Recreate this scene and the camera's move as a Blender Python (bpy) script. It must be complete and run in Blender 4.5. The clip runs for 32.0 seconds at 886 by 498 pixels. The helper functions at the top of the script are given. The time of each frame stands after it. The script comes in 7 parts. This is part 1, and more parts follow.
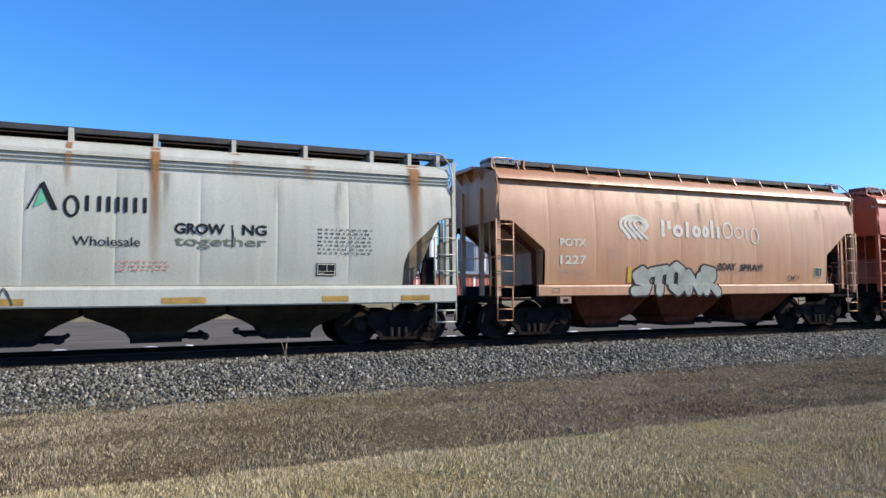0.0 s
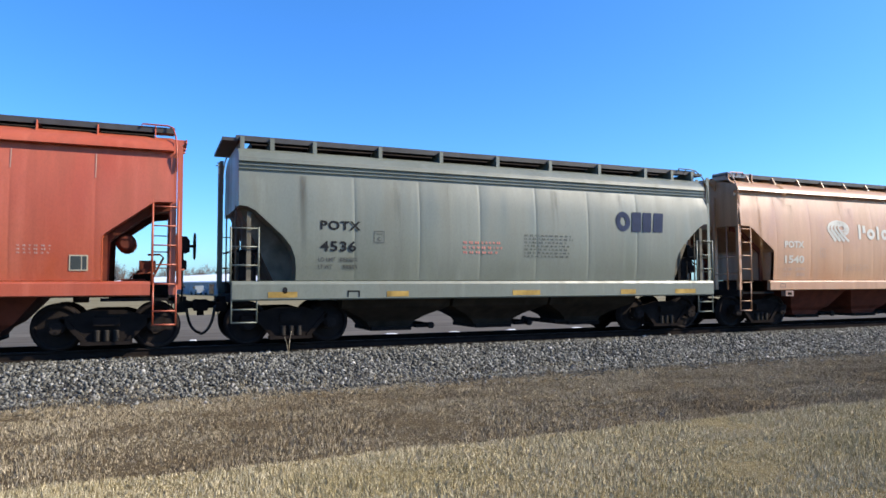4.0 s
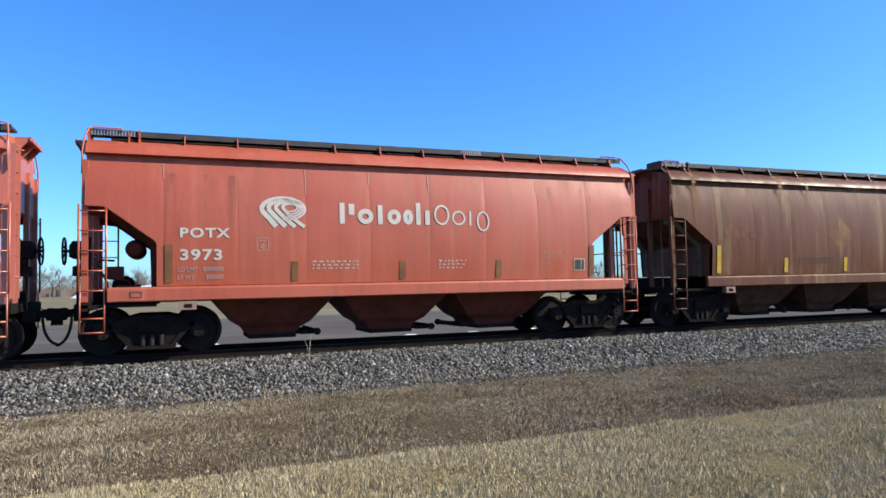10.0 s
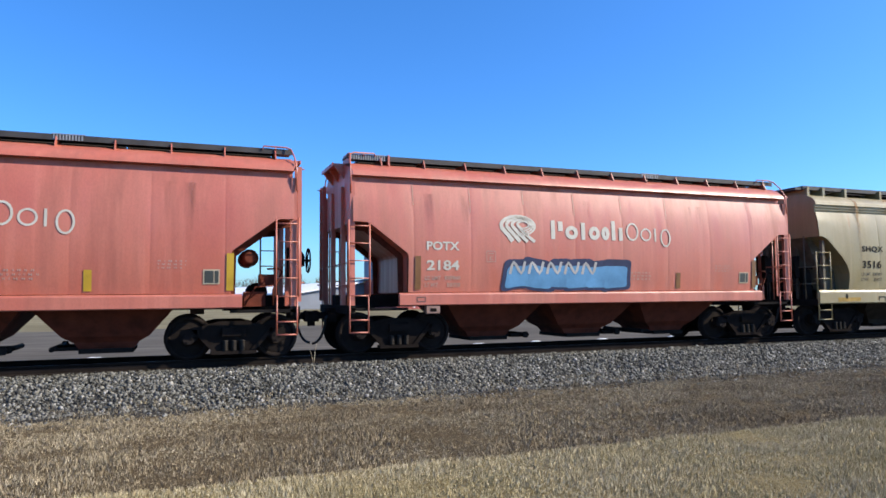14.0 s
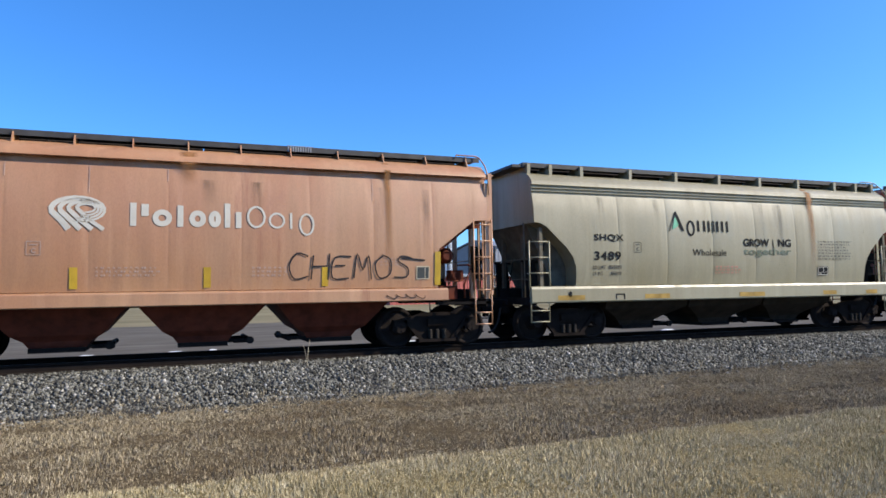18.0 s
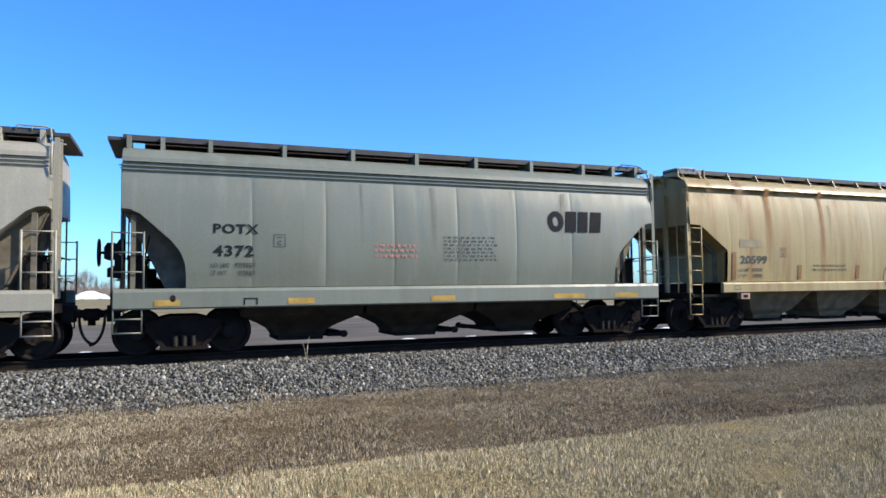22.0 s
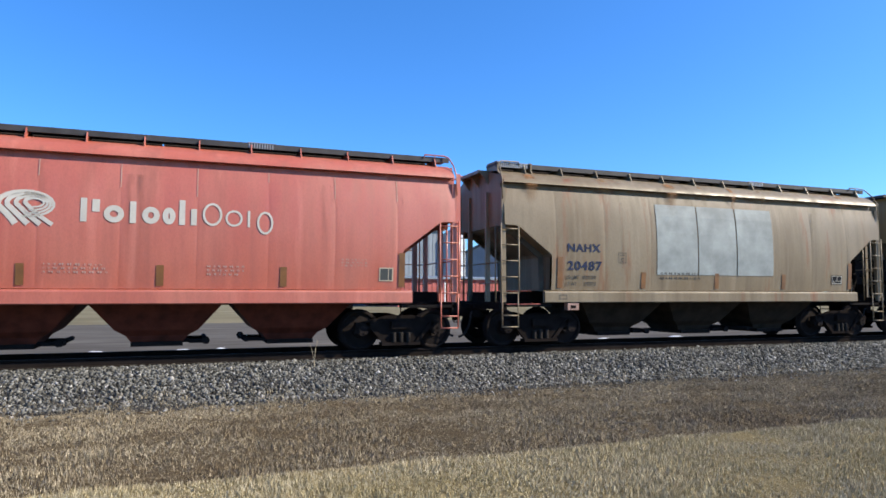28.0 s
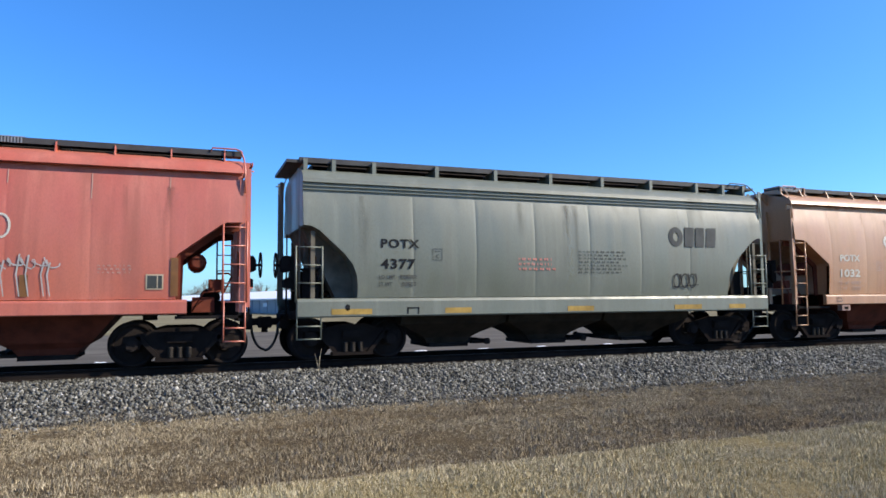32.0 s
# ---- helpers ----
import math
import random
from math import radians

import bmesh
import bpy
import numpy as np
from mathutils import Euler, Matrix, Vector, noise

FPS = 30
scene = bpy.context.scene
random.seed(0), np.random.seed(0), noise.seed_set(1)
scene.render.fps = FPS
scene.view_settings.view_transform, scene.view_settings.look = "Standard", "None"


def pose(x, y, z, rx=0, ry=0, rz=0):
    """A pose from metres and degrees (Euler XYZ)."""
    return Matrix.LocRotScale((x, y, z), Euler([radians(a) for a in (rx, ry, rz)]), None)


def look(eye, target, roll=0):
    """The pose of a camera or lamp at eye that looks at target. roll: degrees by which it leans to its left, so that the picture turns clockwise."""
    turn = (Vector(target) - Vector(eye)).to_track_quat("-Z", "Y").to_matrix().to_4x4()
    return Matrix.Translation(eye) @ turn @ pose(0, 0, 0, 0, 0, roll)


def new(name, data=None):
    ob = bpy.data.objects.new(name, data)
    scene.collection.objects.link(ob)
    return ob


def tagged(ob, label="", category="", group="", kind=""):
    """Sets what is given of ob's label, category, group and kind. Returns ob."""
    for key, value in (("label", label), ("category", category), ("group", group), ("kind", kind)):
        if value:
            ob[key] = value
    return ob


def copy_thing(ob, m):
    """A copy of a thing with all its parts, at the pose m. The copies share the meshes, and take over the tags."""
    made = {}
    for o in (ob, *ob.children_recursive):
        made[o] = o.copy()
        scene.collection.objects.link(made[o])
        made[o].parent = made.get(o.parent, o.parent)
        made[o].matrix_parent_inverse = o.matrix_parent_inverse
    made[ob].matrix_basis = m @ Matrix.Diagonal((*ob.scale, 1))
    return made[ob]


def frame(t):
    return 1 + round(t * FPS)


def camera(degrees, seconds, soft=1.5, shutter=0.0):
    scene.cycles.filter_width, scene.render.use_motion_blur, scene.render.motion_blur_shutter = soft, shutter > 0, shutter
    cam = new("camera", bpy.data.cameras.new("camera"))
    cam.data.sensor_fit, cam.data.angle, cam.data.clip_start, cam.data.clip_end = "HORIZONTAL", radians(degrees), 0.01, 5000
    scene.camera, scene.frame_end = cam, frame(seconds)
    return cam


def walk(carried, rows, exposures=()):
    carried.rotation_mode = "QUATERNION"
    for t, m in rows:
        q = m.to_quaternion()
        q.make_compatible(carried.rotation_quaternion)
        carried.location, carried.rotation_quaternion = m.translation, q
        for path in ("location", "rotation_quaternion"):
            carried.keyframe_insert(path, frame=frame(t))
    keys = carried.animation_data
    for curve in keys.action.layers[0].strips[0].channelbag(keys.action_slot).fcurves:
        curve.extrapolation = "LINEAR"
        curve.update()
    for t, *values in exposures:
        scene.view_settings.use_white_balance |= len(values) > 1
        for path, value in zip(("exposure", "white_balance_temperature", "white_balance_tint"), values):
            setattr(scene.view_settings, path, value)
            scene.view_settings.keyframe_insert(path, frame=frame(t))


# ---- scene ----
# A long potash train passes a grassy verge; the camera is held by hand and only turns.
cam = camera(66.3, 32.0, soft=1.6)
EYE = (0.0, 0.0, 1.30)
TURNS = [  # seconds, pitch, roll, yaw
    (0, 3.29, 0.31, -23.37), (0.5, 3.22, 0.27, -23.53), (1, 2.99, 0.27, -23.52), (1.5, 2.64, 0.37, -23.40),
    (2, 2.40, 0.38, -23.24), (2.5, 2.33, 0.24, -23.18), (3, 2.41, 0.14, -23.18), (3.5, 2.67, 0.09, -23.15),
    (5.5, 3.47, 0.52, -22.88), (6, 3.59, 0.36, -22.73), (6.5, 3.64, 0.50, -22.53), (7, 3.32, 1.03, -22.23),
    (7.5, 3.10, 1.14, -21.93), (8, 2.90, 1.03, -21.91), (8.5, 2.92, 0.80, -21.95), (9, 3.00, 0.53, -21.90),
    (9.5, 3.03, 0.74, -21.77), (10, 2.97, 1.20, -21.56), (10.5, 3.05, 1.49, -21.33), (11, 3.22, 1.49, -21.11),
    (11.5, 3.36, 1.40, -20.84), (12, 3.58, 1.28, -20.76), (12.5, 3.75, 1.15, -20.63), (13, 3.81, 0.85, -20.67),
    (13.5, 3.90, 0.71, -20.85), (15.5, 3.87, 0.09, -21.78), (16, 3.77, 0.29, -21.91), (16.5, 3.72, 0.62, -21.90),
    (17, 3.67, 0.81, -21.85), (17.5, 3.60, 0.93, -21.73), (18, 3.53, 0.89, -21.65), (18.5, 3.45, 0.90, -21.51),
    (19, 3.30, 1.05, -21.26), (19.5, 3.26, 1.23, -21.03), (20, 3.36, 1.27, -20.93), (20.5, 3.56, 1.36, -20.99),
    (21, 3.66, 1.26, -21.18), (21.5, 3.58, 0.98, -21.43), (22, 3.33, 0.74, -21.70), (22.5, 3.07, 0.80, -21.97),
    (23, 2.92, 0.92, -22.16), (23.5, 2.97, 0.73, -22.20), (24, 3.05, 0.71, -22.06), (24.5, 3.13, 0.87, -21.79),
    (26.5, 3.41, 0.33, -21.02), (27, 3.44, 0.15, -20.95), (27.5, 3.58, 0.10, -20.98), (28, 3.75, -0.09, -20.99),
    (28.5, 3.94, -0.02, -20.95), (29, 4.03, 0.28, -20.89), (29.5, 4.03, 0.68, -20.86), (30, 4.02, 1.08, -20.86),
    (30.5, 4.09, 1.48, -20.81), (31, 4.15, 1.11, -20.75), (31.5, 4.21, 0.78, -20.69), (32, 4.35, 0.54, -20.67)]
STOPS = [(0, -0.16), (1, -0.14), (2, -0.05), (3, 0.05), (6, -0.13), (7, -0.10), (8, 0.15), (9, 0.03), (10, -0.10), (11, 0.20), (12, 0.02), (13, -0.15), (16, -0.1),
         (17, -0.18), (18, -0.17), (19, -0.10), (20, 0.0), (21, 0.05), (22, 0.08), (23, 0.06), (24, -0.12), (27, -0.16), (28, -0.12), (29, 0.04), (30, 0.05), (31, 0.06), (32, -0.12)]
walk(cam, [(t, pose(*EYE, 90 + p, r, y)) for t, p, r, y in TURNS], [(t, 0.85 + s) for t, s in STOPS])

# ---- light ----
SUN_ELEV, SUN_AZ = 34.0, -28.0  # azimuth from +x towards -y
scene.view_settings.exposure = 0.85
world = bpy.data.worlds.new("sky")
scene.world = world
world.use_nodes = True
wt = world.node_tree
sky = wt.nodes.new("ShaderNodeTexSky")
sky.sky_type, sky.sun_disc = "NISHITA", False
sky.sun_elevation, sky.sun_rotation = radians(SUN_ELEV), radians(90 - SUN_AZ)
sky.altitude, sky.air_density, sky.dust_density, sky.ozone_density = 400, 1.0, 0.95, 4.5
deep = wt.nodes.new("ShaderNodeHueSaturation")
deep.inputs["Saturation"].default_value = 1.24
wt.links.new(sky.outputs[0], deep.inputs["Color"])
cool = wt.nodes.new("ShaderNodeMix")
cool.data_type, cool.blend_type = "RGBA", "MULTIPLY"
cool.inputs[0].default_value = 1.0
up, tint = wt.nodes.new("ShaderNodeSeparateXYZ"), wt.nodes.new("ShaderNodeValToRGB")
wt.links.new(wt.nodes.new("ShaderNodeTexCoord").outputs["Generated"], up.inputs[0])
tint.color_ramp.elements[0].position, tint.color_ramp.elements[0].color = 0.0, (0.50, 0.79, 1.10, 1)
tint.color_ramp.elements[1].position, tint.color_ramp.elements[1].color = 0.40, (0.85, 0.945, 1.135, 1)
wt.links.new(up.outputs[2], tint.inputs[0])
wt.links.new(tint.outputs[0], cool.inputs[7])
wt.links.new(deep.outputs[0], cool.inputs[6])
wt.links.new(cool.outputs[2], wt.nodes["Background"].inputs[0])
wt.nodes["Background"].inputs[1].default_value = 0.138
sun = new("sun", bpy.data.lights.new("sun", "SUN"))
sun.data.energy, sun.data.angle, sun.data.color = 4.7, radians(0.53), (1.0, 0.90, 0.735)
to_sun = Vector((math.cos(radians(SUN_ELEV)) * math.cos(radians(SUN_AZ)),
                 math.cos(radians(SUN_ELEV)) * math.sin(radians(SUN_AZ)), math.sin(radians(SUN_ELEV))))
sun.matrix_world = look(to_sun * 50, (0, 0, 0))


# ---- materials ----
def material(name, rough=0.6, metal=0.0, gloss=0.5):
    m = bpy.data.materials.new(name)
    m.use_nodes = True
    b = m.node_tree.nodes["Principled BSDF"]
    b.inputs["Roughness"].default_value, b.inputs["Metallic"].default_value = rough, metal
    b.inputs["Specular IOR Level"].default_value = gloss
    return m, m.node_tree, b


def add(nt, kind, **values):
    n = nt.nodes.new("ShaderNode" + kind)
    for k, v in values.items():
        n.inputs[k.replace("_", " ")].default_value = v
    return n


def ramp(nt, source, stops):
    r = nt.nodes.new("ShaderNodeValToRGB")
    while len(r.color_ramp.elements) < len(stops):
        r.color_ramp.elements.new(0.5)
    for e, (p, c) in zip(r.color_ramp.elements, stops):
        e.position, e.color = p, (*c, 1) if not isinstance(c, (int, float)) else (c, c, c, 1)
    nt.links.new(source, r.inputs[0])
    return r.outputs[0]


def mix(nt, fac, a, b, kind="MIX"):
    n = nt.nodes.new("ShaderNodeMix")
    n.data_type, n.blend_type = "RGBA", kind
    for slot, v in ((0, fac), (6, a), (7, b)):
        if isinstance(v, bpy.types.NodeSocket):
            nt.links.new(v, n.inputs[slot])
        else:
            n.inputs[slot].default_value = v if slot == 0 else (*v, 1)
    return n.outputs[2]


def noisy(nt, scale, stretch=(1, 1, 1), detail=4.0, shift=True, rough=0.55, far=0.0):
    """Noise over the thing's own space, moved by its random number."""
    tc, mp = nt.nodes.new("ShaderNodeTexCoord"), nt.nodes.new("ShaderNodeMapping")
    mp.inputs["Scale"].default_value = stretch
    nt.links.new(tc.outputs["Object"], mp.inputs[0])
    if shift:
        oi = nt.nodes.new("ShaderNodeObjectInfo")
        mul = nt.nodes.new("ShaderNodeMath")
        mul.operation, mul.inputs[1].default_value = "MULTIPLY_ADD", 61.0
        mul.inputs[2].default_value = far
        nt.links.new(oi.outputs["Random"], mul.inputs[0])
        nt.links.new(mul.outputs[0], mp.inputs["Location"])
    n = add(nt, "TexNoise", Scale=scale, Detail=detail, Roughness=rough)
    nt.links.new(mp.outputs[0], n.inputs["Vector"])
    return n.outputs[0]


def bump(nt, b, height, strength=0.2, dist=0.01):
    n = add(nt, "Bump", Strength=strength, Distance=dist)
    nt.links.new(height, n.inputs["Height"])
    nt.links.new(n.outputs[0], b.inputs["Normal"])


def plain(name, colour, rough=0.6, metal=0.0, vary=0.25, scale=3.0, gloss=0.5):
    m, nt, b = material(name, rough, metal, gloss)
    c = Vector(colour)
    col = ramp(nt, noisy(nt, scale), [(0.3, tuple(c * (1 - vary))), (0.7, tuple(c * (1 + vary)))])
    fine = noisy(nt, scale * 22, detail=3)
    col = mix(nt, 0.25, col, mix(nt, 1.0, col, ramp(nt, fine, [(0.35, 0.6), (0.65, 1.0)]), "MULTIPLY"))
    nt.links.new(col, b.inputs["Base Color"])
    bump(nt, b, fine, 0.15, 0.004)
    return m


def paint(name, base, faded, rust=0.15, dirt=0.35, rust_colour=(0.20, 0.055, 0.016), rough=0.40, blotch=False, gloss=0.65):
    """Weathered wagon paint: fading, soot streaks that run down, and rust."""
    m, nt, b = material(name, rough, 0.0, gloss)
    col = mix(nt, ramp(nt, noisy(nt, 0.55, (1, 1, 0.6), 5), [(0.35, 0.0), (0.68, 1.0)]), base, faded)
    streak = noisy(nt, 3.2, (1, 1, 0.07), 6, far=7.0)
    dark = Vector(base) * 0.42 + Vector((0.012, 0.010, 0.008))
    col = mix(nt, ramp(nt, streak, [(0.46, 0.0), (0.74, dirt)]), col, tuple(dark))
    pale = tuple(min(0.8, v * 1.25 + 0.03) for v in faded)
    col = mix(nt, ramp(nt, noisy(nt, 4.1, (1, 1, 0.05), 5, far=19.0), [(0.55, 0.0), (0.75, 0.4)]), col, pale)
    if blotch:
        halo = ramp(nt, noisy(nt, 1.3, (1, 1, 0.17), 7, far=31.0, rough=0.65), [(0.56 - 0.22 * rust, 0.0), (0.66 - 0.22 * rust, 0.85)])
        col = mix(nt, halo, col, (0.165, 0.058, 0.022))
    if rust > 0:
        drips = ramp(nt, noisy(nt, 1.3 if blotch else 2.1, (1, 1, 0.17 if blotch else 0.09), 7, far=31.0, rough=0.65), [(0.64 - 0.22 * rust, 0.0), (0.80 - 0.22 * rust, 0.9)])
        col = mix(nt, drips, col, rust_colour)
    grain = noisy(nt, 38, (1, 1, 0.5), 4)
    col = mix(nt, 0.35, col, mix(nt, 1.0, col, ramp(nt, grain, [(0.3, 0.62), (0.6, 1.0)]), "MULTIPLY"))
    nt.links.new(col, b.inputs["Base Color"])
    nt.links.new(ramp(nt, streak, [(0.3, rough - 0.06), (0.8, rough + 0.28)]), b.inputs["Roughness"])
    bump(nt, b, noisy(nt, 1.6, (1, 1, 0.4), 2), 0.35, 0.02)
    return m


M_STEEL = plain("dark_steel", (0.016, 0.014, 0.013), 0.95, 0.0, gloss=0.05)
M_TRUCK = plain("oily_cast_iron", (0.018, 0.0145, 0.013), 1.0, 0.0, gloss=0.0)
M_WHEEL = plain("rusty_wheel_steel", (0.020, 0.016, 0.0145), 0.9, 0.0, gloss=0.05)
M_BEARING = plain("worn_spring_steel", (0.030, 0.026, 0.023), 0.8, 0.0, gloss=0.1)
M_RUBBER = plain("black_rubber", (0.015, 0.015, 0.016), 0.6)
M_GRATE = plain("galvanised_walkway", (0.050, 0.048, 0.048), 0.6, 0.0, gloss=0.3)
M_GALV = plain("weathered_galvanised_steel", (0.30, 0.30, 0.30), 0.45, 0.4)
M_RAIL = plain("rail_steel", (0.020, 0.016, 0.014), 0.95, 0.0, gloss=0.0)
M_RAILTOP = plain("worn_rail_head", (0.05, 0.045, 0.042), 0.7, 0.3, 0.1)
M_TIE = plain("creosoted_timber", (0.030, 0.024, 0.020), 0.9, gloss=0.1)
M_WHITE = plain("white_decal", (0.50, 0.47, 0.40), 0.5, 0, 0.10)
M_CREAM = plain("cream_decal", (0.46, 0.38, 0.26), 0.5, 0, 0.12)
M_BLACK = plain("black_decal", (0.018, 0.019, 0.021), 0.8, 0, 0.2, gloss=0.08)
M_BLUEBLACK = plain("navy_decal", (0.03, 0.04, 0.075), 0.8, 0, 0.2, gloss=0.1)
M_GREY = plain("grey_decal", (0.075, 0.078, 0.075), 0.8, 0, 0.2, gloss=0.1)
M_GREEN = plain("green_decal", (0.09, 0.33, 0.20), 0.55, 0, 0.2)
M_PALEGREEN = plain("faded_green_decal", (0.13, 0.155, 0.115), 0.8, 0, 0.15, gloss=0.1)
M_REDTEXT = plain("red_decal", (0.50, 0.17, 0.13), 0.55, 0, 0.15)
M_YELLOW = plain("yellow_reflector", (0.46, 0.29, 0.025), 0.4, 0, 0.15)
M_OCHRE = plain("grimy_reflector", (0.17, 0.075, 0.022), 0.5, 0, 0.3)
M_DULLYELLOW = plain("dull_yellow_patch", (0.33, 0.215, 0.06), 0.7, 0, 0.35, gloss=0.15)
M_ORANGE = plain("orange_patch", (0.58, 0.22, 0.05), 0.5, 0, 0.2)
M_PLACARD = plain("dark_stencil_panel", (0.045, 0.050, 0.045), 0.5, 0, 0.2)
M_DIMWHITE = plain("grimy_white_decal", (0.38, 0.27, 0.22), 0.6, 0, 0.15)
M_WELD = plain("bare_weld_primer", (0.42, 0.27, 0.20), 0.5, 0, 0.25)
M_PAD = plain("pale_pad_paint", (0.26, 0.155, 0.12), 0.6, 0, 0.3)
# underside tones: grime, plus the shade below the sill put into the colour
M_GRIMESHADE = plain("shaded_black_brown_grime", (0.032, 0.024, 0.017), 0.85, 0, 0.35, gloss=0.1)
M_TANGRIMESHADE = plain("shaded_grimy_tan_underside", (0.145, 0.120, 0.078), 0.8, 0, 0.35, gloss=0.3)
# even dark tone for the recessed hopper ends and their frames
M_SLOPE = plain("dark_slope_paint", (0.125, 0.110, 0.082), 0.8, 0, 0.35, gloss=0.2)
# red and brown undersides, likewise grimy and darkened for shade
M_REDGRIMESHADE = plain("shaded_grimy_red_underside", (0.115, 0.028, 0.015), 0.8, 0, 0.35, gloss=0.2)
M_BROWNGRIMESHADE = plain("shaded_grimy_brown_underside", (0.075, 0.034, 0.019), 0.8, 0, 0.35, gloss=0.2)


def stain(name, colour, lo, hi, most=0.85, scale=5.0, stretch=(1, 1, 0.12), rough=0.75, fade=0):
    """A ragged see-through stain or thin spray; fade 1 thins it to all its edges, 2 to its foot and sides."""
    m, nt, b = material(name, rough)
    c = Vector(colour)
    nt.links.new(ramp(nt, noisy(nt, scale * 3, stretch), [(0.3, tuple(c * 0.7)), (0.7, tuple(c * 1.2))]), b.inputs["Base Color"])
    alpha = ramp(nt, noisy(nt, scale, stretch, 6), [(lo, 0.0), (hi, most)])
    if fade:
        tc, sep = nt.nodes.new("ShaderNodeTexCoord"), nt.nodes.new("ShaderNodeSeparateXYZ")
        nt.links.new(tc.outputs["Generated"], sep.inputs[0])
        alpha = mix(nt, 1.0, alpha, ramp(nt, sep.outputs[0], [(0.0, 0.0), (0.3, 0.8), (0.5, 1.0), (0.7, 0.8), (1.0, 0.0)]), "MULTIPLY")
        alpha = mix(nt, 1.0, alpha, ramp(nt, sep.outputs[2], [(0.0, 0.0), (0.55, 0.55), (0.9, 1.0), (1.0, 1.0 if fade == 2 else 0.0)]), "MULTIPLY")
    nt.links.new(alpha, b.inputs["Alpha"])
    return m


M_RUSTRUN = stain("rust_run", (0.25, 0.108, 0.030), 0.20, 0.46, 0.97, 9.0, (1, 1, 0.08), fade=2)
M_FAINTRUN = stain("faint_rust_run", (0.27, 0.142, 0.048), 0.30, 0.60, 0.8, 9.0, (1, 1, 0.06), fade=2)
M_SOOT = stain("soot_run", (0.05, 0.042, 0.034), 0.42, 0.75, 0.55, 7.0, (1, 1, 0.05), fade=2)


# ---- mesh helpers ----
def box(bm, x0, x1, y0, y1, z0, z1):
    v = [bm.verts.new((x, y, z)) for x in (x0, x1) for y in (y0, y1) for z in (z0, z1)]
    for f in ((0, 1, 3, 2), (4, 6, 7, 5), (0, 4, 5, 1), (2, 3, 7, 6), (0, 2, 6, 4), (1, 5, 7, 3)):
        bm.faces.new([v[i] for i in f])


def prism(bm, outline, y0, y1):
    """A plate with an outline in x and z, from y0 to y1."""
    a = [bm.verts.new((x, y0, z)) for x, z in outline]
    b = [bm.verts.new((x, y1, z)) for x, z in outline]
    bm.faces.new(a), bm.faces.new(b[::-1])
    for i in range(len(a)):
        j = (i + 1) % len(a)
        bm.faces.new((a[i], b[i], b[j], a[j]))


def prism_x(bm, outline, x0, x1):
    """A plate with an outline in y and z, from x0 to x1."""
    a = [bm.verts.new((x0, y, z)) for y, z in outline]
    b = [bm.verts.new((x1, y, z)) for y, z in outline]
    bm.faces.new(a), bm.faces.new(b[::-1])
    for i in range(len(a)):
        j = (i + 1) % len(a)
        bm.faces.new((a[i], b[i], b[j], a[j]))


def tube(bm, p, q, r, n=6, r2=None, smooth=True):
    p, q = Vector(p), Vector(q)
    m = (q - p).to_track_quat("Z", "Y").to_matrix()
    rings = []
    for c, rad in ((p, r), (q, r if r2 is None else r2)):
        rings.append([bm.verts.new(c + m @ Vector((math.cos(i * math.tau / n) * rad, math.sin(i * math.tau / n) * rad, 0))) for i in range(n)])
    for i in range(n):
        bm.faces.new((rings[0][i], rings[0][(i + 1) % n], rings[1][(i + 1) % n], rings[1][i])).smooth = smooth
    bm.faces.new(rings[0][::-1]), bm.faces.new(rings[1])


def pipe(bm, pts, r, n=6):
    """A bent bar: one tube swept through the points."""
    pts = [Vector(p) for p in pts]
    rings = []
    for i, p in enumerate(pts):
        d = (pts[min(i + 1, len(pts) - 1)] - pts[max(i - 1, 0)]).normalized()
        side = d.cross(Vector((0.13, 0.97, 0.21))).normalized()
        up = side.cross(d)
        rings.append([bm.verts.new(p + (side * math.cos(k * math.tau / n) + up * math.sin(k * math.tau / n)) * r) for k in range(n)])
    for a, b in zip(rings, rings[1:]):
        for k in range(n):
            bm.faces.new((a[k], a[(k + 1) % n], b[(k + 1) % n], b[k])).smooth = True
    bm.faces.new(rings[0][::-1]), bm.faces.new(rings[-1])


def grid(bm, rows, smooth=True):
    """A sheet through rows of points."""
    vs = [[bm.verts.new(p) for p in row] for row in rows]
    for a, b in zip(vs, vs[1:]):
        for i in range(len(a) - 1):
            bm.faces.new((a[i], a[i + 1], b[i + 1], b[i])).smooth = smooth


def mesh_of(name, bm, normals=True, weld=False):
    if weld:
        bmesh.ops.remove_doubles(bm, verts=bm.verts, dist=0.0005)
        for e in bm.edges:
            e.smooth = not (len(e.link_faces) == 2 and e.calc_face_angle(0) > 0.45)
    if normals:
        bmesh.ops.recalc_face_normals(bm, faces=bm.faces)
    me = bpy.data.meshes.new(name)
    bm.to_mesh(me)
    bm.free()
    me.materials.append(None)
    return me


MESHES = {}


def shape(key, build, normals=True):
    """The mesh of that key, built once."""
    if key not in MESHES:
        bm = bmesh.new()
        build(bm)
        MESHES[key] = mesh_of(str(key[0] if isinstance(key, tuple) else key), bm, normals, key[0] == "hopper_body")
    return MESHES[key]


def put(name, me, mat, parent=None, m=None, label=""):
    """A part on a shared mesh, with a material of its own."""
    ob = new(name, me)
    ob.material_slots[0].link = "OBJECT"
    ob.material_slots[0].material = mat
    if parent:
        ob.parent = parent
    if m is not None:
        ob.matrix_basis = m
    return tagged(ob, label)


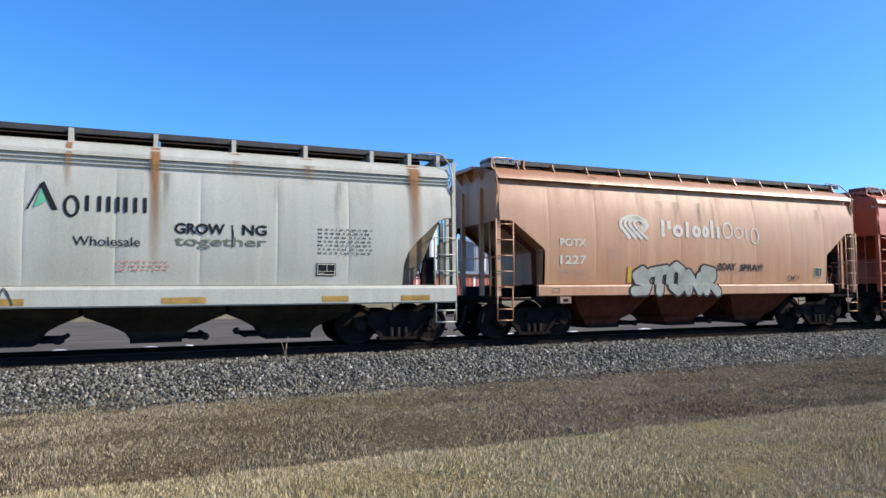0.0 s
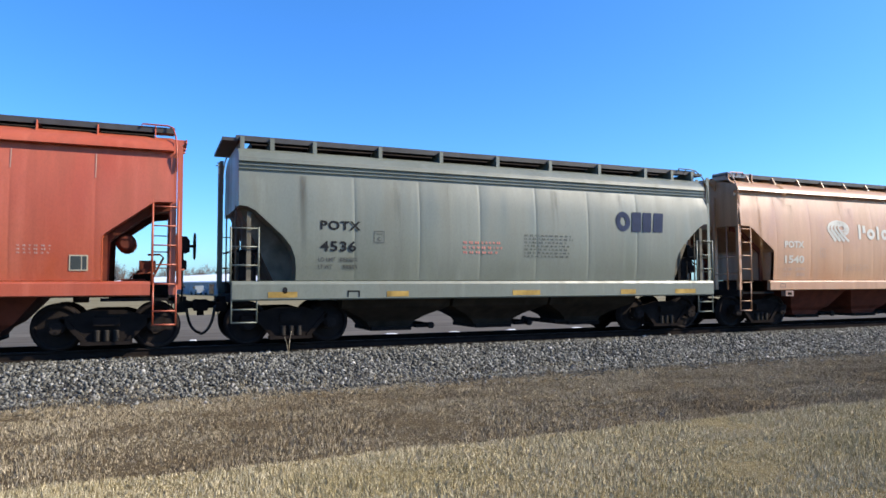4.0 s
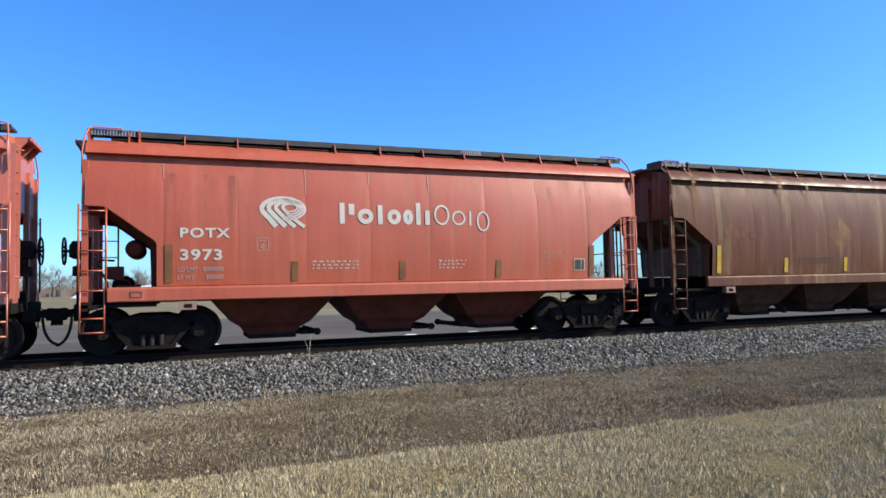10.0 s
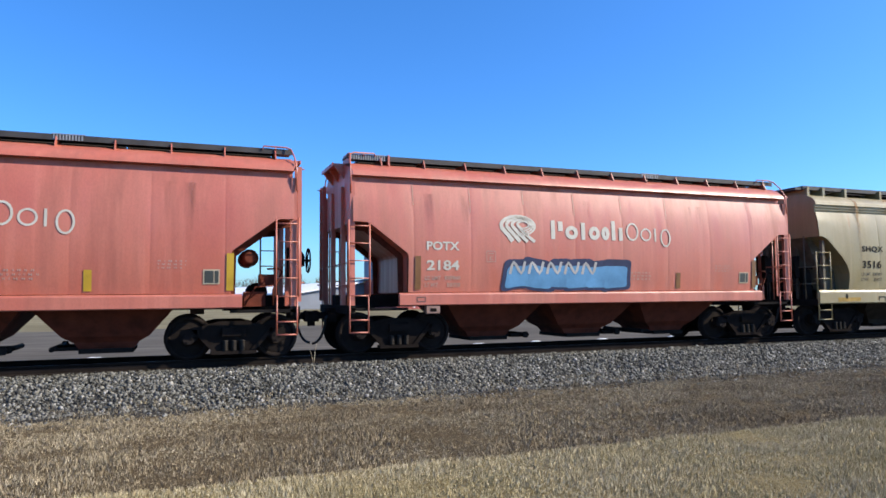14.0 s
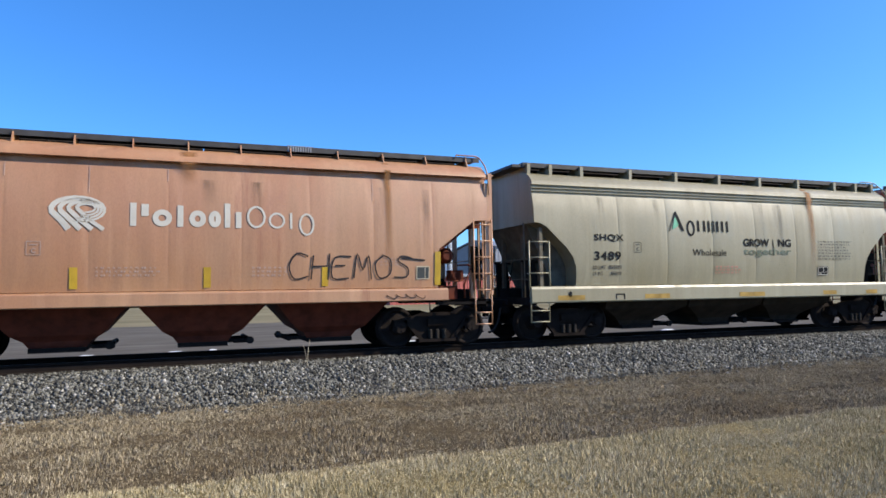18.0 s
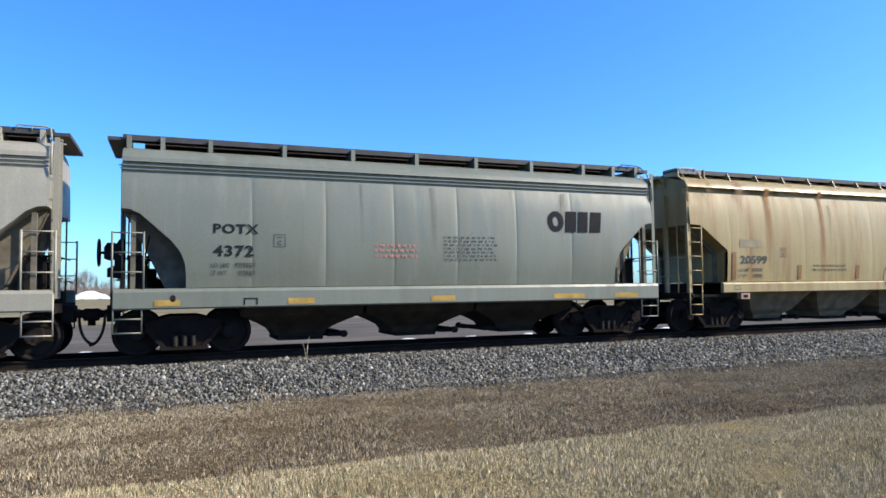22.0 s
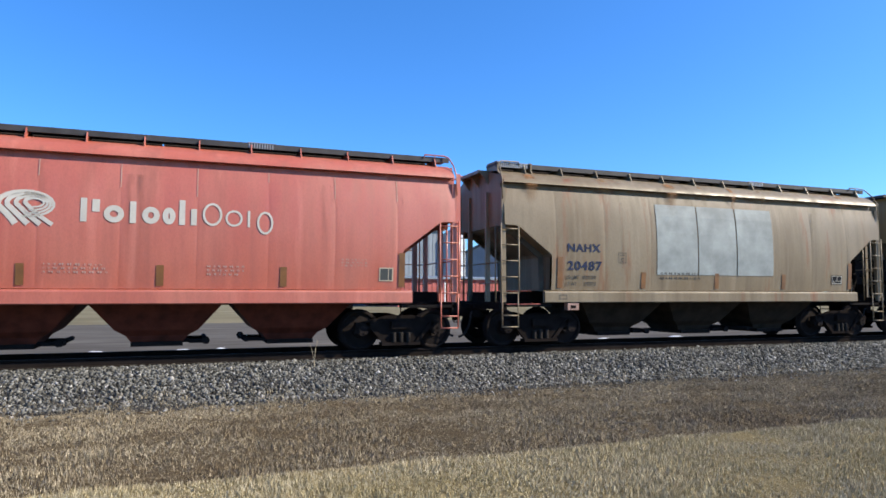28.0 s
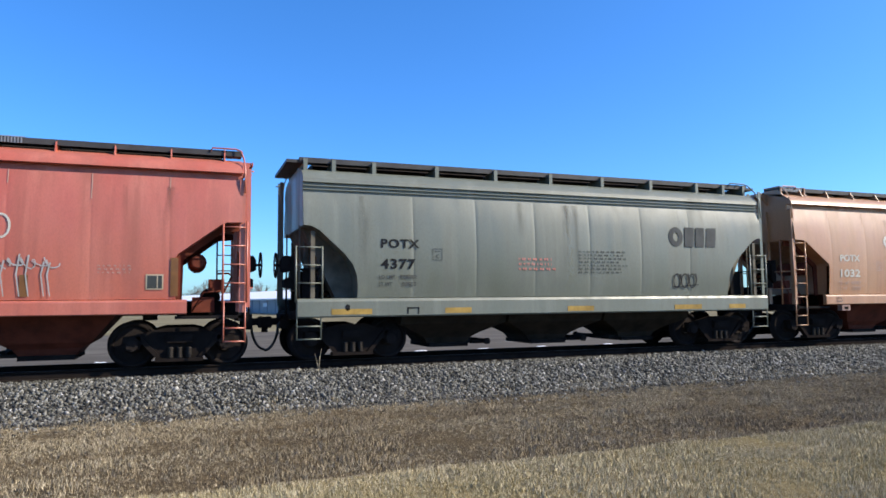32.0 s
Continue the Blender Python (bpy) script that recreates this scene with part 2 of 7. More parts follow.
def part(name, bm, mat, parent=None, label="", normals=True):
    return put(name, mesh_of(name, bm, normals), mat, parent, None, label)


def thing(name, m, label, category, group="", kind=""):
    ob = new(name)
    ob.empty_display_size = 0.3
    ob.matrix_basis = m
    return tagged(ob, label, category, group, kind)


# ---- the wagons: x runs back from the leading end of the side sheet, z up from the rail ----
CENTRE_Y = 16.05
OFF = (200.505, -2.5623, 0.9093, -0.13315)


def run(t):
    """How far the train has gone by t seconds."""
    u, s = t / 10, min(1.0, max(0.0, (t - 24.5) / 2.0))
    return sum(c * u ** (k + 1) for k, c in enumerate(OFF)) - 0.34 * s * s * (3 - 2 * s)


KINDS = {
    # side: (z, half width) from bottom to eave; roof: the same to the ridge; cut: bottom of the side at the ends
    "round": dict(length=12.66, side=[(1.38, 1.49), (1.8, 1.53), (2.2, 1.55), (2.6, 1.553), (3.0, 1.538), (3.4, 1.502), (3.84, 1.425)],
                  roof=[(3.84, 1.425), (3.842, 1.28), (3.985, 1.28), (3.99, 1.50), (4.06, 1.475), (4.16, 1.38), (4.26, 1.22), (4.33, 1.02), (4.36, 0.7), (4.38, 0.0)],
                  cut=[(0, 2.95), (0.30, 2.94), (0.40, 2.90), (1.24, 2.27), (1.27, 2.20)], sill=(1.05, 1.08, 1.37), seam=1.41, top=4.52),
    "flow": dict(length=12.66, side=[(1.38, 1.47), (1.8, 1.525), (2.2, 1.55), (2.6, 1.553), (3.0, 1.538), (3.4, 1.50), (3.67, 1.455)],
                 roof=[(3.67, 1.455), (3.672, 1.405), (3.727, 1.405), (3.730, 1.452), (3.752, 1.452), (3.755, 1.405), (3.805, 1.405), (3.808, 1.452), (3.830, 1.452), (3.833, 1.405), (3.887, 1.405), (3.893, 1.475), (3.98, 1.46), (4.09, 1.37), (4.19, 1.19), (4.25, 0.96), (4.28, 0.6), (4.29, 0.0)],
                 cut=[(0, 2.94), (0.16, 2.93), (0.34, 2.84), (0.9, 2.33), (1.08, 2.10), (1.17, 1.86), (1.19, 1.62)], sill=(-0.12, 0.96, 1.37), seam=1.545, top=4.49),
    "cream": dict(length=12.8, side=[(1.50, 1.49), (1.9, 1.535), (2.3, 1.555), (2.7, 1.553), (3.1, 1.53), (3.5, 1.49), (3.84, 1.43)],
                  roof=[(3.84, 1.43), (3.842, 1.33), (3.905, 1.33), (3.91, 1.50), (4.0, 1.47), (4.10, 1.37), (4.20, 1.19), (4.26, 0.96), (4.29, 0.6), (4.30, 0.0)],
                  cut=[(0, 2.98), (0.12, 2.97), (0.30, 2.90), (0.56, 2.64), (0.78, 2.36), (0.89, 2.1), (0.94, 1.8)], sill=(-0.06, 1.38, 1.52), seam=1.42, top=4.42),
    "ribbed": dict(length=16.45, side=[(1.46, 1.49), (2.3, 1.49), (3.1, 1.49), (3.94, 1.49)],
                   roof=[(3.94, 1.49), (3.945, 1.56), (4.03, 1.56), (4.05, 1.46), (4.16, 1.0), (4.2, 0.0)],
                   cut=[(0, 3.12), (0.08, 3.08), (1.52, 2.42), (1.56, 2.30)], sill=(1.5, 1.38, 1.47), seam=0.0, top=4.30)}


def half_width(kind, z):
    pts = KINDS[kind]["side"]
    for (z0, w0), (z1, w1) in zip(pts, pts[1:]):
        if z <= z1:
            return w0 + (w1 - w0) * max(0.0, (z - z0) / (z1 - z0))
    return pts[-1][1]


def smooth_width(kind, z):
    zs, ws = zip(*(KINDS[kind]["side"] + KINDS[kind]["roof"]))
    return float(np.interp(z, zs, ws)) if z <= zs[len(KINDS[kind]["side"]) - 1] else float(np.interp(z, zs, np.maximum.accumulate(np.array(ws)[::-1])[::-1]))


def build_body(kind):
    k = KINDS[kind]
    L, side, roof, cut, seam = k["length"], k["side"], k["roof"], k["cut"], k["seam"]
    z_floor, z_top = side[0][0], side[-1][0]

    def pillow(x):
        if not seam:
            return 0.0
        u = ((x - L / 2) / seam + 0.5) % 1.0
        return (0.009 if kind == "round" else 0.018) * max(0.0, math.sin(math.pi * u)) ** 0.4

    def column(x, low, s):
        if not seam:
            return [(x - L / 2, s * (half_width(kind, z) + 0.045 * noise.noise(Vector((x * 1.1, 3.7 * s, z * 2.6)))), z) for z in [low + (z_top - low) * i / 14 for i in range(15)]]
        return [(x - L / 2, s * (half_width(kind, z) + pillow(x) * min(1, (z_top - z) / 0.3, (z - z_floor) / 0.2 + 0.2)), z)
                for z in [low + (z_top - low) * i / 8 for i in range(9)]]

    def make(bm):
        lead = [(x, z) for x, z in cut]
        x_lo, x_hi = cut[-1][0], L - cut[-1][0]
        if seam:
            mid_x = sorted({round(L / 2 + (i - 0.5 + f) * seam, 4) for i in range(-6, 7) for f in (0, 0.012, 0.05, 0.14, 0.3, 0.5, 0.7, 0.86, 0.95, 0.988)})
            mid_x = [x_lo] + [x for x in mid_x if x_lo + 0.01 < x < x_hi - 0.01] + [x_hi]
        else:
            mid_x = [x_lo + (x_hi - x_lo) * i / 80 for i in range(81)]
        for s in (-1, 1):
            grid(bm, [column(x, z, s) for x, z in lead])
            grid(bm, [column(x, z_floor, s) for x in mid_x])
            grid(bm, [column(L - x, z, s) for x, z in lead[::-1]])
            if kind != "flow":  # sheet edge
                for xe in (cut[-1][0], L - cut[-1][0]):
                    grid(bm, [[(xe - L / 2, s * half_width(kind, z), z) for z in (z_floor, cut[-1][1])],
                              [(xe - L / 2, s * (half_width(kind, z) - 0.10), z) for z in (z_floor, cut[-1][1])]])
        for flip in (0, 1):  # slope sheets and end walls
            X = (lambda x: L - x - L / 2) if flip else (lambda x: x - L / 2)
            path = [(cut[0][0], z_top)] + lead + [(cut[-1][0], z_floor)]
            for (xa, za), (xb, zb) in zip(path, path[1:]):
                grid(bm, [[(X(x), -half_width(kind, z) + 0.004, z), (X(x), 0, z), (X(x), half_width(kind, z) - 0.004, z)] for x, z in ((xa, za), (xb, zb))], False)
        for s in (-1, 1):
            for i in range(len(roof) - 1):
                (za, wa), (zb, wb) = roof[i], roof[i + 1]
                grid(bm, [[(x, s * wa, za), (x, s * wb, zb)] for x in np.linspace(-L / 2, L / 2, 13)], abs(za - zb) > 0.02)
        for xe in (-L / 2, L / 2):  # roof gables
            pts = [(xe, -w, z) for z, w in roof] + [(xe, w, z) for z, w in roof[::-1][1:]]
            bm.faces.new([bm.verts.new(p) for p in pts])
        grid(bm, [[(x, y, z_floor) for y in (-side[0][1], side[0][1])] for x in (cut[-1][0] - L / 2, L / 2 - cut[-1][0])], False)
    return shape(("hopper_body", kind), make)


def build_bay(kind):
    """One discharge hopper under the side sill; its middle is at x = 0."""
    zb = 0.28

    def make(bm):
        rings = [[(-w, -d, z), (w, -d, z), (w, d, z), (-w, d, z)] for w, d, z in ((1.34, 1.42, 1.39), {"flow": (1.32, 1.12, 0.77), "cream": (1.33, 1.06, 0.80)}.get(kind, (1.24, 1.14, 1.06)), (0.80, 0.80, 0.54), (0.60, 0.66, 0.42), (0.50, 0.60, zb))]
        if kind == "ribbed":
            rings = [[(-2.10, -1.42, 1.46), (2.10, -1.42, 1.46), (2.10, 1.42, 1.46), (-2.10, 1.42, 1.46)],
                     [(-1.25, -1.02, 0.72), (1.25, -1.02, 0.72), (1.25, 1.02, 0.72), (-1.25, 1.02, 0.72)],
                     [(-0.75, -0.75, 0.40), (0.75, -0.75, 0.40), (0.75, 0.75, 0.40), (-0.75, 0.75, 0.40)],
                     [(-0.52, -0.62, zb), (0.52, -0.62, zb), (0.52, 0.62, zb), (-0.52, 0.62, zb)]]
        vs = [[bm.verts.new(p) for p in r] for r in rings]
        for a, b in zip(vs, vs[1:]):
            for i in range(4):
                bm.faces.new((a[i], a[(i + 1) % 4], b[(i + 1) % 4], b[i]))
        bm.faces.new(vs[0]), bm.faces.new(vs[-1])
    return shape(("hopper_bay", kind), make)


def build_gate():
    def make(bm):
        box(bm, -0.50, 0.50, -0.72, 0.72, 0.20, 0.29)
        box(bm, 0.50, 0.92, -0.60, -0.52, 0.26, 0.33)
        box(bm, 0.50, 0.92, 0.52, 0.60, 0.26, 0.33)
        box(bm, 0.62, 1.02, -0.70, -0.40, 0.25, 0.32)
        tube(bm, (0.95, -0.85, 0.31), (0.95, 0.85, 0.31), 0.055, 8)
        tube(bm, (0.95, -0.88, 0.31), (0.95, -0.80, 0.31), 0.085, 6)
    return shape("outlet_gate", make)


def build_ladder(width, z0, z1, step=0.40, flat=False):
    """Two stiles and their rungs; flat stiles are broad bars, seen edge on from the front."""
    def make(bm):
        for x in (0, width):
            if flat:
                box(bm, x - 0.012, x + 0.012, -0.045, 0.045, z0, z1)
            else:
                tube(bm, (x, 0, z0), (x, 0, z1), 0.022, 5)
        n = int((z1 - z0) / step)
        for i in range(n + 1):
            tube(bm, (0, 0, z0 + 0.012 + i * step), (width, 0, z0 + 0.012 + i * step), 0.014, 5)
        for z in (z0 + step, z1 - 0.05):
            for x in (0, width):
                tube(bm, (x, 0, z), (x, 0.10, z), 0.014, 4)
    return shape(("ladder", width, z0, z1, flat), make)


def build_step(width):
    """The loop of bent bar under the ladder."""
    def make(bm):
        for x in (0, width):
            tube(bm, (x, 0, 0.50), (x, 0, 1.34), 0.017, 5)
        for z in (0.51, 0.78):
            tube(bm, (0, 0, z), (width, 0, z), 0.017, 5)
    return shape(("step", width), make)


def build_roof_grab(top):
    """A bent handrail from the running board down over the roof's corner."""
    def make(bm):
        pts = [(0.62, -1.10, top - 0.02), (0.60, -1.10, top + 0.05), (0.12, -1.10, top + 0.05), (0.02, -1.16, top), (-0.03, -1.36, top - 0.22), (-0.05, -1.50, top - 0.48), (-0.05, -1.52, top - 0.95)]
        pipe(bm, pts, 0.017, 6)
        tube(bm, (0.35, -1.10, top - 0.03), (0.35, -1.10, top + 0.05), 0.012, 5)
    return shape(("roof_grab", top), make)


def build_end_box():
    """A plate web and stiffeners that carry the end of the hopper on the platform."""
    def make(bm):
        prism(bm, [(-0.16, 1.05), (0.20, 1.05), (0.20, 1.62), (0.14, 1.98), (-0.16, 2.02)], -0.05, 0.05)
        box(bm, -0.19, 0.22, -0.10, 0.10, 2.0, 2.05)
        tube(bm, (-0.02, -0.35, 1.05), (0.24, -0.35, 2.45), 0.018, 5)
    return shape("end_box", make)


def build_sideframe():
    outline = [(-1.06, 0.62), (-0.60, 0.72), (-0.30, 0.80), (0.30, 0.80), (0.60, 0.72), (1.06, 0.62), (1.08, 0.40), (1.0, 0.36),
               (0.76, 0.38), (0.70, 0.50), (0.52, 0.30), (0.38, 0.16), (-0.38, 0.16), (-0.52, 0.30), (-0.70, 0.50), (-0.76, 0.38), (-1.0, 0.36), (-1.08, 0.40)]

    def make(bm):
        prism(bm, outline, -0.06, 0.06)
        box(bm, -0.46, 0.46, -0.14, 0.10, 0.12, 0.19)
        box(bm, -0.24, 0.24, -0.16, 0.10, 0.50, 0.66)
        for s in (-1, 1):
            prism(bm, [(s * 0.86, 0.66), (s * 0.42, 0.17), (s * 0.34, 0.20), (s * 0.76, 0.70)], -0.10, -0.05)
            box(bm, s * 0.889 - 0.16, s * 0.889 + 0.16, -0.10, 0.10, 0.50, 0.64)
    return shape("side_frame", make)


def build_spring():
    def make(bm):
        rows = []
        for i in range(11):
            r = 0.068 if i % 2 else 0.034
            rows.append([(math.cos(a * math.tau / 8) * r, math.sin(a * math.tau / 8) * r, 0.19 + i * 0.022) for a in range(9)])
        grid(bm, rows)
        bmesh.ops.remove_doubles(bm, verts=bm.verts, dist=0.0005)
    return shape("coil_spring", make)


def build_wheelset():
    def make(bm):
        tube(bm, (0, -1.0, 0), (0, 1.0, 0), 0.085, 10)
        for s in (-1, 1):
            prof = [(0.10, 0.82), (0.16, 0.84), (0.18, 0.80), (0.36, 0.775), (0.39, 0.815), (0.452, 0.815), (0.459, 0.70), (0.485, 0.695), (0.485, 0.665), (0.39, 0.665), (0.36, 0.72), (0.16, 0.70)]
            n = 28
            rows = [[(math.cos(a * math.tau / n) * r, s * y, math.sin(a * math.tau / n) * r) for r, y in prof] for a in range(n)]
            vs = [[bm.verts.new(p) for p in row] for row in rows]
            for i in range(n):
                a, b = vs[i], vs[(i + 1) % n]
                for j in range(len(prof) - 1):
                    bm.faces.new((a[j], a[j + 1], b[j + 1], b[j])).smooth = j in (4, 5)
            tube(bm, (0, s * 0.98, 0), (0, s * 1.13, 0), 0.115, 12)
            for a in range(3):
                box(bm, math.cos(a * 2.094) * 0.065 - 0.017, math.cos(a * 2.094) * 0.065 + 0.017, s * 1.13 - 0.02, s * 1.13 + 0.02,
                    math.sin(a * 2.094) * 0.065 - 0.017, math.sin(a * 2.094) * 0.065 + 0.017)
    return shape("wheelset", make)


def make_bogie():
    """A two-axle truck; its wheelsets turn with the train's way."""
    b = thing("bogie", pose(0, 0, 0), "", "")
    for s in (-1, 1):
        put("side_frame", build_sideframe(), M_TRUCK, b, pose(0, s * 1.02, 0, 0, 0, 0 if s < 0 else 180))
        for x in (-0.17, 0.0, 0.17):
            put("coil_spring", build_spring(), M_BEARING, b, pose(x, s * 1.12, 0))
    bm = bmesh.new()
    box(bm, -0.22, 0.22, -1.1, 1.1, 0.50, 0.70)
    for s in (-1, 1):
        tube(bm, (s * 0.38, -0.8, 0.40), (s * 0.38, 0.8, 0.40), 0.05, 6)
        box(bm, s * 0.36 - 0.05, s * 0.36 + 0.05, -0.86, -0.66, 0.30, 0.62)
    part("bolster", bm, M_TRUCK, b)
    sets = []
    for s in (-1, 1):
        sets.append(put("wheelset", build_wheelset(), M_WHEEL, b, pose(s * 0.889, 0, 0.457)))
    return b, sets


def text_pieces(words, bold=0.0, spacing=1.0):
    """Flat lettering in x and z, 1 high, as vertices and faces."""
    key = ("text", words, bold, spacing)
    if key not in MESHES:
        cu = bpy.data.curves.new("lettering", "FONT")
        cu.body, cu.size, cu.offset, cu.space_character, cu.resolution_u = words, 1.0, bold, spacing, 3
        ob = bpy.data.objects.new("lettering", cu)
        me = bpy.data.meshes.new_from_object(ob)
        vs = [(v.co.x, v.co.y) for v in me.vertices]
        fs = [tuple(p.vertices) for p in me.polygons]
        bpy.data.objects.remove(ob), bpy.data.meshes.remove(me), bpy.data.curves.remove(cu)
        MESHES[key] = (vs, fs)
    return MESHES[key]


def fitted(pieces, x0, x1, z0, z1, slant=0.0):
    """The pieces stretched into that box."""
    vs, fs = pieces
    xs, zs = [v[0] for v in vs], [v[1] for v in vs]
    ax, az = (x1 - x0) / (max(xs) - min(xs)), (z1 - z0) / (max(zs) - min(zs))
    return [(x0 + (x - min(xs)) * ax + slant * (z - min(zs)) * az, z0 + (z - min(zs)) * az) for x, z in vs], fs


def decal(name, kind, groups, mat, parent, lift=0.008, label=""):
    """Paint on the near side of a wagon: flat pieces laid on its curved sheet."""
    bm = bmesh.new()
    for vs, fs in groups:
        made = [bm.verts.new((x, 0, z)) for x, z in vs]
        for f in fs:
            if len(set(f)) > 2:
                try:
                    bm.faces.new([made[i] for i in f])
                except ValueError:
                    pass
    zs = [v.co.z for v in bm.verts]
    low = KINDS[kind]["sill"]
    cuts = [min(zs) + 0.22 * i for i in range(1, 20)] + ([low[2] - 0.002, low[2] + 0.004] if kind in ("flow", "round") else [])
    for z in cuts:
        if min(zs) + 0.002 < z < max(zs) - 0.002:
            bmesh.ops.bisect_plane(bm, geom=bm.verts[:] + bm.edges[:] + bm.faces[:], plane_co=(0, 0, z), plane_no=(0, 0, 1))
    L = KINDS[kind]["length"]
    out = 0.035 if kind == "ribbed" else 0.010 if kind == "round" else 0.019
    for v in bm.verts:
        w = smooth_width(kind, v.co.z) + out
        if v.co.z < low[2] and kind in ("flow", "round"):
            w = 1.585
        v.co.y = -(w + lift)
        v.co.x -= L / 2
    ob = part(name, bm, mat, parent, label, normals=False)
    if len(groups) > 1 and name in ("wordmark", "emblem", "graffiti_haze", "graffiti_cloud", "placard_line", "class_stencil", "notice_stencil", "load_stencil", "sill_stencil", "graffiti_line", "graffiti_tag", "sill_tag", "rust_patch", "stencil", "ghost_mark"):
        tagged(ob, label, kind="stuff")
    return ob


def quad(x0, x1, z0, z1, slant=0.0):
    return [(x0, z0), (x1, z0), (x1 + slant, z1), (x0 + slant, z1)], [(0, 1, 2, 3)]


def bars(x0, x1, z0, z1, rows, seed=1, words=5):
    """Small print that cannot be read, as rows of plain bars."""
    rnd = random.Random(seed)
    out = []
    h = (z1 - z0) / rows
    for r in range(rows):
        x = x0
        end = x1 - rnd.random() * 0.15 * (x1 - x0)
        while x < end - 0.02:
            w = min(end - x, (x1 - x0) / words * (0.15 + 0.5 * rnd.random()))
            n = max(2, int(w / 0.045))
            for i in range(n):
                out.append(quad(x + w * i / n, x + w * (i + 0.62) / n, z1 - r * h - (0.50 if i % 3 else 0.42) * h, z1 - r * h))
            x += w + 0.05
    return out


def digits(x0, x1, z, h, n):
    """Figures too small to read, as upright bars in pairs."""
    step = (x1 - x0) / n
    return [quad(x0 + step * i + step * f, x0 + step * (i + f) + 0.016, z, z + h) for i in range(n) for f in (0.1, 0.55)] + [quad(x0 + step * i, x0 + step * (i + 0.7), z + h - 0.015, z + h) for i in range(n)]


def placard(kind, x0, z0, ob):
    """A black panel in a white line, with one small white field."""
    w, h, t = 0.43, 0.27, 0.016
    decal("placard", kind, [quad(x0, x0 + w, z0, z0 + h)], M_BLACK, ob, 0.007)
    decal("placard_line", kind, [quad(x0 + t, x0 + w - t, z0 + t, z0 + 2 * t), quad(x0 + t, x0 + w - t, z0 + h - 2 * t, z0 + h - t), quad(x0 + t, x0 + 2 * t, z0 + t, z0 + h - t), quad(x0 + w - 2 * t, x0 + w - t, z0 + t, z0 + h - t),
                                 quad(x0 + 0.22, x0 + 0.232, z0 + 0.10, z0 + h - t), quad(x0 + t, x0 + w - t, z0 + 0.09, z0 + 0.10), quad(x0 + 0.06, x0 + 0.16, z0 + 0.045, z0 + 0.06)], M_WHITE, ob, 0.010)


def rounded(x0, x1, z0, z1, r=0.45, n=4):
    """A rounded plate."""
    rx = min(r * (x1 - x0), 0.5 * (x1 - x0))
    rz = min(rx, 0.5 * (z1 - z0))
    vs = []
    for cx, cz, a0 in ((x1 - rx, z1 - rz, 0), (x0 + rx, z1 - rz, 90), (x0 + rx, z0 + rz, 180), (x1 - rx, z0 + rz, 270)):
        for i in range(n + 1):
            a = radians(a0 + 90 * i / n)
            vs.append((cx + rx * math.cos(a), cz + rz * math.sin(a)))
    return vs, [tuple(range(len(vs)))]


def ring(x0, x1, z0, z1, t, a0=0, a1=360, n=18):
    """A band round an oval."""
    cx, cz, rx, rz = (x0 + x1) / 2, (z0 + z1) / 2, (x1 - x0) / 2, (z1 - z0) / 2
    vs, fs = [], []
    for i in range(n + 1):
        a = radians(a0 + (a1 - a0) * i / n)
        vs += [(cx + rx * math.cos(a), cz + rz * math.sin(a)), (cx + (rx - t) * math.cos(a), cz + (rz - t) * math.sin(a))]
    for i in range(n):
        fs.append((2 * i, 2 * i + 2, 2 * i + 3, 2 * i + 1))
    return vs, fs


def stroke(pts, w, w1=None):
    """A painted line through points, rounded where it bends."""
    if 4 <= len(pts) <= 14:
        p = [pts[0], *pts, pts[-1]]
        pts = [tuple(0.5 * (2 * b[k] + (c[k] - a[k]) * u + (2 * a[k] - 5 * b[k] + 4 * c[k] - d[k]) * u * u + (3 * b[k] - a[k] - 3 * c[k] + d[k]) * u ** 3) for k in (0, 1))
               for a, b, c, d in zip(p, p[1:], p[2:], p[3:]) for u in (0.0, 0.33, 0.67)] + [pts[-1]]
    vs, fs = [], []
    n = len(pts)
    for i, (x, z) in enumerate(pts):
        a, b = pts[max(0, i - 1)], pts[min(n - 1, i + 1)]
        d = Vector((b[0] - a[0], b[1] - a[1]))
        d = d.normalized() if d.length > 0 else Vector((1, 0))
        h = (w + ((w1 if w1 is not None else w) - w) * i / max(1, n - 1)) / 2
        vs += [(x - d.y * h, z + d.x * h), (x + d.y * h, z - d.x * h)]
    for i in range(n - 1):
        fs.append((2 * i, 2 * i + 1, 2 * i + 3, 2 * i + 2))
    return vs, fs


def curve(fn, n=16):
    return [fn(i / n) for i in range(n + 1)]


# ---- parts that the wagons share ----
def build_sill(x0, x1, kind):
    z0, z1 = KINDS[kind]["sill"][1:]

    def make(bm):
        prof = [(1.48, z1), (1.575, z1 - 0.02), (1.585, z1 - 0.05), (1.585, z0 + 0.02), (1.57, z0), (1.47, z0)]
        if kind == "flow":
            prof = [(1.48, z1), (1.56, z1 - 0.015), (1.585, z1 - 0.07), (1.585, z0 + 0.03), (1.56, z0), (1.45, z0)]
        a = [bm.verts.new((x0, -y, z)) for y, z in prof]
        b = [bm.verts.new((x1, -y, z)) for y, z in prof]
        for i in range(len(a)):
            j = (i + 1) % len(a)
            bm.faces.new((a[i], b[i], b[j], a[j]))
        bm.faces.new(a), bm.faces.new(b[::-1])
    return shape(("side_sill", kind, x0, x1), make)


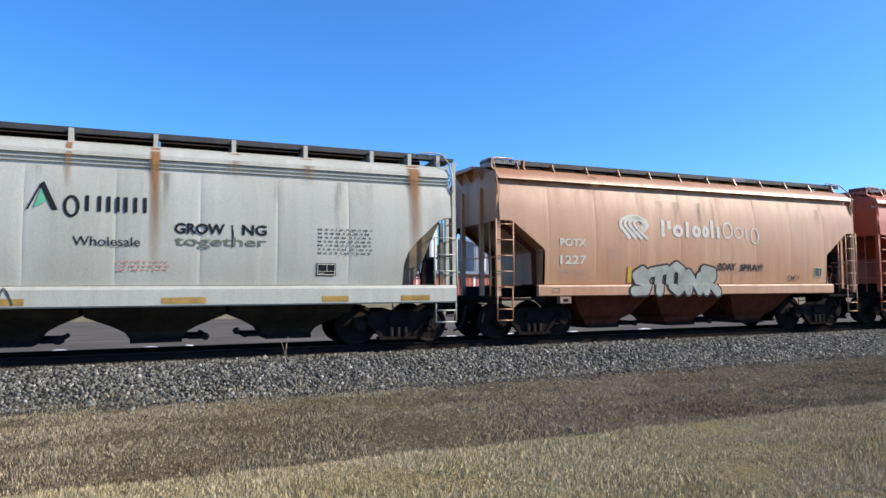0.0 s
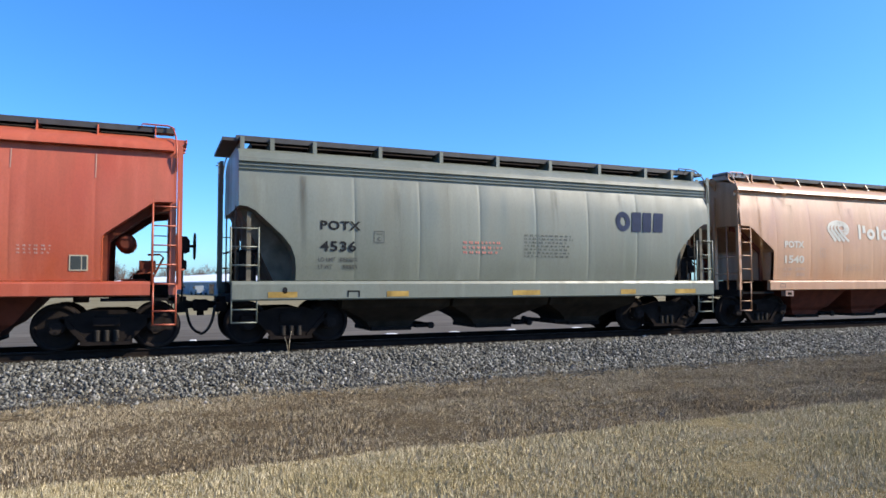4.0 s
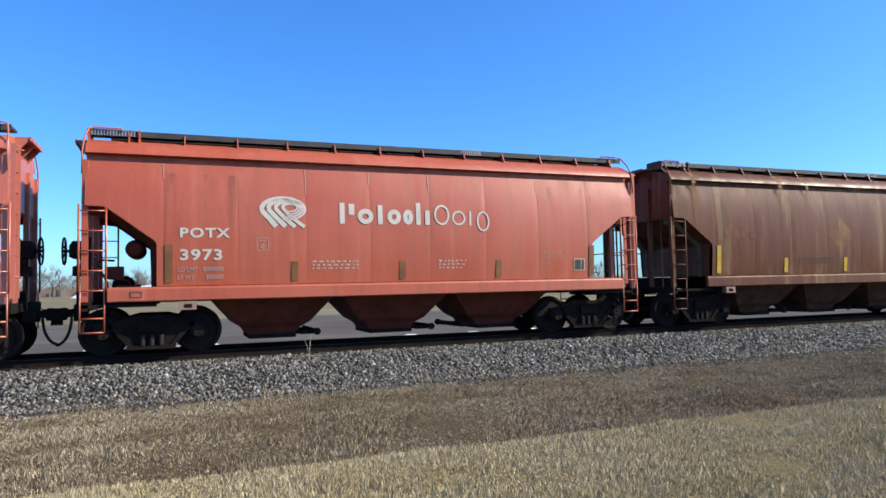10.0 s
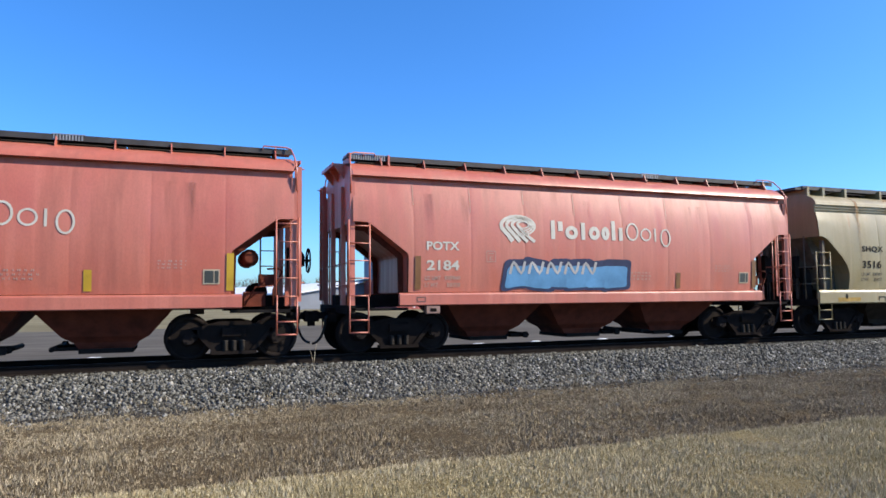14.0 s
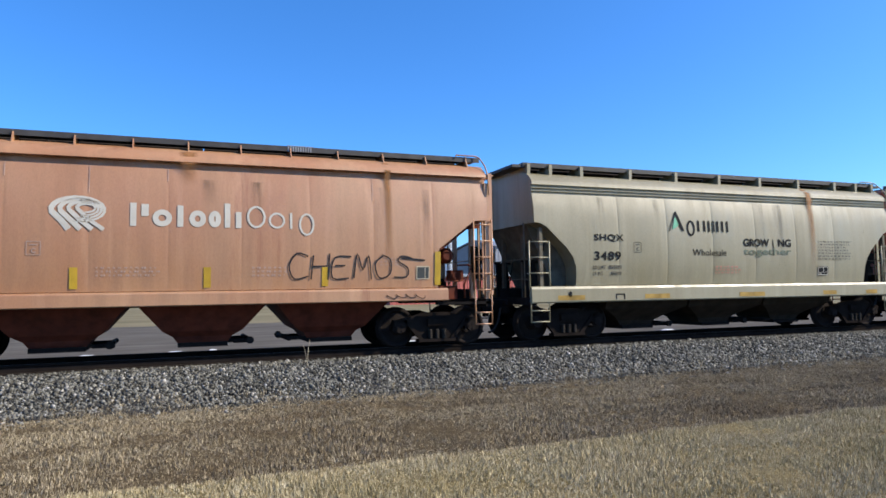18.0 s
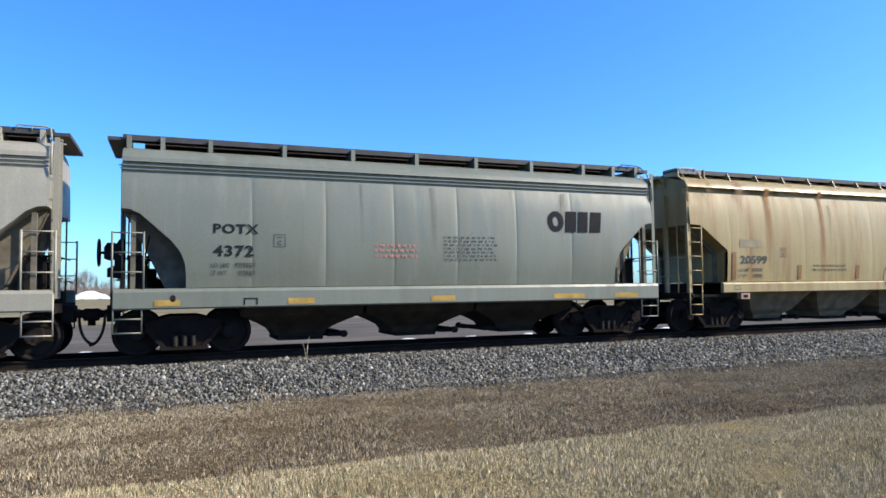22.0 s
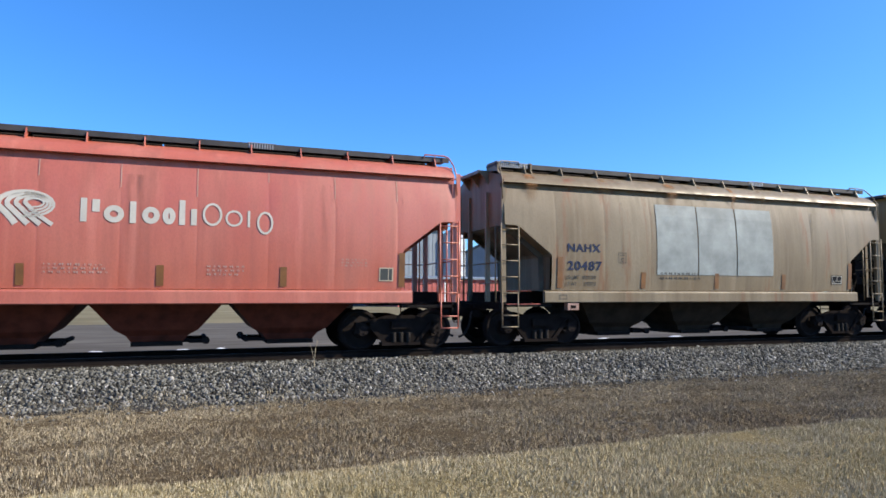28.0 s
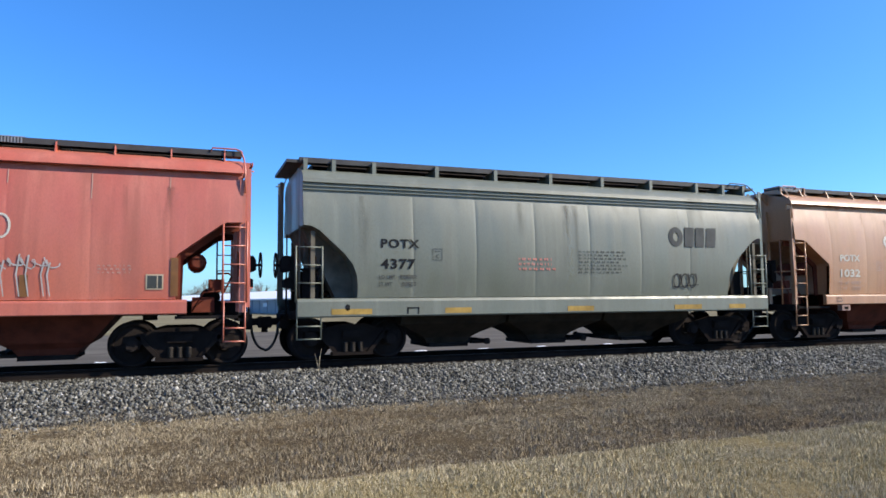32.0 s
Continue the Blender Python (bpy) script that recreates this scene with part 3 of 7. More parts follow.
def build_walkway(L, top):
    def make(bm):
        box(bm, -L / 2 - 0.02, L / 2 + 0.02, -1.06, -0.52, top - 0.045, top)
        box(bm, -L / 2 - 0.02, L / 2 + 0.02, -1.075, -1.05, top - 0.10, top + 0.014)
        for i in range(int(L / 0.25)):
            box(bm, -L / 2 + i * 0.25, -L / 2 + i * 0.25 + 0.03, -1.05, -0.53, top, top + 0.012)
    return shape(("running_board", L, top), make)


def build_bracket(kind, top):
    def make(bm):
        if kind == "round":
            half = [(0.40, 4.36), (1.24, 4.22), (1.10, top - 0.03), (0.85, top - 0.05), (0.45, 4.46)]
        else:
            w, z = (1.20, 4.06) if kind == "ribbed" else (1.16, 4.17)
            half = [(0.40, z + 0.10), (w - 0.06, z + 0.03), (w - 0.06, z), (w, z), (w, top - 0.02), (0.9, top - 0.05), (0.40, z + 0.2)]
        pts = [(y, z) for y, z in half] + [(-y, z) for y, z in half[::-1]]
        d = 0.012 if kind == "round" else 0.045
        a = [bm.verts.new((-d, y, z)) for y, z in pts]
        b = [bm.verts.new((d, y, z)) for y, z in pts]
        for i in range(len(pts)):
            bm.faces.new((a[i], a[(i + 1) % len(pts)], b[(i + 1) % len(pts)], b[i]))
        bm.faces.new(a), bm.faces.new(b[::-1])
    return shape(("walkway_bracket", kind, top), make)


def build_hatch(l, top):
    """One long hatch cover, its middle at x = 0."""
    def make(bm):
        pts = [(-0.50, 4.16), (-0.50, top - 0.07), (-0.40, top + 0.01), (0.40, top + 0.01), (0.50, top - 0.07), (0.50, 4.16)]
        a = [bm.verts.new((-l / 2, y, z)) for y, z in pts]
        b = [bm.verts.new((l / 2, y, z)) for y, z in pts]
        for k in range(5):
            bm.faces.new((a[k], a[k + 1], b[k + 1], b[k]))
        bm.faces.new(a), bm.faces.new(b[::-1])
    return shape(("hatch_cover", l, top), make)


def build_end_platform(top, kind):
    """Crossover grating past the end of the roof; the wagon's end is at x = 0, outside is -x."""
    def make(bm):
        if kind != "round":
            box(bm, -0.30, 0.06, -1.05, 1.05, top - 0.11, top - 0.04)
            return
        box(bm, -0.26, 0.0, -0.62, 0.62, top - 0.17, top - 0.13)
        box(bm, -0.28, -0.25, -0.64, 0.64, top - 0.20, top - 0.12)
        for y in (-0.60, 0.0, 0.60):
            a = [bm.verts.new(p) for p in ((-0.25, y - 0.02, top - 0.17), (0, y - 0.02, top - 0.17), (0, y - 0.02, top - 0.48))]
            b = [bm.verts.new((v.co.x, y + 0.02, v.co.z)) for v in a]
            bm.faces.new(a), bm.faces.new(b[::-1])
            for i in range(3):
                bm.faces.new((a[i], a[(i + 1) % 3], b[(i + 1) % 3], b[i]))
    return shape(("end_platform", top, kind == "round"), make)


def build_end_posts(zc, kind):
    """Uprights of the end frame, from the platform to the end wall."""
    def make(bm):
        for y in (-1.44, -0.55, 0.55, 1.44):
            if kind == "flow":
                box(bm, 0.17, 0.26, y - 0.045, y + 0.045, 1.0, zc - 0.12)
            else:
                box(bm, -0.06, 0.05, y - 0.045, y + 0.045, 1.0, zc + 0.9)
        for y in (-1.0, 1.0):
            tube(bm, (0.0, y, 1.0), (0.0, y, zc + 0.05), 0.02, 5)
        tube(bm, (-0.02, -1.44, 2.05), (-0.02, 1.44, 2.05), 0.016, 5)
        tube(bm, (-0.10, -1.44, 1.55), (-0.10, -0.3, 1.55), 0.014, 5)
    return shape(("end_frame", zc, kind), make)


def build_end_sill(reach):
    def make(bm):
        box(bm, -0.14, 0.06, -1.50, 1.50, 0.92, 1.10)
        box(bm, -0.10, reach, -1.50, -1.30, 0.98, 1.04)
        box(bm, -0.10, reach, 1.30, 1.50, 0.98, 1.04)
        box(bm, -0.10, reach, -0.45, 0.45, 1.04, 1.09)
        box(bm, -0.32, -0.10, -0.34, 0.34, 0.70, 1.04)
    return shape(("end_sill", reach), make)


def build_coupler():
    def make(bm):
        box(bm, -0.54, -0.20, -0.07, 0.07, 0.78, 0.94)
        prism(bm, [(-0.72, 0.74), (-0.50, 0.72), (-0.46, 0.80), (-0.46, 0.94), (-0.52, 0.98), (-0.70, 0.96)], -0.15, 0.13)
        box(bm, -0.66, -0.56, -0.06, 0.06, 0.62, 0.74)
        pipe(bm, [(-0.20, -0.25, 1.0), (-0.40, -0.55, 0.92), (-0.30, -1.30, 0.90)], 0.014, 5)
    return shape("coupler", make)


def build_hose():
    def make(bm):
        pipe(bm, [(-0.22, -0.30, 0.90)] + [(-0.36 - 0.29 * (1 - math.cos(u * math.pi / 2)), -0.30 + 0.1 * u, 0.80 - 0.58 * math.sin(u * math.pi / 2)) for u in [i / 9 for i in range(10)]], 0.030, 6)
    return shape("air_hose", make)


def build_brake_wheel():
    def make(bm):
        pts = [(0, math.cos(i * math.tau / 16) * 0.27, math.sin(i * math.tau / 16) * 0.27) for i in range(17)]
        pipe(bm, pts, 0.020, 5)
        for i in range(5):
            a = i * math.tau / 5
            tube(bm, (0.02, 0, 0), (0, math.cos(a) * 0.27, math.sin(a) * 0.27), 0.014, 5)
        tube(bm, (-0.03, 0, 0), (0.22, 0, 0), 0.035, 6)
    return shape("brake_wheel", make)


def build_brake_gear():
    """Housing, chain rod, cylinder and valve at the brake end; outside is -x."""
    def make(bm):
        prism(bm, [(-0.16, 1.85), (-0.16, 2.25), (-0.06, 2.40), (0.02, 2.40), (0.02, 1.75), (-0.08, 1.72)], -0.20, 0.14)
        prism(bm, [(-0.36, 2.00), (-0.36, 2.22), (-0.30, 2.32), (-0.15, 2.32), (-0.15, 1.98), (-0.28, 1.96)], -0.15, 0.13)
        prism(bm, [(-0.30, 1.62), (-0.30, 1.80), (-0.16, 1.86), (-0.05, 1.86), (-0.05, 1.58)], -0.12, 0.12)
        tube(bm, (-0.22, 0.0, 1.98), (-0.22, 0.0, 0.95), 0.022, 5)
    return shape("brake_housing", make)


def build_cylinder():
    def make(bm):
        tube(bm, (0.86, -1.0, 2.14), (0.86, -0.2, 2.14), 0.19, 14)
        tube(bm, (0.86, -1.08, 2.14), (0.86, -1.0, 2.14), 0.10, 14, 0.19)
        tube(bm, (0.50, -0.75, 1.66), (0.50, -0.72, 1.66), 0.10, 10)
        box(bm, 0.30, 0.62, -0.72, -0.40, 1.55, 1.80)
        box(bm, 0.50, 0.95, -0.80, -0.50, 1.10, 1.42)
        pipe(bm, [(0.35, -0.9, 1.12), (0.35, -0.9, 1.45), (0.16, -0.9, 1.85), (0.22, -0.9, 1.92), (0.45, -0.7, 1.92)], 0.022, 5)
        pipe(bm, [(0.95, -0.9, 1.12), (0.72, -0.9, 1.52), (0.35, -0.9, 1.55)], 0.018, 5)
    return shape("brake_cylinder", make)


def build_reservoir():
    def make(bm):
        tube(bm, (0.55, 0.30, 1.42), (0.55, 1.15, 1.42), 0.22, 14)
        tube(bm, (0.55, 0.20, 1.42), (0.55, 0.30, 1.42), 0.12, 14, 0.22)
        box(bm, 0.40, 0.70, 0.4, 0.5, 1.04, 1.25)
        box(bm, 0.40, 0.70, 0.95, 1.05, 1.04, 1.25)
    return shape("air_reservoir", make)


def build_pad():
    def make(bm):
        box(bm, -0.16, 0.16, -1.56, -1.40, 0.90, 1.07)
    return shape("jacking_pad", make)


def build_socket():
    def make(bm):
        box(bm, -0.075, 0.075, -1.566, -1.55, 0.94, 1.015)
    return shape("jack_socket", make)


def build_rib():
    def make(bm):
        prism_ = [(-0.075, 0.04), (-0.062, -0.135), (-0.05, -0.15), (0.05, -0.15), (0.062, -0.135), (0.075, 0.04)]
        a = [bm.verts.new((x, -1.50 + y, 1.48)) for x, y in prism_]
        b = [bm.verts.new((x, -1.50 + y, 3.93)) for x, y in prism_]
        for i in range(6):
            bm.faces.new((a[i], a[(i + 1) % 6], b[(i + 1) % 6], b[i]))
        bm.faces.new(a[::-1]), bm.faces.new(b)
    return shape("side_rib", make)


def build_grating(x0, x1, top):
    """Open grating in the walkway's edge, as upright bars."""
    def make(bm):
        n = int((x1 - x0) / 0.055)
        for i in range(n):
            x = x0 + i * 0.055
            box(bm, x, x + 0.026, -1.084, -1.076, top - 0.10, top + 0.016)
        box(bm, x0 - 0.02, x1, -1.088, -1.075, top + 0.016, top + 0.028)
    return shape(("grating", x0, x1, top), make)


def build_slope(kind, side=0):
    """The recessed hopper end that shows past the cut of the side: steep slope sheet and its two cheeks; the end is at x = 0."""
    cut = KINDS[kind]["cut"]
    z0 = KINDS[kind]["side"][0][0] - 0.02

    def make(bm):
        if kind == "round":
            prism(bm, [(0.02, 2.96), (0.40, 2.92), (1.30, 2.27), (1.33, z0), (1.16, z0), (1.14, 2.18), (0.36, 2.77), (0.02, 2.81)], side * 1.12, side * 1.07)
            return
        if kind == "cream":
            # added dark liner, laid just outside the body's own slope sheet
            path = cut + [(cut[-1][0], z0)]
            grid(bm, [[(x - 0.016, y, z - 0.016) for y in (-1.47, 0.0, 1.47)] for x, z in path], False)
            return
        foot = 0.80
        edge = [(x + 0.12, z) for x, z in cut] + [(cut[-1][0] + 0.12, z0)]
        if side:
            prism(bm, [(0.03, cut[0][1] + 0.05)] + edge + [(foot, z0)], side * 1.03, side * 0.98)
            return
        grid(bm, [[(0.03, -1.0, cut[0][1] + 0.05), (0.03, 1.0, cut[0][1] + 0.05)], [(foot, -1.0, z0), (foot, 1.0, z0)]], False)
    return shape(("slope_sheet", kind, side), make)


BOGIE = make_bogie()[0]


def wordmark_red(x0):
    """The owner's mark as plain shapes: heavy bars and ovals, then thin ones."""
    b, z = 2.66, 0.34
    heavy = [quad(x0 + p, x0 + q, b + lo, b + hi) for p, q, lo, hi in ((0.0, 0.11, 0, 0.46), (0.20, 0.33, 0.20, 0.44), (0.86, 0.97, 0, 0.43), (1.76, 1.87, 0, 0.50), (1.98, 2.09, 0, 0.33))]
    heavy += [ring(x0 + p, x0 + q, b, b + z, 0.105) for p, q in ((0.40, 0.76), (1.08, 1.40), (1.45, 1.69))]
    thin = [ring(x0 + 2.20, x0 + 2.58, b, b + 0.47, 0.045), ring(x0 + 2.64, x0 + 2.98, b, b + z, 0.042), quad(x0 + 3.08, x0 + 3.13, b, b + z), ring(x0 + 3.27, x0 + 3.60, b - 0.14, b + z, 0.042)]
    return heavy + thin


def emblem(x0):
    """A fan of strips that sweep up and round into nested ovals."""
    out = []
    for i in range(4):
        rx, rz = 0.455 - i * 0.10, 0.235 - i * 0.05
        cx, cz = x0 + 0.46 + 0.045 * i, 2.955 + 0.012 * i
        arc = curve(lambda u: (cx + rx * math.cos(math.pi * (1.06 - 1.62 * u)), cz + rz * math.sin(math.pi * (1.06 - 1.62 * u))), 16)
        out.append(stroke([(x0 + 0.30 + i * 0.20, 2.58), (x0 + 0.17 + i * 0.165, 2.75)] + arc, 0.112 - 0.012 * i, 0.026))
    return out


def wordmark_green(x0, b=2.80):
    """The other owner's mark as plain dark shapes: a wedge with a green leaf, an oval and a row of bars."""
    z = 0.30
    dark = [([(x0 + 0.18, b + 0.48), (x0 + 0.40, b), (x0 + 0.50, b), (x0 + 0.26, b + 0.54)], [(0, 1, 2, 3)]), stroke([(x0, b), (x0 + 0.22, b + 0.50)], 0.028), ring(x0 + 0.58, x0 + 0.86, b - 0.13, b + z, 0.055)]
    dark += [quad(x0 + p, x0 + p + 0.065, b, b + z) for p in (0.95, 1.16, 1.32, 1.48, 1.62, 1.79, 1.96)]
    leaf = [([(x0 + 0.10, b + 0.04), (x0 + 0.24, b + 0.10), (x0 + 0.31, b + 0.16), (x0 + 0.21, b + 0.40)], [(0, 1, 2, 3)])]
    return dark, leaf


def wordmark_grey(x0):
    """A lessor's mark as four heavy slanted plates."""
    b, h = 2.66, 0.52
    return [ring(x0, x0 + 0.46, b, b + h, 0.14), quad(x0 + 0.50, x0 + 0.80, b, b + h, 0.04), quad(x0 + 0.86, x0 + 1.14, b, b + h, 0.04), quad(x0 + 1.20, x0 + 1.52, b, b + h, 0.06)]


def wagon(kind, front, coat, label, mark, number, ink, brake="f", livery="", sill_from=None, reflector=None, board=None, marks_x=1.70, sill_coat=None, rib_coat=None, under=None, seed=1, spaced=True, runs=0.0):
    """One covered hopper wagon, with its leading side edge at x = front when the clip starts."""
    k = KINDS[kind]
    L, top = k["length"], k["top"]
    ob = thing("hopper_wagon", pose(front + L / 2, CENTRE_Y, 0), label, "train wagon", "wagons of the train")
    ob["front"] = front + L / 2
    rnd = random.Random(seed)
    dark = M_STEEL
    # default underside coats: grime with the sill's shade already in the tone
    under = under or (M_REDGRIMESHADE if livery == "red" else M_BROWNGRIMESHADE if kind == "ribbed" else M_TANGRIMESHADE if kind == "cream" else M_GRIMESHADE)
    put("hopper_body", build_body(kind), coat, ob)
    s0 = k["sill"][0] if sill_from is None else sill_from
    for turn in (0, 180):
        put("side_sill", build_sill(s0 - L / 2, L / 2 - s0, kind), sill_coat or coat, ob, pose(0, 0, 0, 0, 0, turn))
    bays = (-4.2, 0.0, 4.2) if kind == "ribbed" else (-2.72, 0.0, 2.72)
    for i, x in enumerate(bays):
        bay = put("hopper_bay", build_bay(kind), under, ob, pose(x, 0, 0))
        put("outlet_gate", build_gate(), dark, bay, pose(0, 0, 0, 0, 0, 180 if i == 2 else 0))
    bm_key = ("centre_sill", L)
    put("centre_sill", shape(bm_key, lambda bm: box(bm, -L / 2 - 0.1, L / 2 + 0.1, -0.20, 0.20, 1.04, 1.34)), dark, ob)
    for turn in (0, 180):
        put("running_board", build_walkway(L, top), board or (coat if kind == "ribbed" else M_GRATE), ob, pose(0, 0, 0, 0, 0, turn))
    if kind == "round":
        spots = [0.75 + i * (L - 1.1) / 11 for i in range(12)]
    elif kind == "flow":
        spots = [0.10, 0.73] + [1.66 + 1.53 * i for i in range(7)] + [11.77, 12.5]
    else:
        spots = [0.08] + [1.0 + 1.04 * i for i in range(15) if 1.0 + 1.04 * i < L - 0.3] + [L - 0.08]
    spans = {"round": ((0.06, 0.90), (8.05, 8.62)), "cream": ((0.14, 0.70), (L - 0.75, L - 0.14)), "ribbed": ((0.14, 0.80), (L - 0.85, L - 0.14))}
    for a, b in spans.get(kind, ()):
        put("grating", build_grating(a - L / 2, b - L / 2, top), M_GALV, ob)
    if kind == "round":
        for x in (0.02, 0.94):
            put("board_stop", shape(("board_stop", top), lambda bm: prism_x(bm, [(-1.12, top - 0.16), (-1.12, top + 0.02), (-1.06, top + 0.05), (-0.5, top + 0.05), (-0.5, top - 0.12), (-1.24, 4.20)], -0.02, 0.02)), coat, ob, pose(x - L / 2, 0, 0))
    for x in spots:
        put("walkway_bracket", build_bracket(kind, top), coat, ob, pose(x - L / 2, 0, 0))
    # hatch tone holds grime and the shade under the running board
    for i in range(4):
        put("hatch_cover", build_hatch(round((L - 0.7) / 4 - 0.04, 3), top), coat if kind == "ribbed" else M_GRIMESHADE, ob, pose((i - 1.5) * (L - 0.7) / 4, 0, 0))
    zc = k["cut"][0][1]
    for turn in (0, 180):
        end = pose(0, 0, 0, 0, 0, turn) @ pose(-L / 2, 0, 0)
        put("end_platform", build_end_platform(top, kind), coat if kind == "round" else M_GRATE, ob, end)
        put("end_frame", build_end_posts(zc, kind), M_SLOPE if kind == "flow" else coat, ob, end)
        if kind in ("round", "flow"):
            for side in (-1, 1):
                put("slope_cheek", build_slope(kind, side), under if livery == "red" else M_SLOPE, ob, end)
        if kind in ("flow", "cream"):
            put("slope_sheet", build_slope(kind), M_SLOPE if kind == "flow" else M_GRIMESHADE, ob, end)
        put("end_sill", build_end_sill(k["cut"][-1][0]), dark, ob, end)
        put("coupler", build_coupler(), M_TRUCK, ob, end)
        if kind == "cream":
            put("bolster_web", shape("bolster_web", lambda bm: box(bm, 0.75, 2.35, -0.95, 0.95, 0.92, 1.42)), M_GRIMESHADE, ob, end)
        put("air_hose", build_hose(), M_RUBBER, ob, end)
        wide, high, x0 = (0.56, 2.49, -0.15) if kind == "flow" else (0.47, 2.98, -0.10)
        for side, x in ((-1, x0), (1, wide + x0)):
            put("ladder", build_ladder(wide, 1.30, high, 0.385), coat, ob, end @ pose(x, side * 1.53, 0, 0, 0, 0 if side < 0 else 180))
            put("step", build_step(wide - 0.05), coat, ob, end @ pose(x + 0.025 * -side, side * 1.53, 0, 0, 0, 0 if side < 0 else 180))
        put("ladder", build_ladder(0.40, 1.2, 4.28 if kind != "round" else 4.1, 0.40, True), coat, ob, end @ pose(-0.13, 1.02, 0, 0, 0, 90))
        for side in (-1, 1) if kind == "round" else (1,):
            put("roof_grab", build_roof_grab(top), coat, ob, end @ Matrix.Diagonal((1, -side, 1, 1)))
        for side in (-1, 1):
            if kind == "flow":
                put("end_box", build_end_box(), dark, ob, end @ pose(0.26, side * 0.78, 0))
        if kind != "flow":
            pad = put("jacking_pad", build_pad(), M_PAD if kind == "round" else coat, ob, end @ pose(1.85, 0.0, 0))
            put("jack_socket", build_socket(), M_TRUCK, pad)
        b = copy_thing(BOGIE, pose(0, 0, 0, 0, 0, 0))
        b.parent, b.matrix_basis = ob, pose(-L / 2 + 1.17 if turn == 0 else L / 2 - 1.17, 0, 0)
    turn = 0 if brake == "f" else 180
    end = pose(0, 0, 0, 0, 0, turn) @ pose(-L / 2, 0, 0)
    y = -0.60 if brake == "f" else 0.60
    put("brake_wheel", build_brake_wheel(), dark, ob, end @ pose(-0.46, y, 2.12))
    put("brake_housing", build_brake_gear(), dark, ob, end @ pose(0, y, 0))
    m = end if turn == 0 else pose(L / 2, 0, 0) @ Matrix.Diagonal((-1, 1, 1, 1))
    put("brake_cylinder", build_cylinder(), under if kind == "round" else dark, ob, m @ pose(0, 0.0 if kind == "round" else 0.30, 0))
    put("air_reservoir", build_reservoir(), dark, ob, m)
    if kind == "ribbed":
        for s in (-1, 1):
            def belly(bm):
                a = [bm.verts.new((x, s * 1.42, 1.46)) for x in (-6.6, 6.6)] + [bm.verts.new((x, s * 1.06, 0.84)) for x in (5.3, -5.3)]
                b = [bm.verts.new((v.co.x, s * (abs(v.co.y) - 0.3), v.co.z)) for v in a]
                bm.faces.new(a), bm.faces.new(b[::-1])
                for i in range(4):
                    bm.faces.new((a[i], a[(i + 1) % 4], b[(i + 1) % 4], b[i]))
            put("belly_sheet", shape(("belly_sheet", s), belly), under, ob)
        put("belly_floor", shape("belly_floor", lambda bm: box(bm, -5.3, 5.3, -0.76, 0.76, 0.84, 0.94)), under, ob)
        half = (0.44, 1.31, 2.15, 2.90, 3.69, 4.47, 5.27, 5.97, 6.67)
        for x in [-v for v in half[::-1]] + list(half):
            for turn in (0, 180):
                put("side_rib", build_rib(), rib_coat or coat, ob, pose(0, 0, 0, 0, 0, turn) @ pose(x, 0, 0))
    sp = 1.12 if spaced else 1.0
    # lettering
    if kind != "ribbed":
        mz, nz = (2.34, 1.88) if kind == "round" else (2.48, 2.01)
        if kind == "cream":
            marks_x, mz, nz, spaced = 2.12, 2.58, 2.15, False
        if mark:
            decal("reporting_mark", kind, [fitted(text_pieces(mark, 0.026, sp), marks_x, marks_x + (0.80 if not spaced else 0.90 if kind == "flow" else 0.96), mz, mz + 0.20)], ink, ob)
        if number:
            decal("wagon_number", kind, [fitted(text_pieces(number, 0.026, sp), marks_x, marks_x + (0.20 if len(number) < 6 else 0.155) * len(number), nz, nz + 0.23)], ink, ob)
        if number:
            faint = M_DIMWHITE if ink is M_WHITE else M_GREY
            decal("load_stencil", kind, [fitted(text_pieces("LD LMT", 0.01), marks_x - 0.04, marks_x + 0.34, nz - 0.22, nz - 0.13), fitted(text_pieces("LT WT", 0.01), marks_x - 0.04, marks_x + 0.27, nz - 0.38, nz - 0.29)]
                  + digits(marks_x + 0.44, marks_x + 0.84, nz - 0.22, 0.09, 6) + digits(marks_x + 0.50, marks_x + 0.84, nz - 0.38, 0.09, 5), faint, ob)
            cx, cz = (3.19, 2.08) if kind == "round" else (2.91, 2.22)
            if kind != "cream":
                decal("class_stencil", kind, [quad(cx, cx + 0.24, cz, cz + 0.012), quad(cx, cx + 0.24, cz + 0.25, cz + 0.262), quad(cx, cx + 0.012, cz, cz + 0.262), quad(cx + 0.228, cx + 0.24, cz, cz + 0.262), fitted(text_pieces("C", 0.03), cx + 0.08, cx + 0.16, cz + 0.04, cz + 0.13), quad(cx + 0.05, cx + 0.19, cz + 0.19, cz + 0.205)], faint, ob)
    if livery == "red":
        decal("emblem", kind, emblem(3.28 if sill_from else 3.58), M_WHITE if ink is M_WHITE else M_CREAM, ob)
        decal("wordmark", kind, wordmark_red(4.94), M_WHITE if ink is M_WHITE else M_CREAM, ob)
        decal("notice_stencil", kind, bars(4.35, 5.5, 1.64, 1.86, 3, seed + 2, 7), M_WHITE if sill_from else M_DIMWHITE, ob)
        decal("notice_stencil", kind, bars(7.25, 8.0, 1.62, 1.86, 3, seed + 3, 5), M_WHITE if sill_from else M_DIMWHITE, ob)
        decal("notice_stencil", kind, bars(10.0, 10.6, 1.85, 2.05, 3, seed + 4, 5), M_DIMWHITE, ob)
        decal("placard", kind, [quad(10.85, 11.17, 1.57, 1.87)], M_CREAM, ob, 0.007)
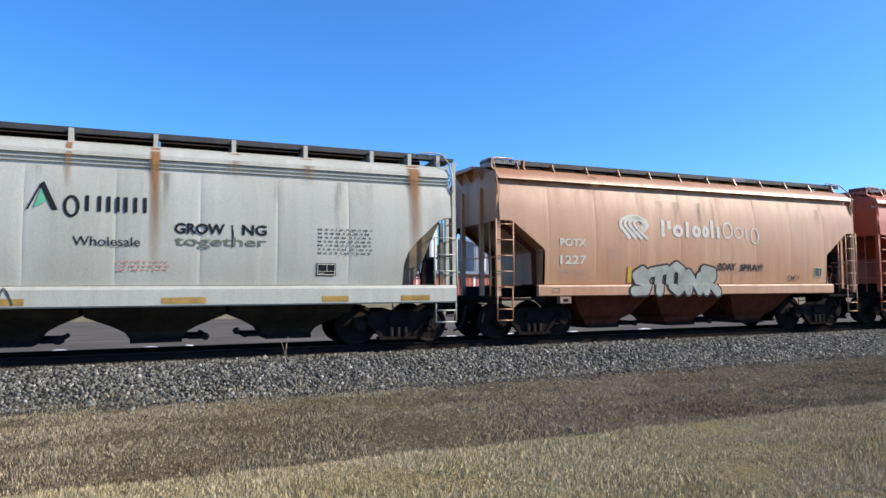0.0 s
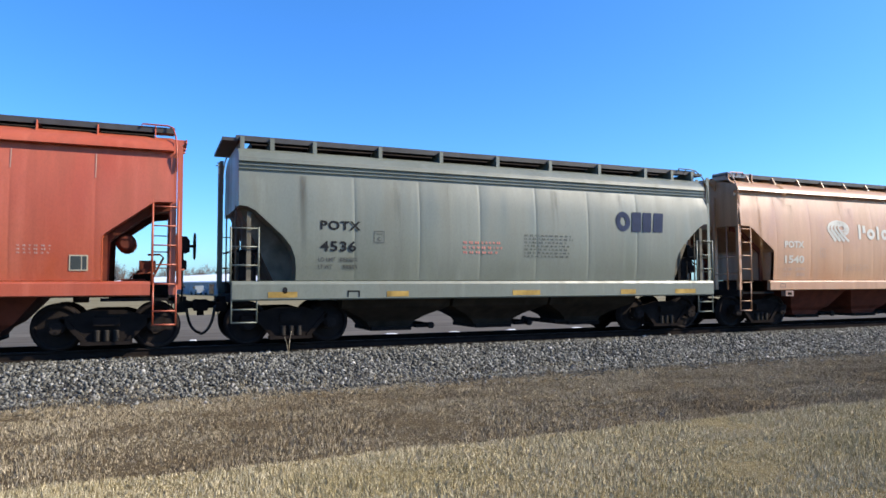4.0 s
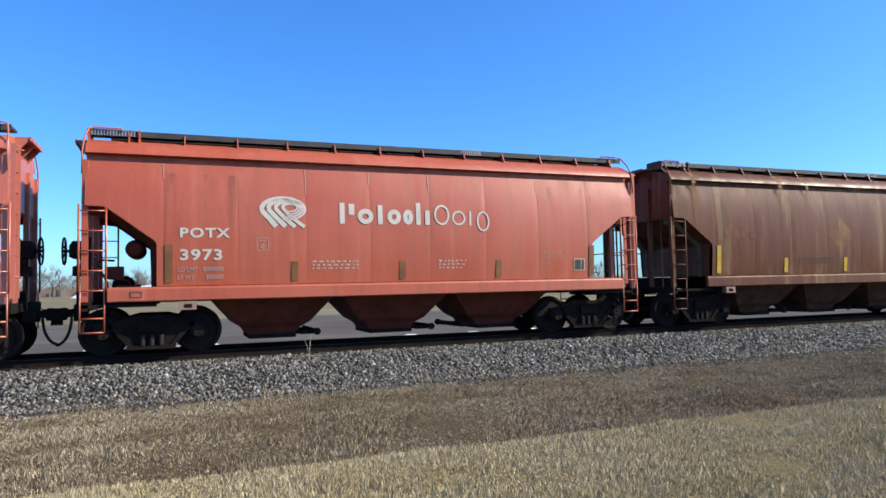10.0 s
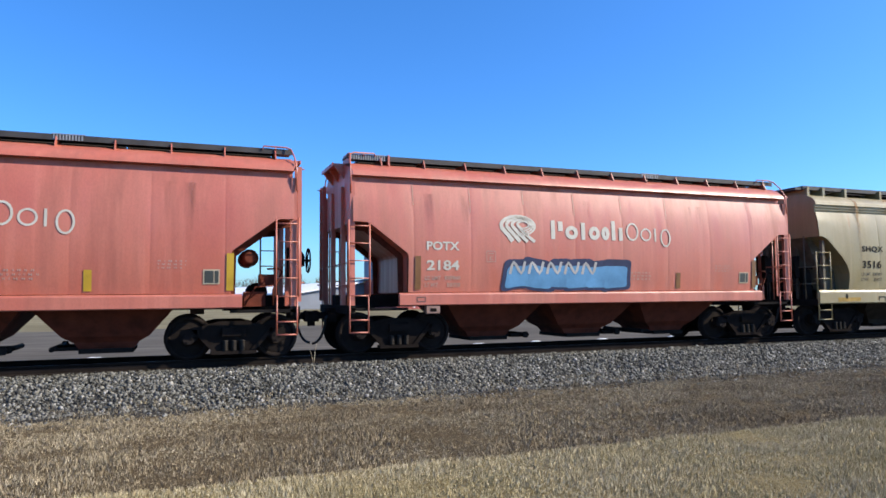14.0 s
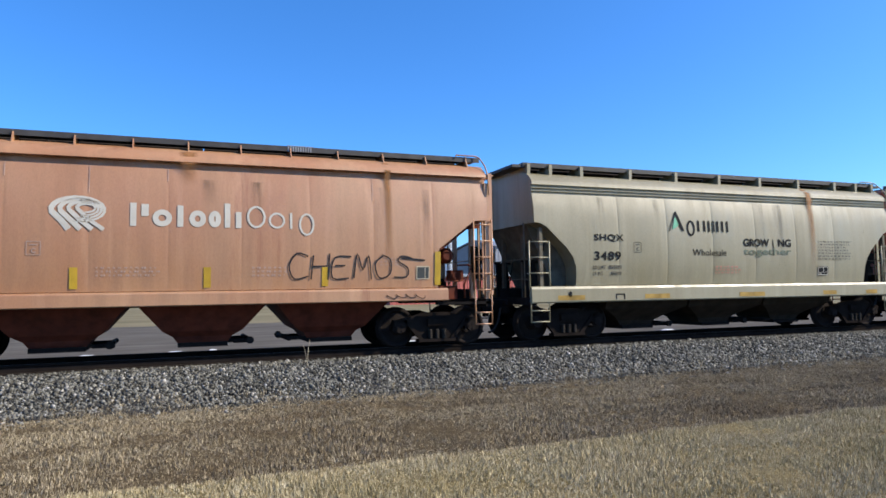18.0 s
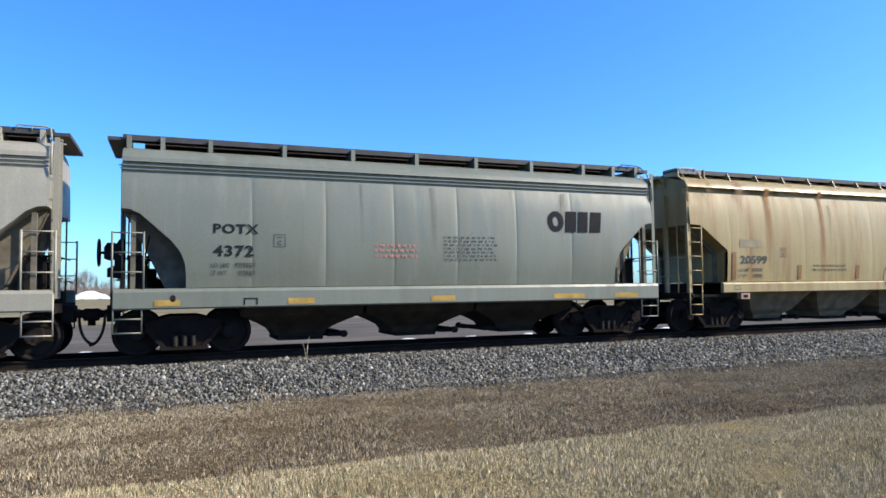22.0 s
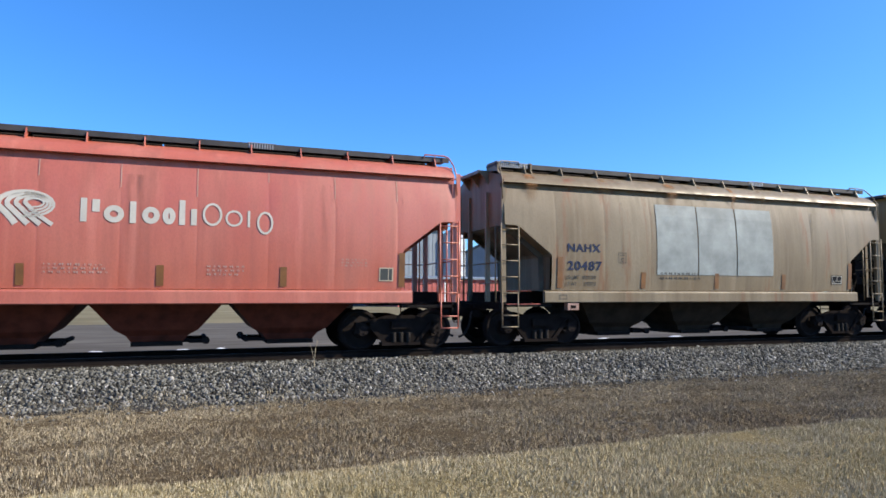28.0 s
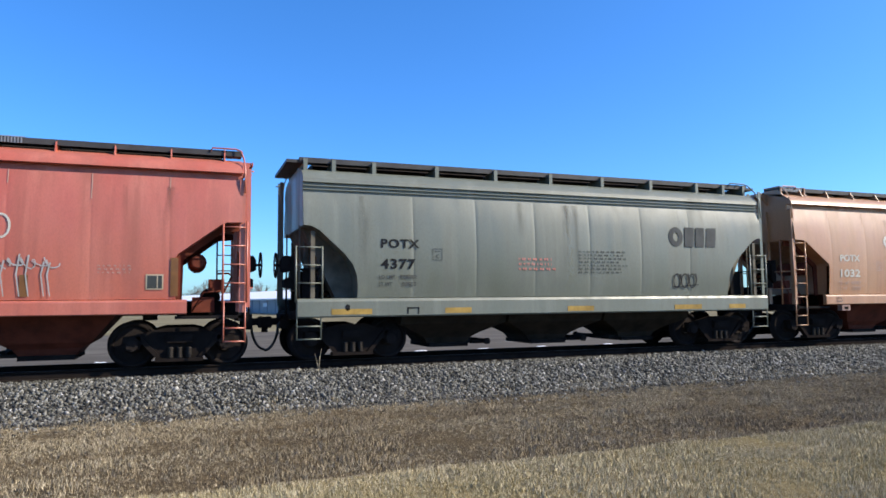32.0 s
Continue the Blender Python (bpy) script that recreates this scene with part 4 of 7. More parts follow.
        decal("placard_field", kind, [quad(10.875, 11.05, 1.595, 1.845), quad(11.07, 11.145, 1.595, 1.845)], M_PLACARD, ob, 0.010)
    elif livery == "green":
        ink2, leaf = wordmark_green(4.62, 3.06) if kind == "cream" else wordmark_green(4.08)
        wx, wz, gx, gz, k2 = (5.33, 2.45, 7.70, 2.40, 1.16) if kind == "cream" else (4.83, 2.14, 6.62, 2.12, 1.0)
        decal("wordmark", kind, ink2, M_GREY if ink is M_GREY else M_BLACK, ob)
        decal("leaf_mark", kind, leaf, M_GREEN, ob)
        decal("slogan", kind, [fitted(text_pieces("Wholesale"), wx, wx + 1.17, wz, wz + 0.18)], ink if kind == "cream" else M_BLACK, ob)
        decal("slogan", kind, [fitted(text_pieces("GROW", 0.03), gx, gx + 0.96 * k2, gz + 0.29 * k2, gz + 0.51 * k2), fitted(text_pieces("NG", 0.03), gx + 1.30 * k2, gx + 1.80 * k2, gz + 0.29 * k2, gz + 0.51 * k2), stroke([(gx + 1.12 * k2, gz + 0.04), (gx + 1.12 * k2, gz + 0.30 * k2), (gx + 1.10 * k2, gz + 0.50 * k2)], 0.05, 0.02)], M_BLACK, ob)
        decal("slogan", kind, [fitted(text_pieces("together", 0.012), gx, gx + 1.80 * k2, gz, gz + 0.25 * k2)], M_PALEGREEN, ob)
        if kind == "flow":
            decal("notice_stencil", kind, bars(9.5, 10.9, 2.0, 2.6, 7, seed + 5, 7), M_GREY, ob)
        decal("notice_stencil", kind, bars(5.62, 6.55, 1.62, 1.86, 3, seed + 6, 5), M_REDTEXT, ob)
        placard(kind, 9.48 if kind == "flow" else 10.68, 1.58, ob)
    elif livery == "grey":
        decal("wordmark", kind, wordmark_grey(9.5), M_GREY if seed == 46 else M_BLUEBLACK if seed == 7 else M_BLACK, ob)
        decal("notice_stencil", kind, bars(6.75, 8.2, 1.9, 2.5, 7, seed + 5, 7), M_GREY, ob)
        decal("notice_stencil", kind, bars(5.1, 6.15, 1.95, 2.3, 3, seed + 6, 5), M_REDTEXT, ob)
    elif livery == "plain":
        decal("notice_stencil", kind, bars(4.5, 6.0, 1.62, 1.86, 2, seed + 5, 7), M_GREY, ob)
        placard(kind, 10.62, 1.58, ob)
    if reflector and kind in ("round", "cream"):
        for x in (1.42, 3.9, 6.3, 8.7, 11.3):
            z1 = 2.2 if x in (1.42, 11.3) else 1.85
            decal("reflector", kind, [quad(x, x + 0.14, 1.44 if kind == "round" else 1.56, z1)], reflector, ob)
    if kind == "flow":
        for x in (0.6, 3.2, 6.4, 9.6, 11.4):
            w = 0.45 + 0.5 * rnd.random()
            decal("reflector", kind, [quad(x, x + w, 1.02, 1.14)], M_DULLYELLOW, ob)
        decal("sill_stencil", kind, [rounded(0.9, 1.0, 1.10, 1.24, 0.5), quad(2.3, 2.58, 1.13, 1.16), quad(2.3, 2.33, 1.02, 1.16), quad(2.55, 2.58, 1.02, 1.16)], M_BLACK, ob)
    if runs > 0:  # rust that runs down from the walkway posts
        for x in spots:
            if rnd.random() < runs and 0.45 < x < L - 0.45:
                z1, z0 = KINDS[kind]["roof"][-4][0] - 0.02, rnd.choice((3.75, 3.5, 3.2, 2.6)) if rnd.random() < 0.8 else 1.6
                w = rnd.uniform(0.07, 0.20)
                decal("rust_run", kind, [quad(x - w, x + w, z0, z1)], M_RUSTRUN if rnd.random() < 0.45 else M_FAINTRUN, ob, 0.010)
    if kind != "ribbed":  # soot that runs down from the eave
        for i in range(max(5, int(runs * 7))):
            x = rnd.uniform(0.8, L - 1.2)
            decal("soot_run", kind, [quad(x, x + rnd.uniform(0.10, 0.45), rnd.choice((1.55, 2.1, 2.7, 3.1)), 3.64)], M_SOOT, ob, 0.004)
    if kind == "round":
        decal("defect_card_plate", kind, [ring(s0 + 0.35, s0 + 0.65, 1.14, 1.30, 0.02, 45, 405, 4)], M_PLACARD, ob)
        for i in range(1, 9):
            x = L / 2 + (i - 4.5) * k["seam"]
            if rnd.random() < 0.25 or livery != "red":
                continue
            decal("weld_strip", kind, [quad(x - 0.008, x + 0.008, 3.84 - rnd.uniform(0.2, 0.6), 3.84)], M_WELD, ob, 0.004)
    return ob


# ---- ground ----
def ground_mat(name, a, b, c, scale, rough=0.95, stretch=(1, 1, 1)):
    m, nt, bs = material(name, rough, 0.0, 0.05)
    col = ramp(nt, noisy(nt, scale, stretch, 6, False), [(0.28, a), (0.52, b), (0.75, c)])
    big = noisy(nt, 0.35, (0.5, 1.2, 1), 4, False)
    col = mix(nt, 0.55, col, mix(nt, 1.0, col, ramp(nt, big, [(0.3, 0.55), (0.7, 1.15)]), "MULTIPLY"))
    nt.links.new(col, bs.inputs["Base Color"])
    bump(nt, bs, noisy(nt, scale * 2, stretch, 5, False), 0.8, 0.03)
    return m


M_MOWN = ground_mat("dry_lawn_soil", (0.13, 0.098, 0.045), (0.20, 0.155, 0.075), (0.29, 0.23, 0.12), 22)
M_VERGE = ground_mat("dead_verge_soil", (0.060, 0.043, 0.024), (0.10, 0.074, 0.042), (0.18, 0.14, 0.08), 26)
M_BALLAST = ground_mat("crushed_stone_bed", (0.02, 0.02, 0.02), (0.05, 0.049, 0.047), (0.13, 0.127, 0.12), 30)
M_LOT = ground_mat("gravel_yard", (0.085, 0.074, 0.061), (0.112, 0.099, 0.082), (0.14, 0.125, 0.105), 1.2, 0.95, (0.3, 1, 1))
M_FIELD = ground_mat("winter_field", (0.15, 0.125, 0.07), (0.20, 0.17, 0.10), (0.25, 0.22, 0.14), 0.2, 0.95, (0.4, 1, 1))

PROFILE = [(-2500, -0.3, 0), (-300, -0.3, 0), (-30, -0.3, 0), (0, -0.3, 0), (3, -0.33, 0), (4.5, -0.37, 0), (6.0, -0.41, 0), (6.72, -0.43, 1), (6.84, -0.55, 1), (8.4, -0.58, 1), (10, -0.61, 1),
           (11.6, -0.66, 1), (12.6, -0.70, 2), (13.2, -0.66, 2), (13.7, -0.47, 2), (14.2, -0.30, 2), (14.6, -0.21, 2), (15.2, -0.19, 2), (17.0, -0.19, 2), (17.5, -0.22, 2), (18.3, -0.50, 2),
           (19.2, -0.68, 3), (24, -0.7, 3), (34, -0.7, 3), (48, -0.7, 4), (90, -0.7, 4), (200, -0.7, 4), (600, -0.7, 4), (3500, -0.7, 4)]
xs = [-3000, -900, -300, -100, -40] + [-14 + 0.5 * i for i in range(129)] + [70, 100, 180, 350, 700, 1500, 3500]
verts, faces, slots = [], [], []
for x in xs:
    for y, z, _ in PROFILE:
        wob = 0.0
        if 6 < y < 14 and -20 < x < 60:
            wob = 0.10 * noise.noise(Vector((x * 0.8, y * 3, 0))) + 0.05 * noise.noise(Vector((x * 3.1, y, 5)))
        verts.append((x, y + wob * (1.6 if 12 < y < 13.4 else 0.5), z + (0.02 * noise.noise(Vector((x * 0.7, y * 0.7, 2))) if -30 < y < 13.4 else 0)))
n = len(PROFILE)
for i in range(len(xs) - 1):
    for j in range(n - 1):
        faces.append((i * n + j, i * n + n + j, i * n + n + j + 1, i * n + j + 1))
        slots.append(PROFILE[j][2])
me = bpy.data.meshes.new("ground")
me.from_pydata(verts, [], faces)
for m in (M_MOWN, M_VERGE, M_BALLAST, M_LOT, M_FIELD):
    me.materials.append(m)
me.polygons.foreach_set("material_index", slots)
tagged(new("ground", me), "dry grass verge, stone ballast, gravel yard and winter field", "ground", kind="structure")

# ---- track ----
track = thing("railway_track", pose(0, CENTRE_Y, 0), "single railway track of steel rails on timber ties in stone ballast", "railway track", kind="structure")


def build_rail(bm):
    prof = [(-0.075, -0.18), (0.075, -0.18), (0.075, -0.165), (0.012, -0.145), (0.010, -0.05), (0.036, -0.035), (0.036, -0.006), (0.026, 0.0), (-0.026, 0.0), (-0.036, -0.006), (-0.036, -0.035), (-0.010, -0.05), (-0.012, -0.145), (-0.075, -0.165)]
    rows = [[bm.verts.new((x, y, z)) for y, z in prof] for x in (-800, -100, -10, 0, 30, 60, 200, 900)]
    for a, b in zip(rows, rows[1:]):
        for i in range(len(prof)):
            bm.faces.new((a[i], a[(i + 1) % len(prof)], b[(i + 1) % len(prof)], b[i]))


rail_mesh = shape("rail", build_rail)
for y in (-0.753, 0.753):
    r = put("rail", rail_mesh, M_RAIL, track, pose(0, y, 0))
    put("rail_head", shape("rail_head", lambda bm: box(bm, -800, 900, -0.022, 0.022, -0.002, 0.0015)), M_RAILTOP, r)


# ---- the train ----
RED = lambda n: paint("signal_red_paint", (0.37, 0.066, 0.024), (0.42, 0.10, 0.046), 0.0, 0.42)
PINK = lambda n: paint("chalky_red_paint", (0.42, 0.096, 0.054), (0.48, 0.148, 0.092), 0.0, 0.45, gloss=0.9)
TAN = lambda n, r=0.1: paint("sun_bleached_red_paint", (0.36, 0.165, 0.073), (0.41, 0.222, 0.110), r, 0.4, gloss=0.9)
ORANGE = lambda n: paint("orange_paint", (0.48, 0.165, 0.07), (0.53, 0.21, 0.102), 0.25, 0.3, (0.27, 0.085, 0.022))
CREAM = lambda n, r=0.15: paint("grimy_cream_paint", (0.235, 0.185, 0.084), (0.285, 0.24, 0.127), r, 0.25, (0.25, 0.10, 0.03))
WHITE = lambda n, r=0.15: paint("grimy_white_paint", (0.255, 0.235, 0.175), (0.30, 0.285, 0.225), r, 0.2, (0.28, 0.13, 0.04))
GREY = lambda n: paint("pale_green_grey_paint", (0.122, 0.132, 0.100), (0.152, 0.164, 0.129), 0.0, 0.25)
PALE = lambda n, r=0.0: paint("grimy_pale_cream_paint", (0.225, 0.196, 0.115), (0.275, 0.25, 0.165), r, 0.25, (0.25, 0.10, 0.03))
BUFF = lambda n, r=0.3: paint("dirty_buff_paint", (0.185, 0.140, 0.085), (0.24, 0.195, 0.13), r, 0.5, gloss=0.25)

WAGONS = [
    ("flow", -6.18, paint("chalky_white_paint", (0.37, 0.367, 0.31), (0.43, 0.428, 0.375), 0.0, 0.2), "grimy white three-bay hopper wagon with rust streaks", "SHQX", "3901", M_BLACK, "f", "green", {}),
    ("round", 7.78, TAN(1), "sun-bleached orange hopper wagon with painted tags", "POTX", "1227", M_WHITE, "r", "red", dict(spaced=False)),
    ("round", 21.75, RED(2), "bright red three-bay hopper wagon, clean paint", "POTX", "3107", M_WHITE, "r", "red", dict(sill_from=0.40)),
    ("ribbed", 35.72, ORANGE(3), "orange ribbed hopper wagon with flaking lettering", "", "", M_CREAM, "f", [("G", 0), ("A", 1), ("C", 2), ("X", 2.5)], dict(under=plain("grimy_orange_underside", (0.125, 0.046, 0.024), 0.8, 0, 0.4, gloss=0.25))),
    ("flow", 53.61, CREAM(4), "cream hopper wagon with large bubble graffiti", "SHQX", "3925", M_GREY, "r", "green", {}),
    ("round", 67.53, RED(5), "bright red hopper wagon with an aqua graffiti piece", "POTX", "3209", M_WHITE, "r", "red", dict(sill_from=0.40)),
    ("flow", 81.45, GREY(6), "pale grey-green hopper wagon with a faded mark", "POTX", "4536", M_BLACK, "r", "grey", {}),
    ("round", 95.35, TAN(7), "sun-bleached orange hopper wagon, dusty", "POTX", "1540", M_WHITE, "r", "red", dict(spaced=False)),
    ("round", 109.31, RED(8), "deep red three-bay hopper wagon, clean paint", "POTX", "3169", M_WHITE, "f", "red", dict(sill_from=0.40)),
    ("round", 123.26, paint("dusty_salmon_paint", (0.41, 0.205, 0.115), (0.475, 0.272, 0.165), 0.0, 0.4, gloss=0.9), "chalky salmon hopper wagon, sun-bleached", "POTX", "1679", M_WHITE, "f", "red", dict(spaced=False, reflector=M_OCHRE)),
    ("flow", 137.22, CREAM(10, 0.3), "cream hopper wagon with black scrawled outline letters", "SHQX", "", M_BLACK, "f", "green", {}),
    ("ribbed", 151.19, paint("rusted_cream_paint", (0.31, 0.25, 0.14), (0.40, 0.35, 0.235), 0.66, 0.5, (0.085, 0.025, 0.013), blotch=True, gloss=0.15), "cream ribbed hopper wagon, heavily rusted", "", "", M_DIMWHITE, "f", [("E", 0), ("G", 0.5), ("N", 1), ("X", 1.5)], dict(rib_coat=CREAM(99, 0.35), board=M_GALV)),
    ("cream", 169.04, PALE(12, 0.05), "cream hopper wagon with faded green mark", "CBFX", "345004", M_GREY, "r", "green", dict(reflector=M_OCHRE)),
    ("round", 183.13, PINK(13), "chalky red hopper wagon with white scribble", "POTX", "2148", M_WHITE, "r", "red", dict(spaced=False, reflector=M_OCHRE)),
    ("round", 197.12, RED(14), "bright red hopper wagon, grimy reflectors", "POTX", "3973", M_WHITE, "f", "red", dict(sill_from=0.40, reflector=M_OCHRE)),
    ("round", 211.12, paint("rusty_brown_paint", (0.098, 0.031, 0.014), (0.135, 0.058, 0.028), 0.5, 0.5, (0.22, 0.14, 0.065), gloss=0.2), "brown rusted hopper wagon with ghost lettering", "", "", M_OCHRE, "r", "plain", dict(reflector=M_YELLOW, under=M_BROWNGRIMESHADE)),
    ("cream", 225.20, PALE(16, 0.2), "cream hopper wagon streaked with rust", "CBFX", "345091", M_GREY, "f", "green", dict(reflector=M_OCHRE)),
    ("round", 239.28, RED(17), "red hopper wagon with yellowed emblem", "POTX", "2642", M_WHITE, "r", "red", dict(spaced=False)),
    ("round", 253.26, PINK(18), "chalky red hopper wagon with a black graffiti piece", "POTX", "2227", M_WHITE, "r", "red", dict(marks_x=1.48, spaced=False, reflector=M_OCHRE)),
    ("round", 267.23, PINK(19), "chalky red hopper wagon with yellow reflectors", "POTX", "2365", M_WHITE, "r", "red", dict(spaced=False, reflector=M_YELLOW)),
    ("round", 281.17, PINK(20), "chalky red hopper wagon with a blue graffiti piece", "POTX", "2184", M_WHITE, "r", "red", dict(spaced=False, reflector=M_OCHRE)),
    ("flow", 295.09, CREAM(21, 0.2), "cream hopper wagon with teal graffiti letters", "SHQX", "3516", M_BLACK, "f", "green", {}),
    ("round", 309.03, TAN(22, 0.3), "sun-bleached orange hopper wagon with rust runs", "POTX", "1286", M_WHITE, "f", "red", dict(spaced=False, reflector=M_OCHRE)),
    ("round", 322.96, TAN(23), "sun-bleached orange hopper wagon with a black scrawl", "POTX", "1172", M_WHITE, "f", "red", dict(spaced=False, reflector=M_OCHRE)),
    ("round", 336.87, RED(24), "red hopper wagon with rust spots on the sill", "POTX", "2735", M_WHITE, "f", "red", dict(spaced=False, reflector=M_OCHRE)),
    ("round", 350.78, TAN(25, 0.15), "chalky salmon hopper wagon with a black tag", "POTX", "1495", M_WHITE, "r", "red", dict(spaced=False, reflector=M_YELLOW)),
    ("flow", 364.69, PALE(26), "cream hopper wagon, little rust", "SHQX", "3489", M_BLACK, "r", "green", {}),
    ("round", 378.64, PINK(27), "chalky red hopper wagon with grimy reflectors", "POTX", "2336", M_WHITE, "f", "red", dict(spaced=False, reflector=M_OCHRE)),
    ("flow", 392.57, PALE(28, 0.05), "cream hopper wagon with blue scrawls on its sill", "SHQX", "3653", M_BLACK, "f", "green", {}),
    ("flow", 406.50, CREAM(29, 0.15), "cream hopper wagon with a green and purple graffiti piece", "SHQX", "3377", M_BLACK, "f", "green", {}),
    ("flow", 420.41, WHITE(30, 0.1), "grimy white hopper wagon, little rust", "SHQX", "3424", M_BLACK, "f", "green", {}),
    ("flow", 434.33, GREY(31), "pale grey-green hopper wagon with a dark mark", "POTX", "4372", M_BLACK, "f", "grey", {}),
    ("round", 448.27, paint("rust_stained_cream_paint", (0.265, 0.20, 0.082), (0.305, 0.245, 0.118), 0.60, 0.45, (0.22, 0.118, 0.042), gloss=0.4), "rust-stained cream hopper wagon with a looping scrawl", "", "20599", M_GREY, "r", "plain", dict(spaced=False, reflector=M_OCHRE, under=M_TANGRIMESHADE)),
    ("round", 462.22, PINK(33), "chalky red hopper wagon, faded", "POTX", "2283", M_WHITE, "f", "red", dict(spaced=False, reflector=M_OCHRE)),
    ("round", 476.14, PINK(34), "chalky red hopper wagon, patched paint", "POTX", "2119", M_WHITE, "r", "red", dict(spaced=False, reflector=M_OCHRE)),
    ("round", 490.09, paint("pale_grey_paint", (0.205, 0.208, 0.172), (0.25, 0.252, 0.212), 0.0, 0.25, gloss=0.8), "pale grey hopper wagon, lightly soiled", "NAHX", "200732", M_BLACK, "f", "plain", dict(spaced=False, reflector=M_OCHRE)),
    ("round", 504.11, PINK(36), "chalky red hopper wagon", "POTX", "2251", M_WHITE, "f", "red", dict(spaced=False, reflector=M_OCHRE)),
    ("round", 518.09, PINK(37), "chalky red hopper wagon with a pale scribbled tag", "POTX", "2407", M_WHITE, "f", "red", dict(spaced=False, reflector=M_OCHRE)),
    ("round", 532.01, RED(38), "bright red hopper wagon, clean paint", "POTX", "3933", M_WHITE, "f", "red", dict(sill_from=0.40, reflector=M_OCHRE)),
    ("round", 545.97, PINK(39), "chalky red hopper wagon with grimy reflectors", "POTX", "2044", M_WHITE, "f", "red", dict(spaced=False, reflector=M_OCHRE)),
    ("round", 559.91, BUFF(40), "dirty buff hopper wagon with a pale repainted panel", "NAHX", "20487", M_BLUEBLACK, "r", "plain", dict(reflector=M_OCHRE)),
    ("flow", 573.83, CREAM(41, 0.3), "cream hopper wagon streaked with rust", "SHQX", "3468", M_BLACK, "f", "green", {}),
    ("flow", 587.74, CREAM(42, 0.35), "cream hopper wagon with white and yellow bubble graffiti", "SHQX", "3752", M_BLACK, "f", "green", {}),
    ("ribbed", 601.68, paint("rust_spotted_grey_paint", (0.25, 0.238, 0.188), (0.30, 0.288, 0.235), 0.50, 0.45, (0.17, 0.072, 0.025), gloss=0.4), "grey ribbed hopper wagon with rust spots", "", "", M_PLACARD, "f", [("IT", 0), ("FX", 1)], dict(board=M_GRATE, rib_coat=PALE(98, 0.4), under=plain("rusty_grey_underside", (0.085, 0.070, 0.052), 0.8, 0, 0.4, gloss=0.15))),
    ("round", 619.27, PINK(44), "chalky red hopper wagon with a white scrawl", "POTX", "2195", M_WHITE, "r", "red", dict(spaced=False, reflector=M_OCHRE)),
    ("flow", 633.18, GREY(45), "pale grey-green hopper wagon with a faded mark", "POTX", "4377", M_BLACK, "f", "grey", {}),
    ("round", 647.12, TAN(46), "sun-bleached orange hopper wagon", "POTX", "1032", M_WHITE, "f", "red", dict(spaced=False))]

RUNS = {0: 0.75, 1: 0.1, 4: 0.6, 7: 0.3, 10: 0.8, 15: 0.5, 16: 0.5, 21: 0.6, 22: 1.0, 25: 0.3, 26: 0.15, 28: 0.4, 29: 0.8, 30: 0.35, 32: 0.8, 40: 0.6, 41: 1.0, 42: 1.0, 24: 0.15}
TRAIN = []
for i, (kind, front, coat, label, mark, number, ink, brake, livery, more) in enumerate(WAGONS):
    TRAIN.append(wagon(kind, front, coat, label, mark, number, ink, brake, livery, seed=i + 1, runs=RUNS.get(i, 0.0), **more))
for o in (*BOGIE.children_recursive, BOGIE):
    bpy.data.objects.remove(o)


# ---- grass, ballast stones and weeds ----
def island_mat(name, stops, rough=0.8, patch=None, patch_scale=0.8):
    """One colour to each loose piece, drifting in patches."""
    m, nt, b = material(name, rough)
    geo = nt.nodes.new("ShaderNodeNewGeometry")
    col = ramp(nt, geo.outputs["Random Per Island"], stops)
    if patch:
        col = mix(nt, ramp(nt, noisy(nt, patch_scale, (0.6, 1.2, 1), 4, False), [(0.42, 0.0), (0.66, 0.75)]), col, mix(nt, 1.0, col, patch, "MULTIPLY"))
    nt.links.new(col, b.inputs["Base Color"])
    b.inputs["Specular IOR Level"].default_value = 0.1
    return m


def height_at(y):
    ys, zs = [p[0] for p in PROFILE], [p[1] for p in PROFILE]
    return np.interp(y, ys, zs)


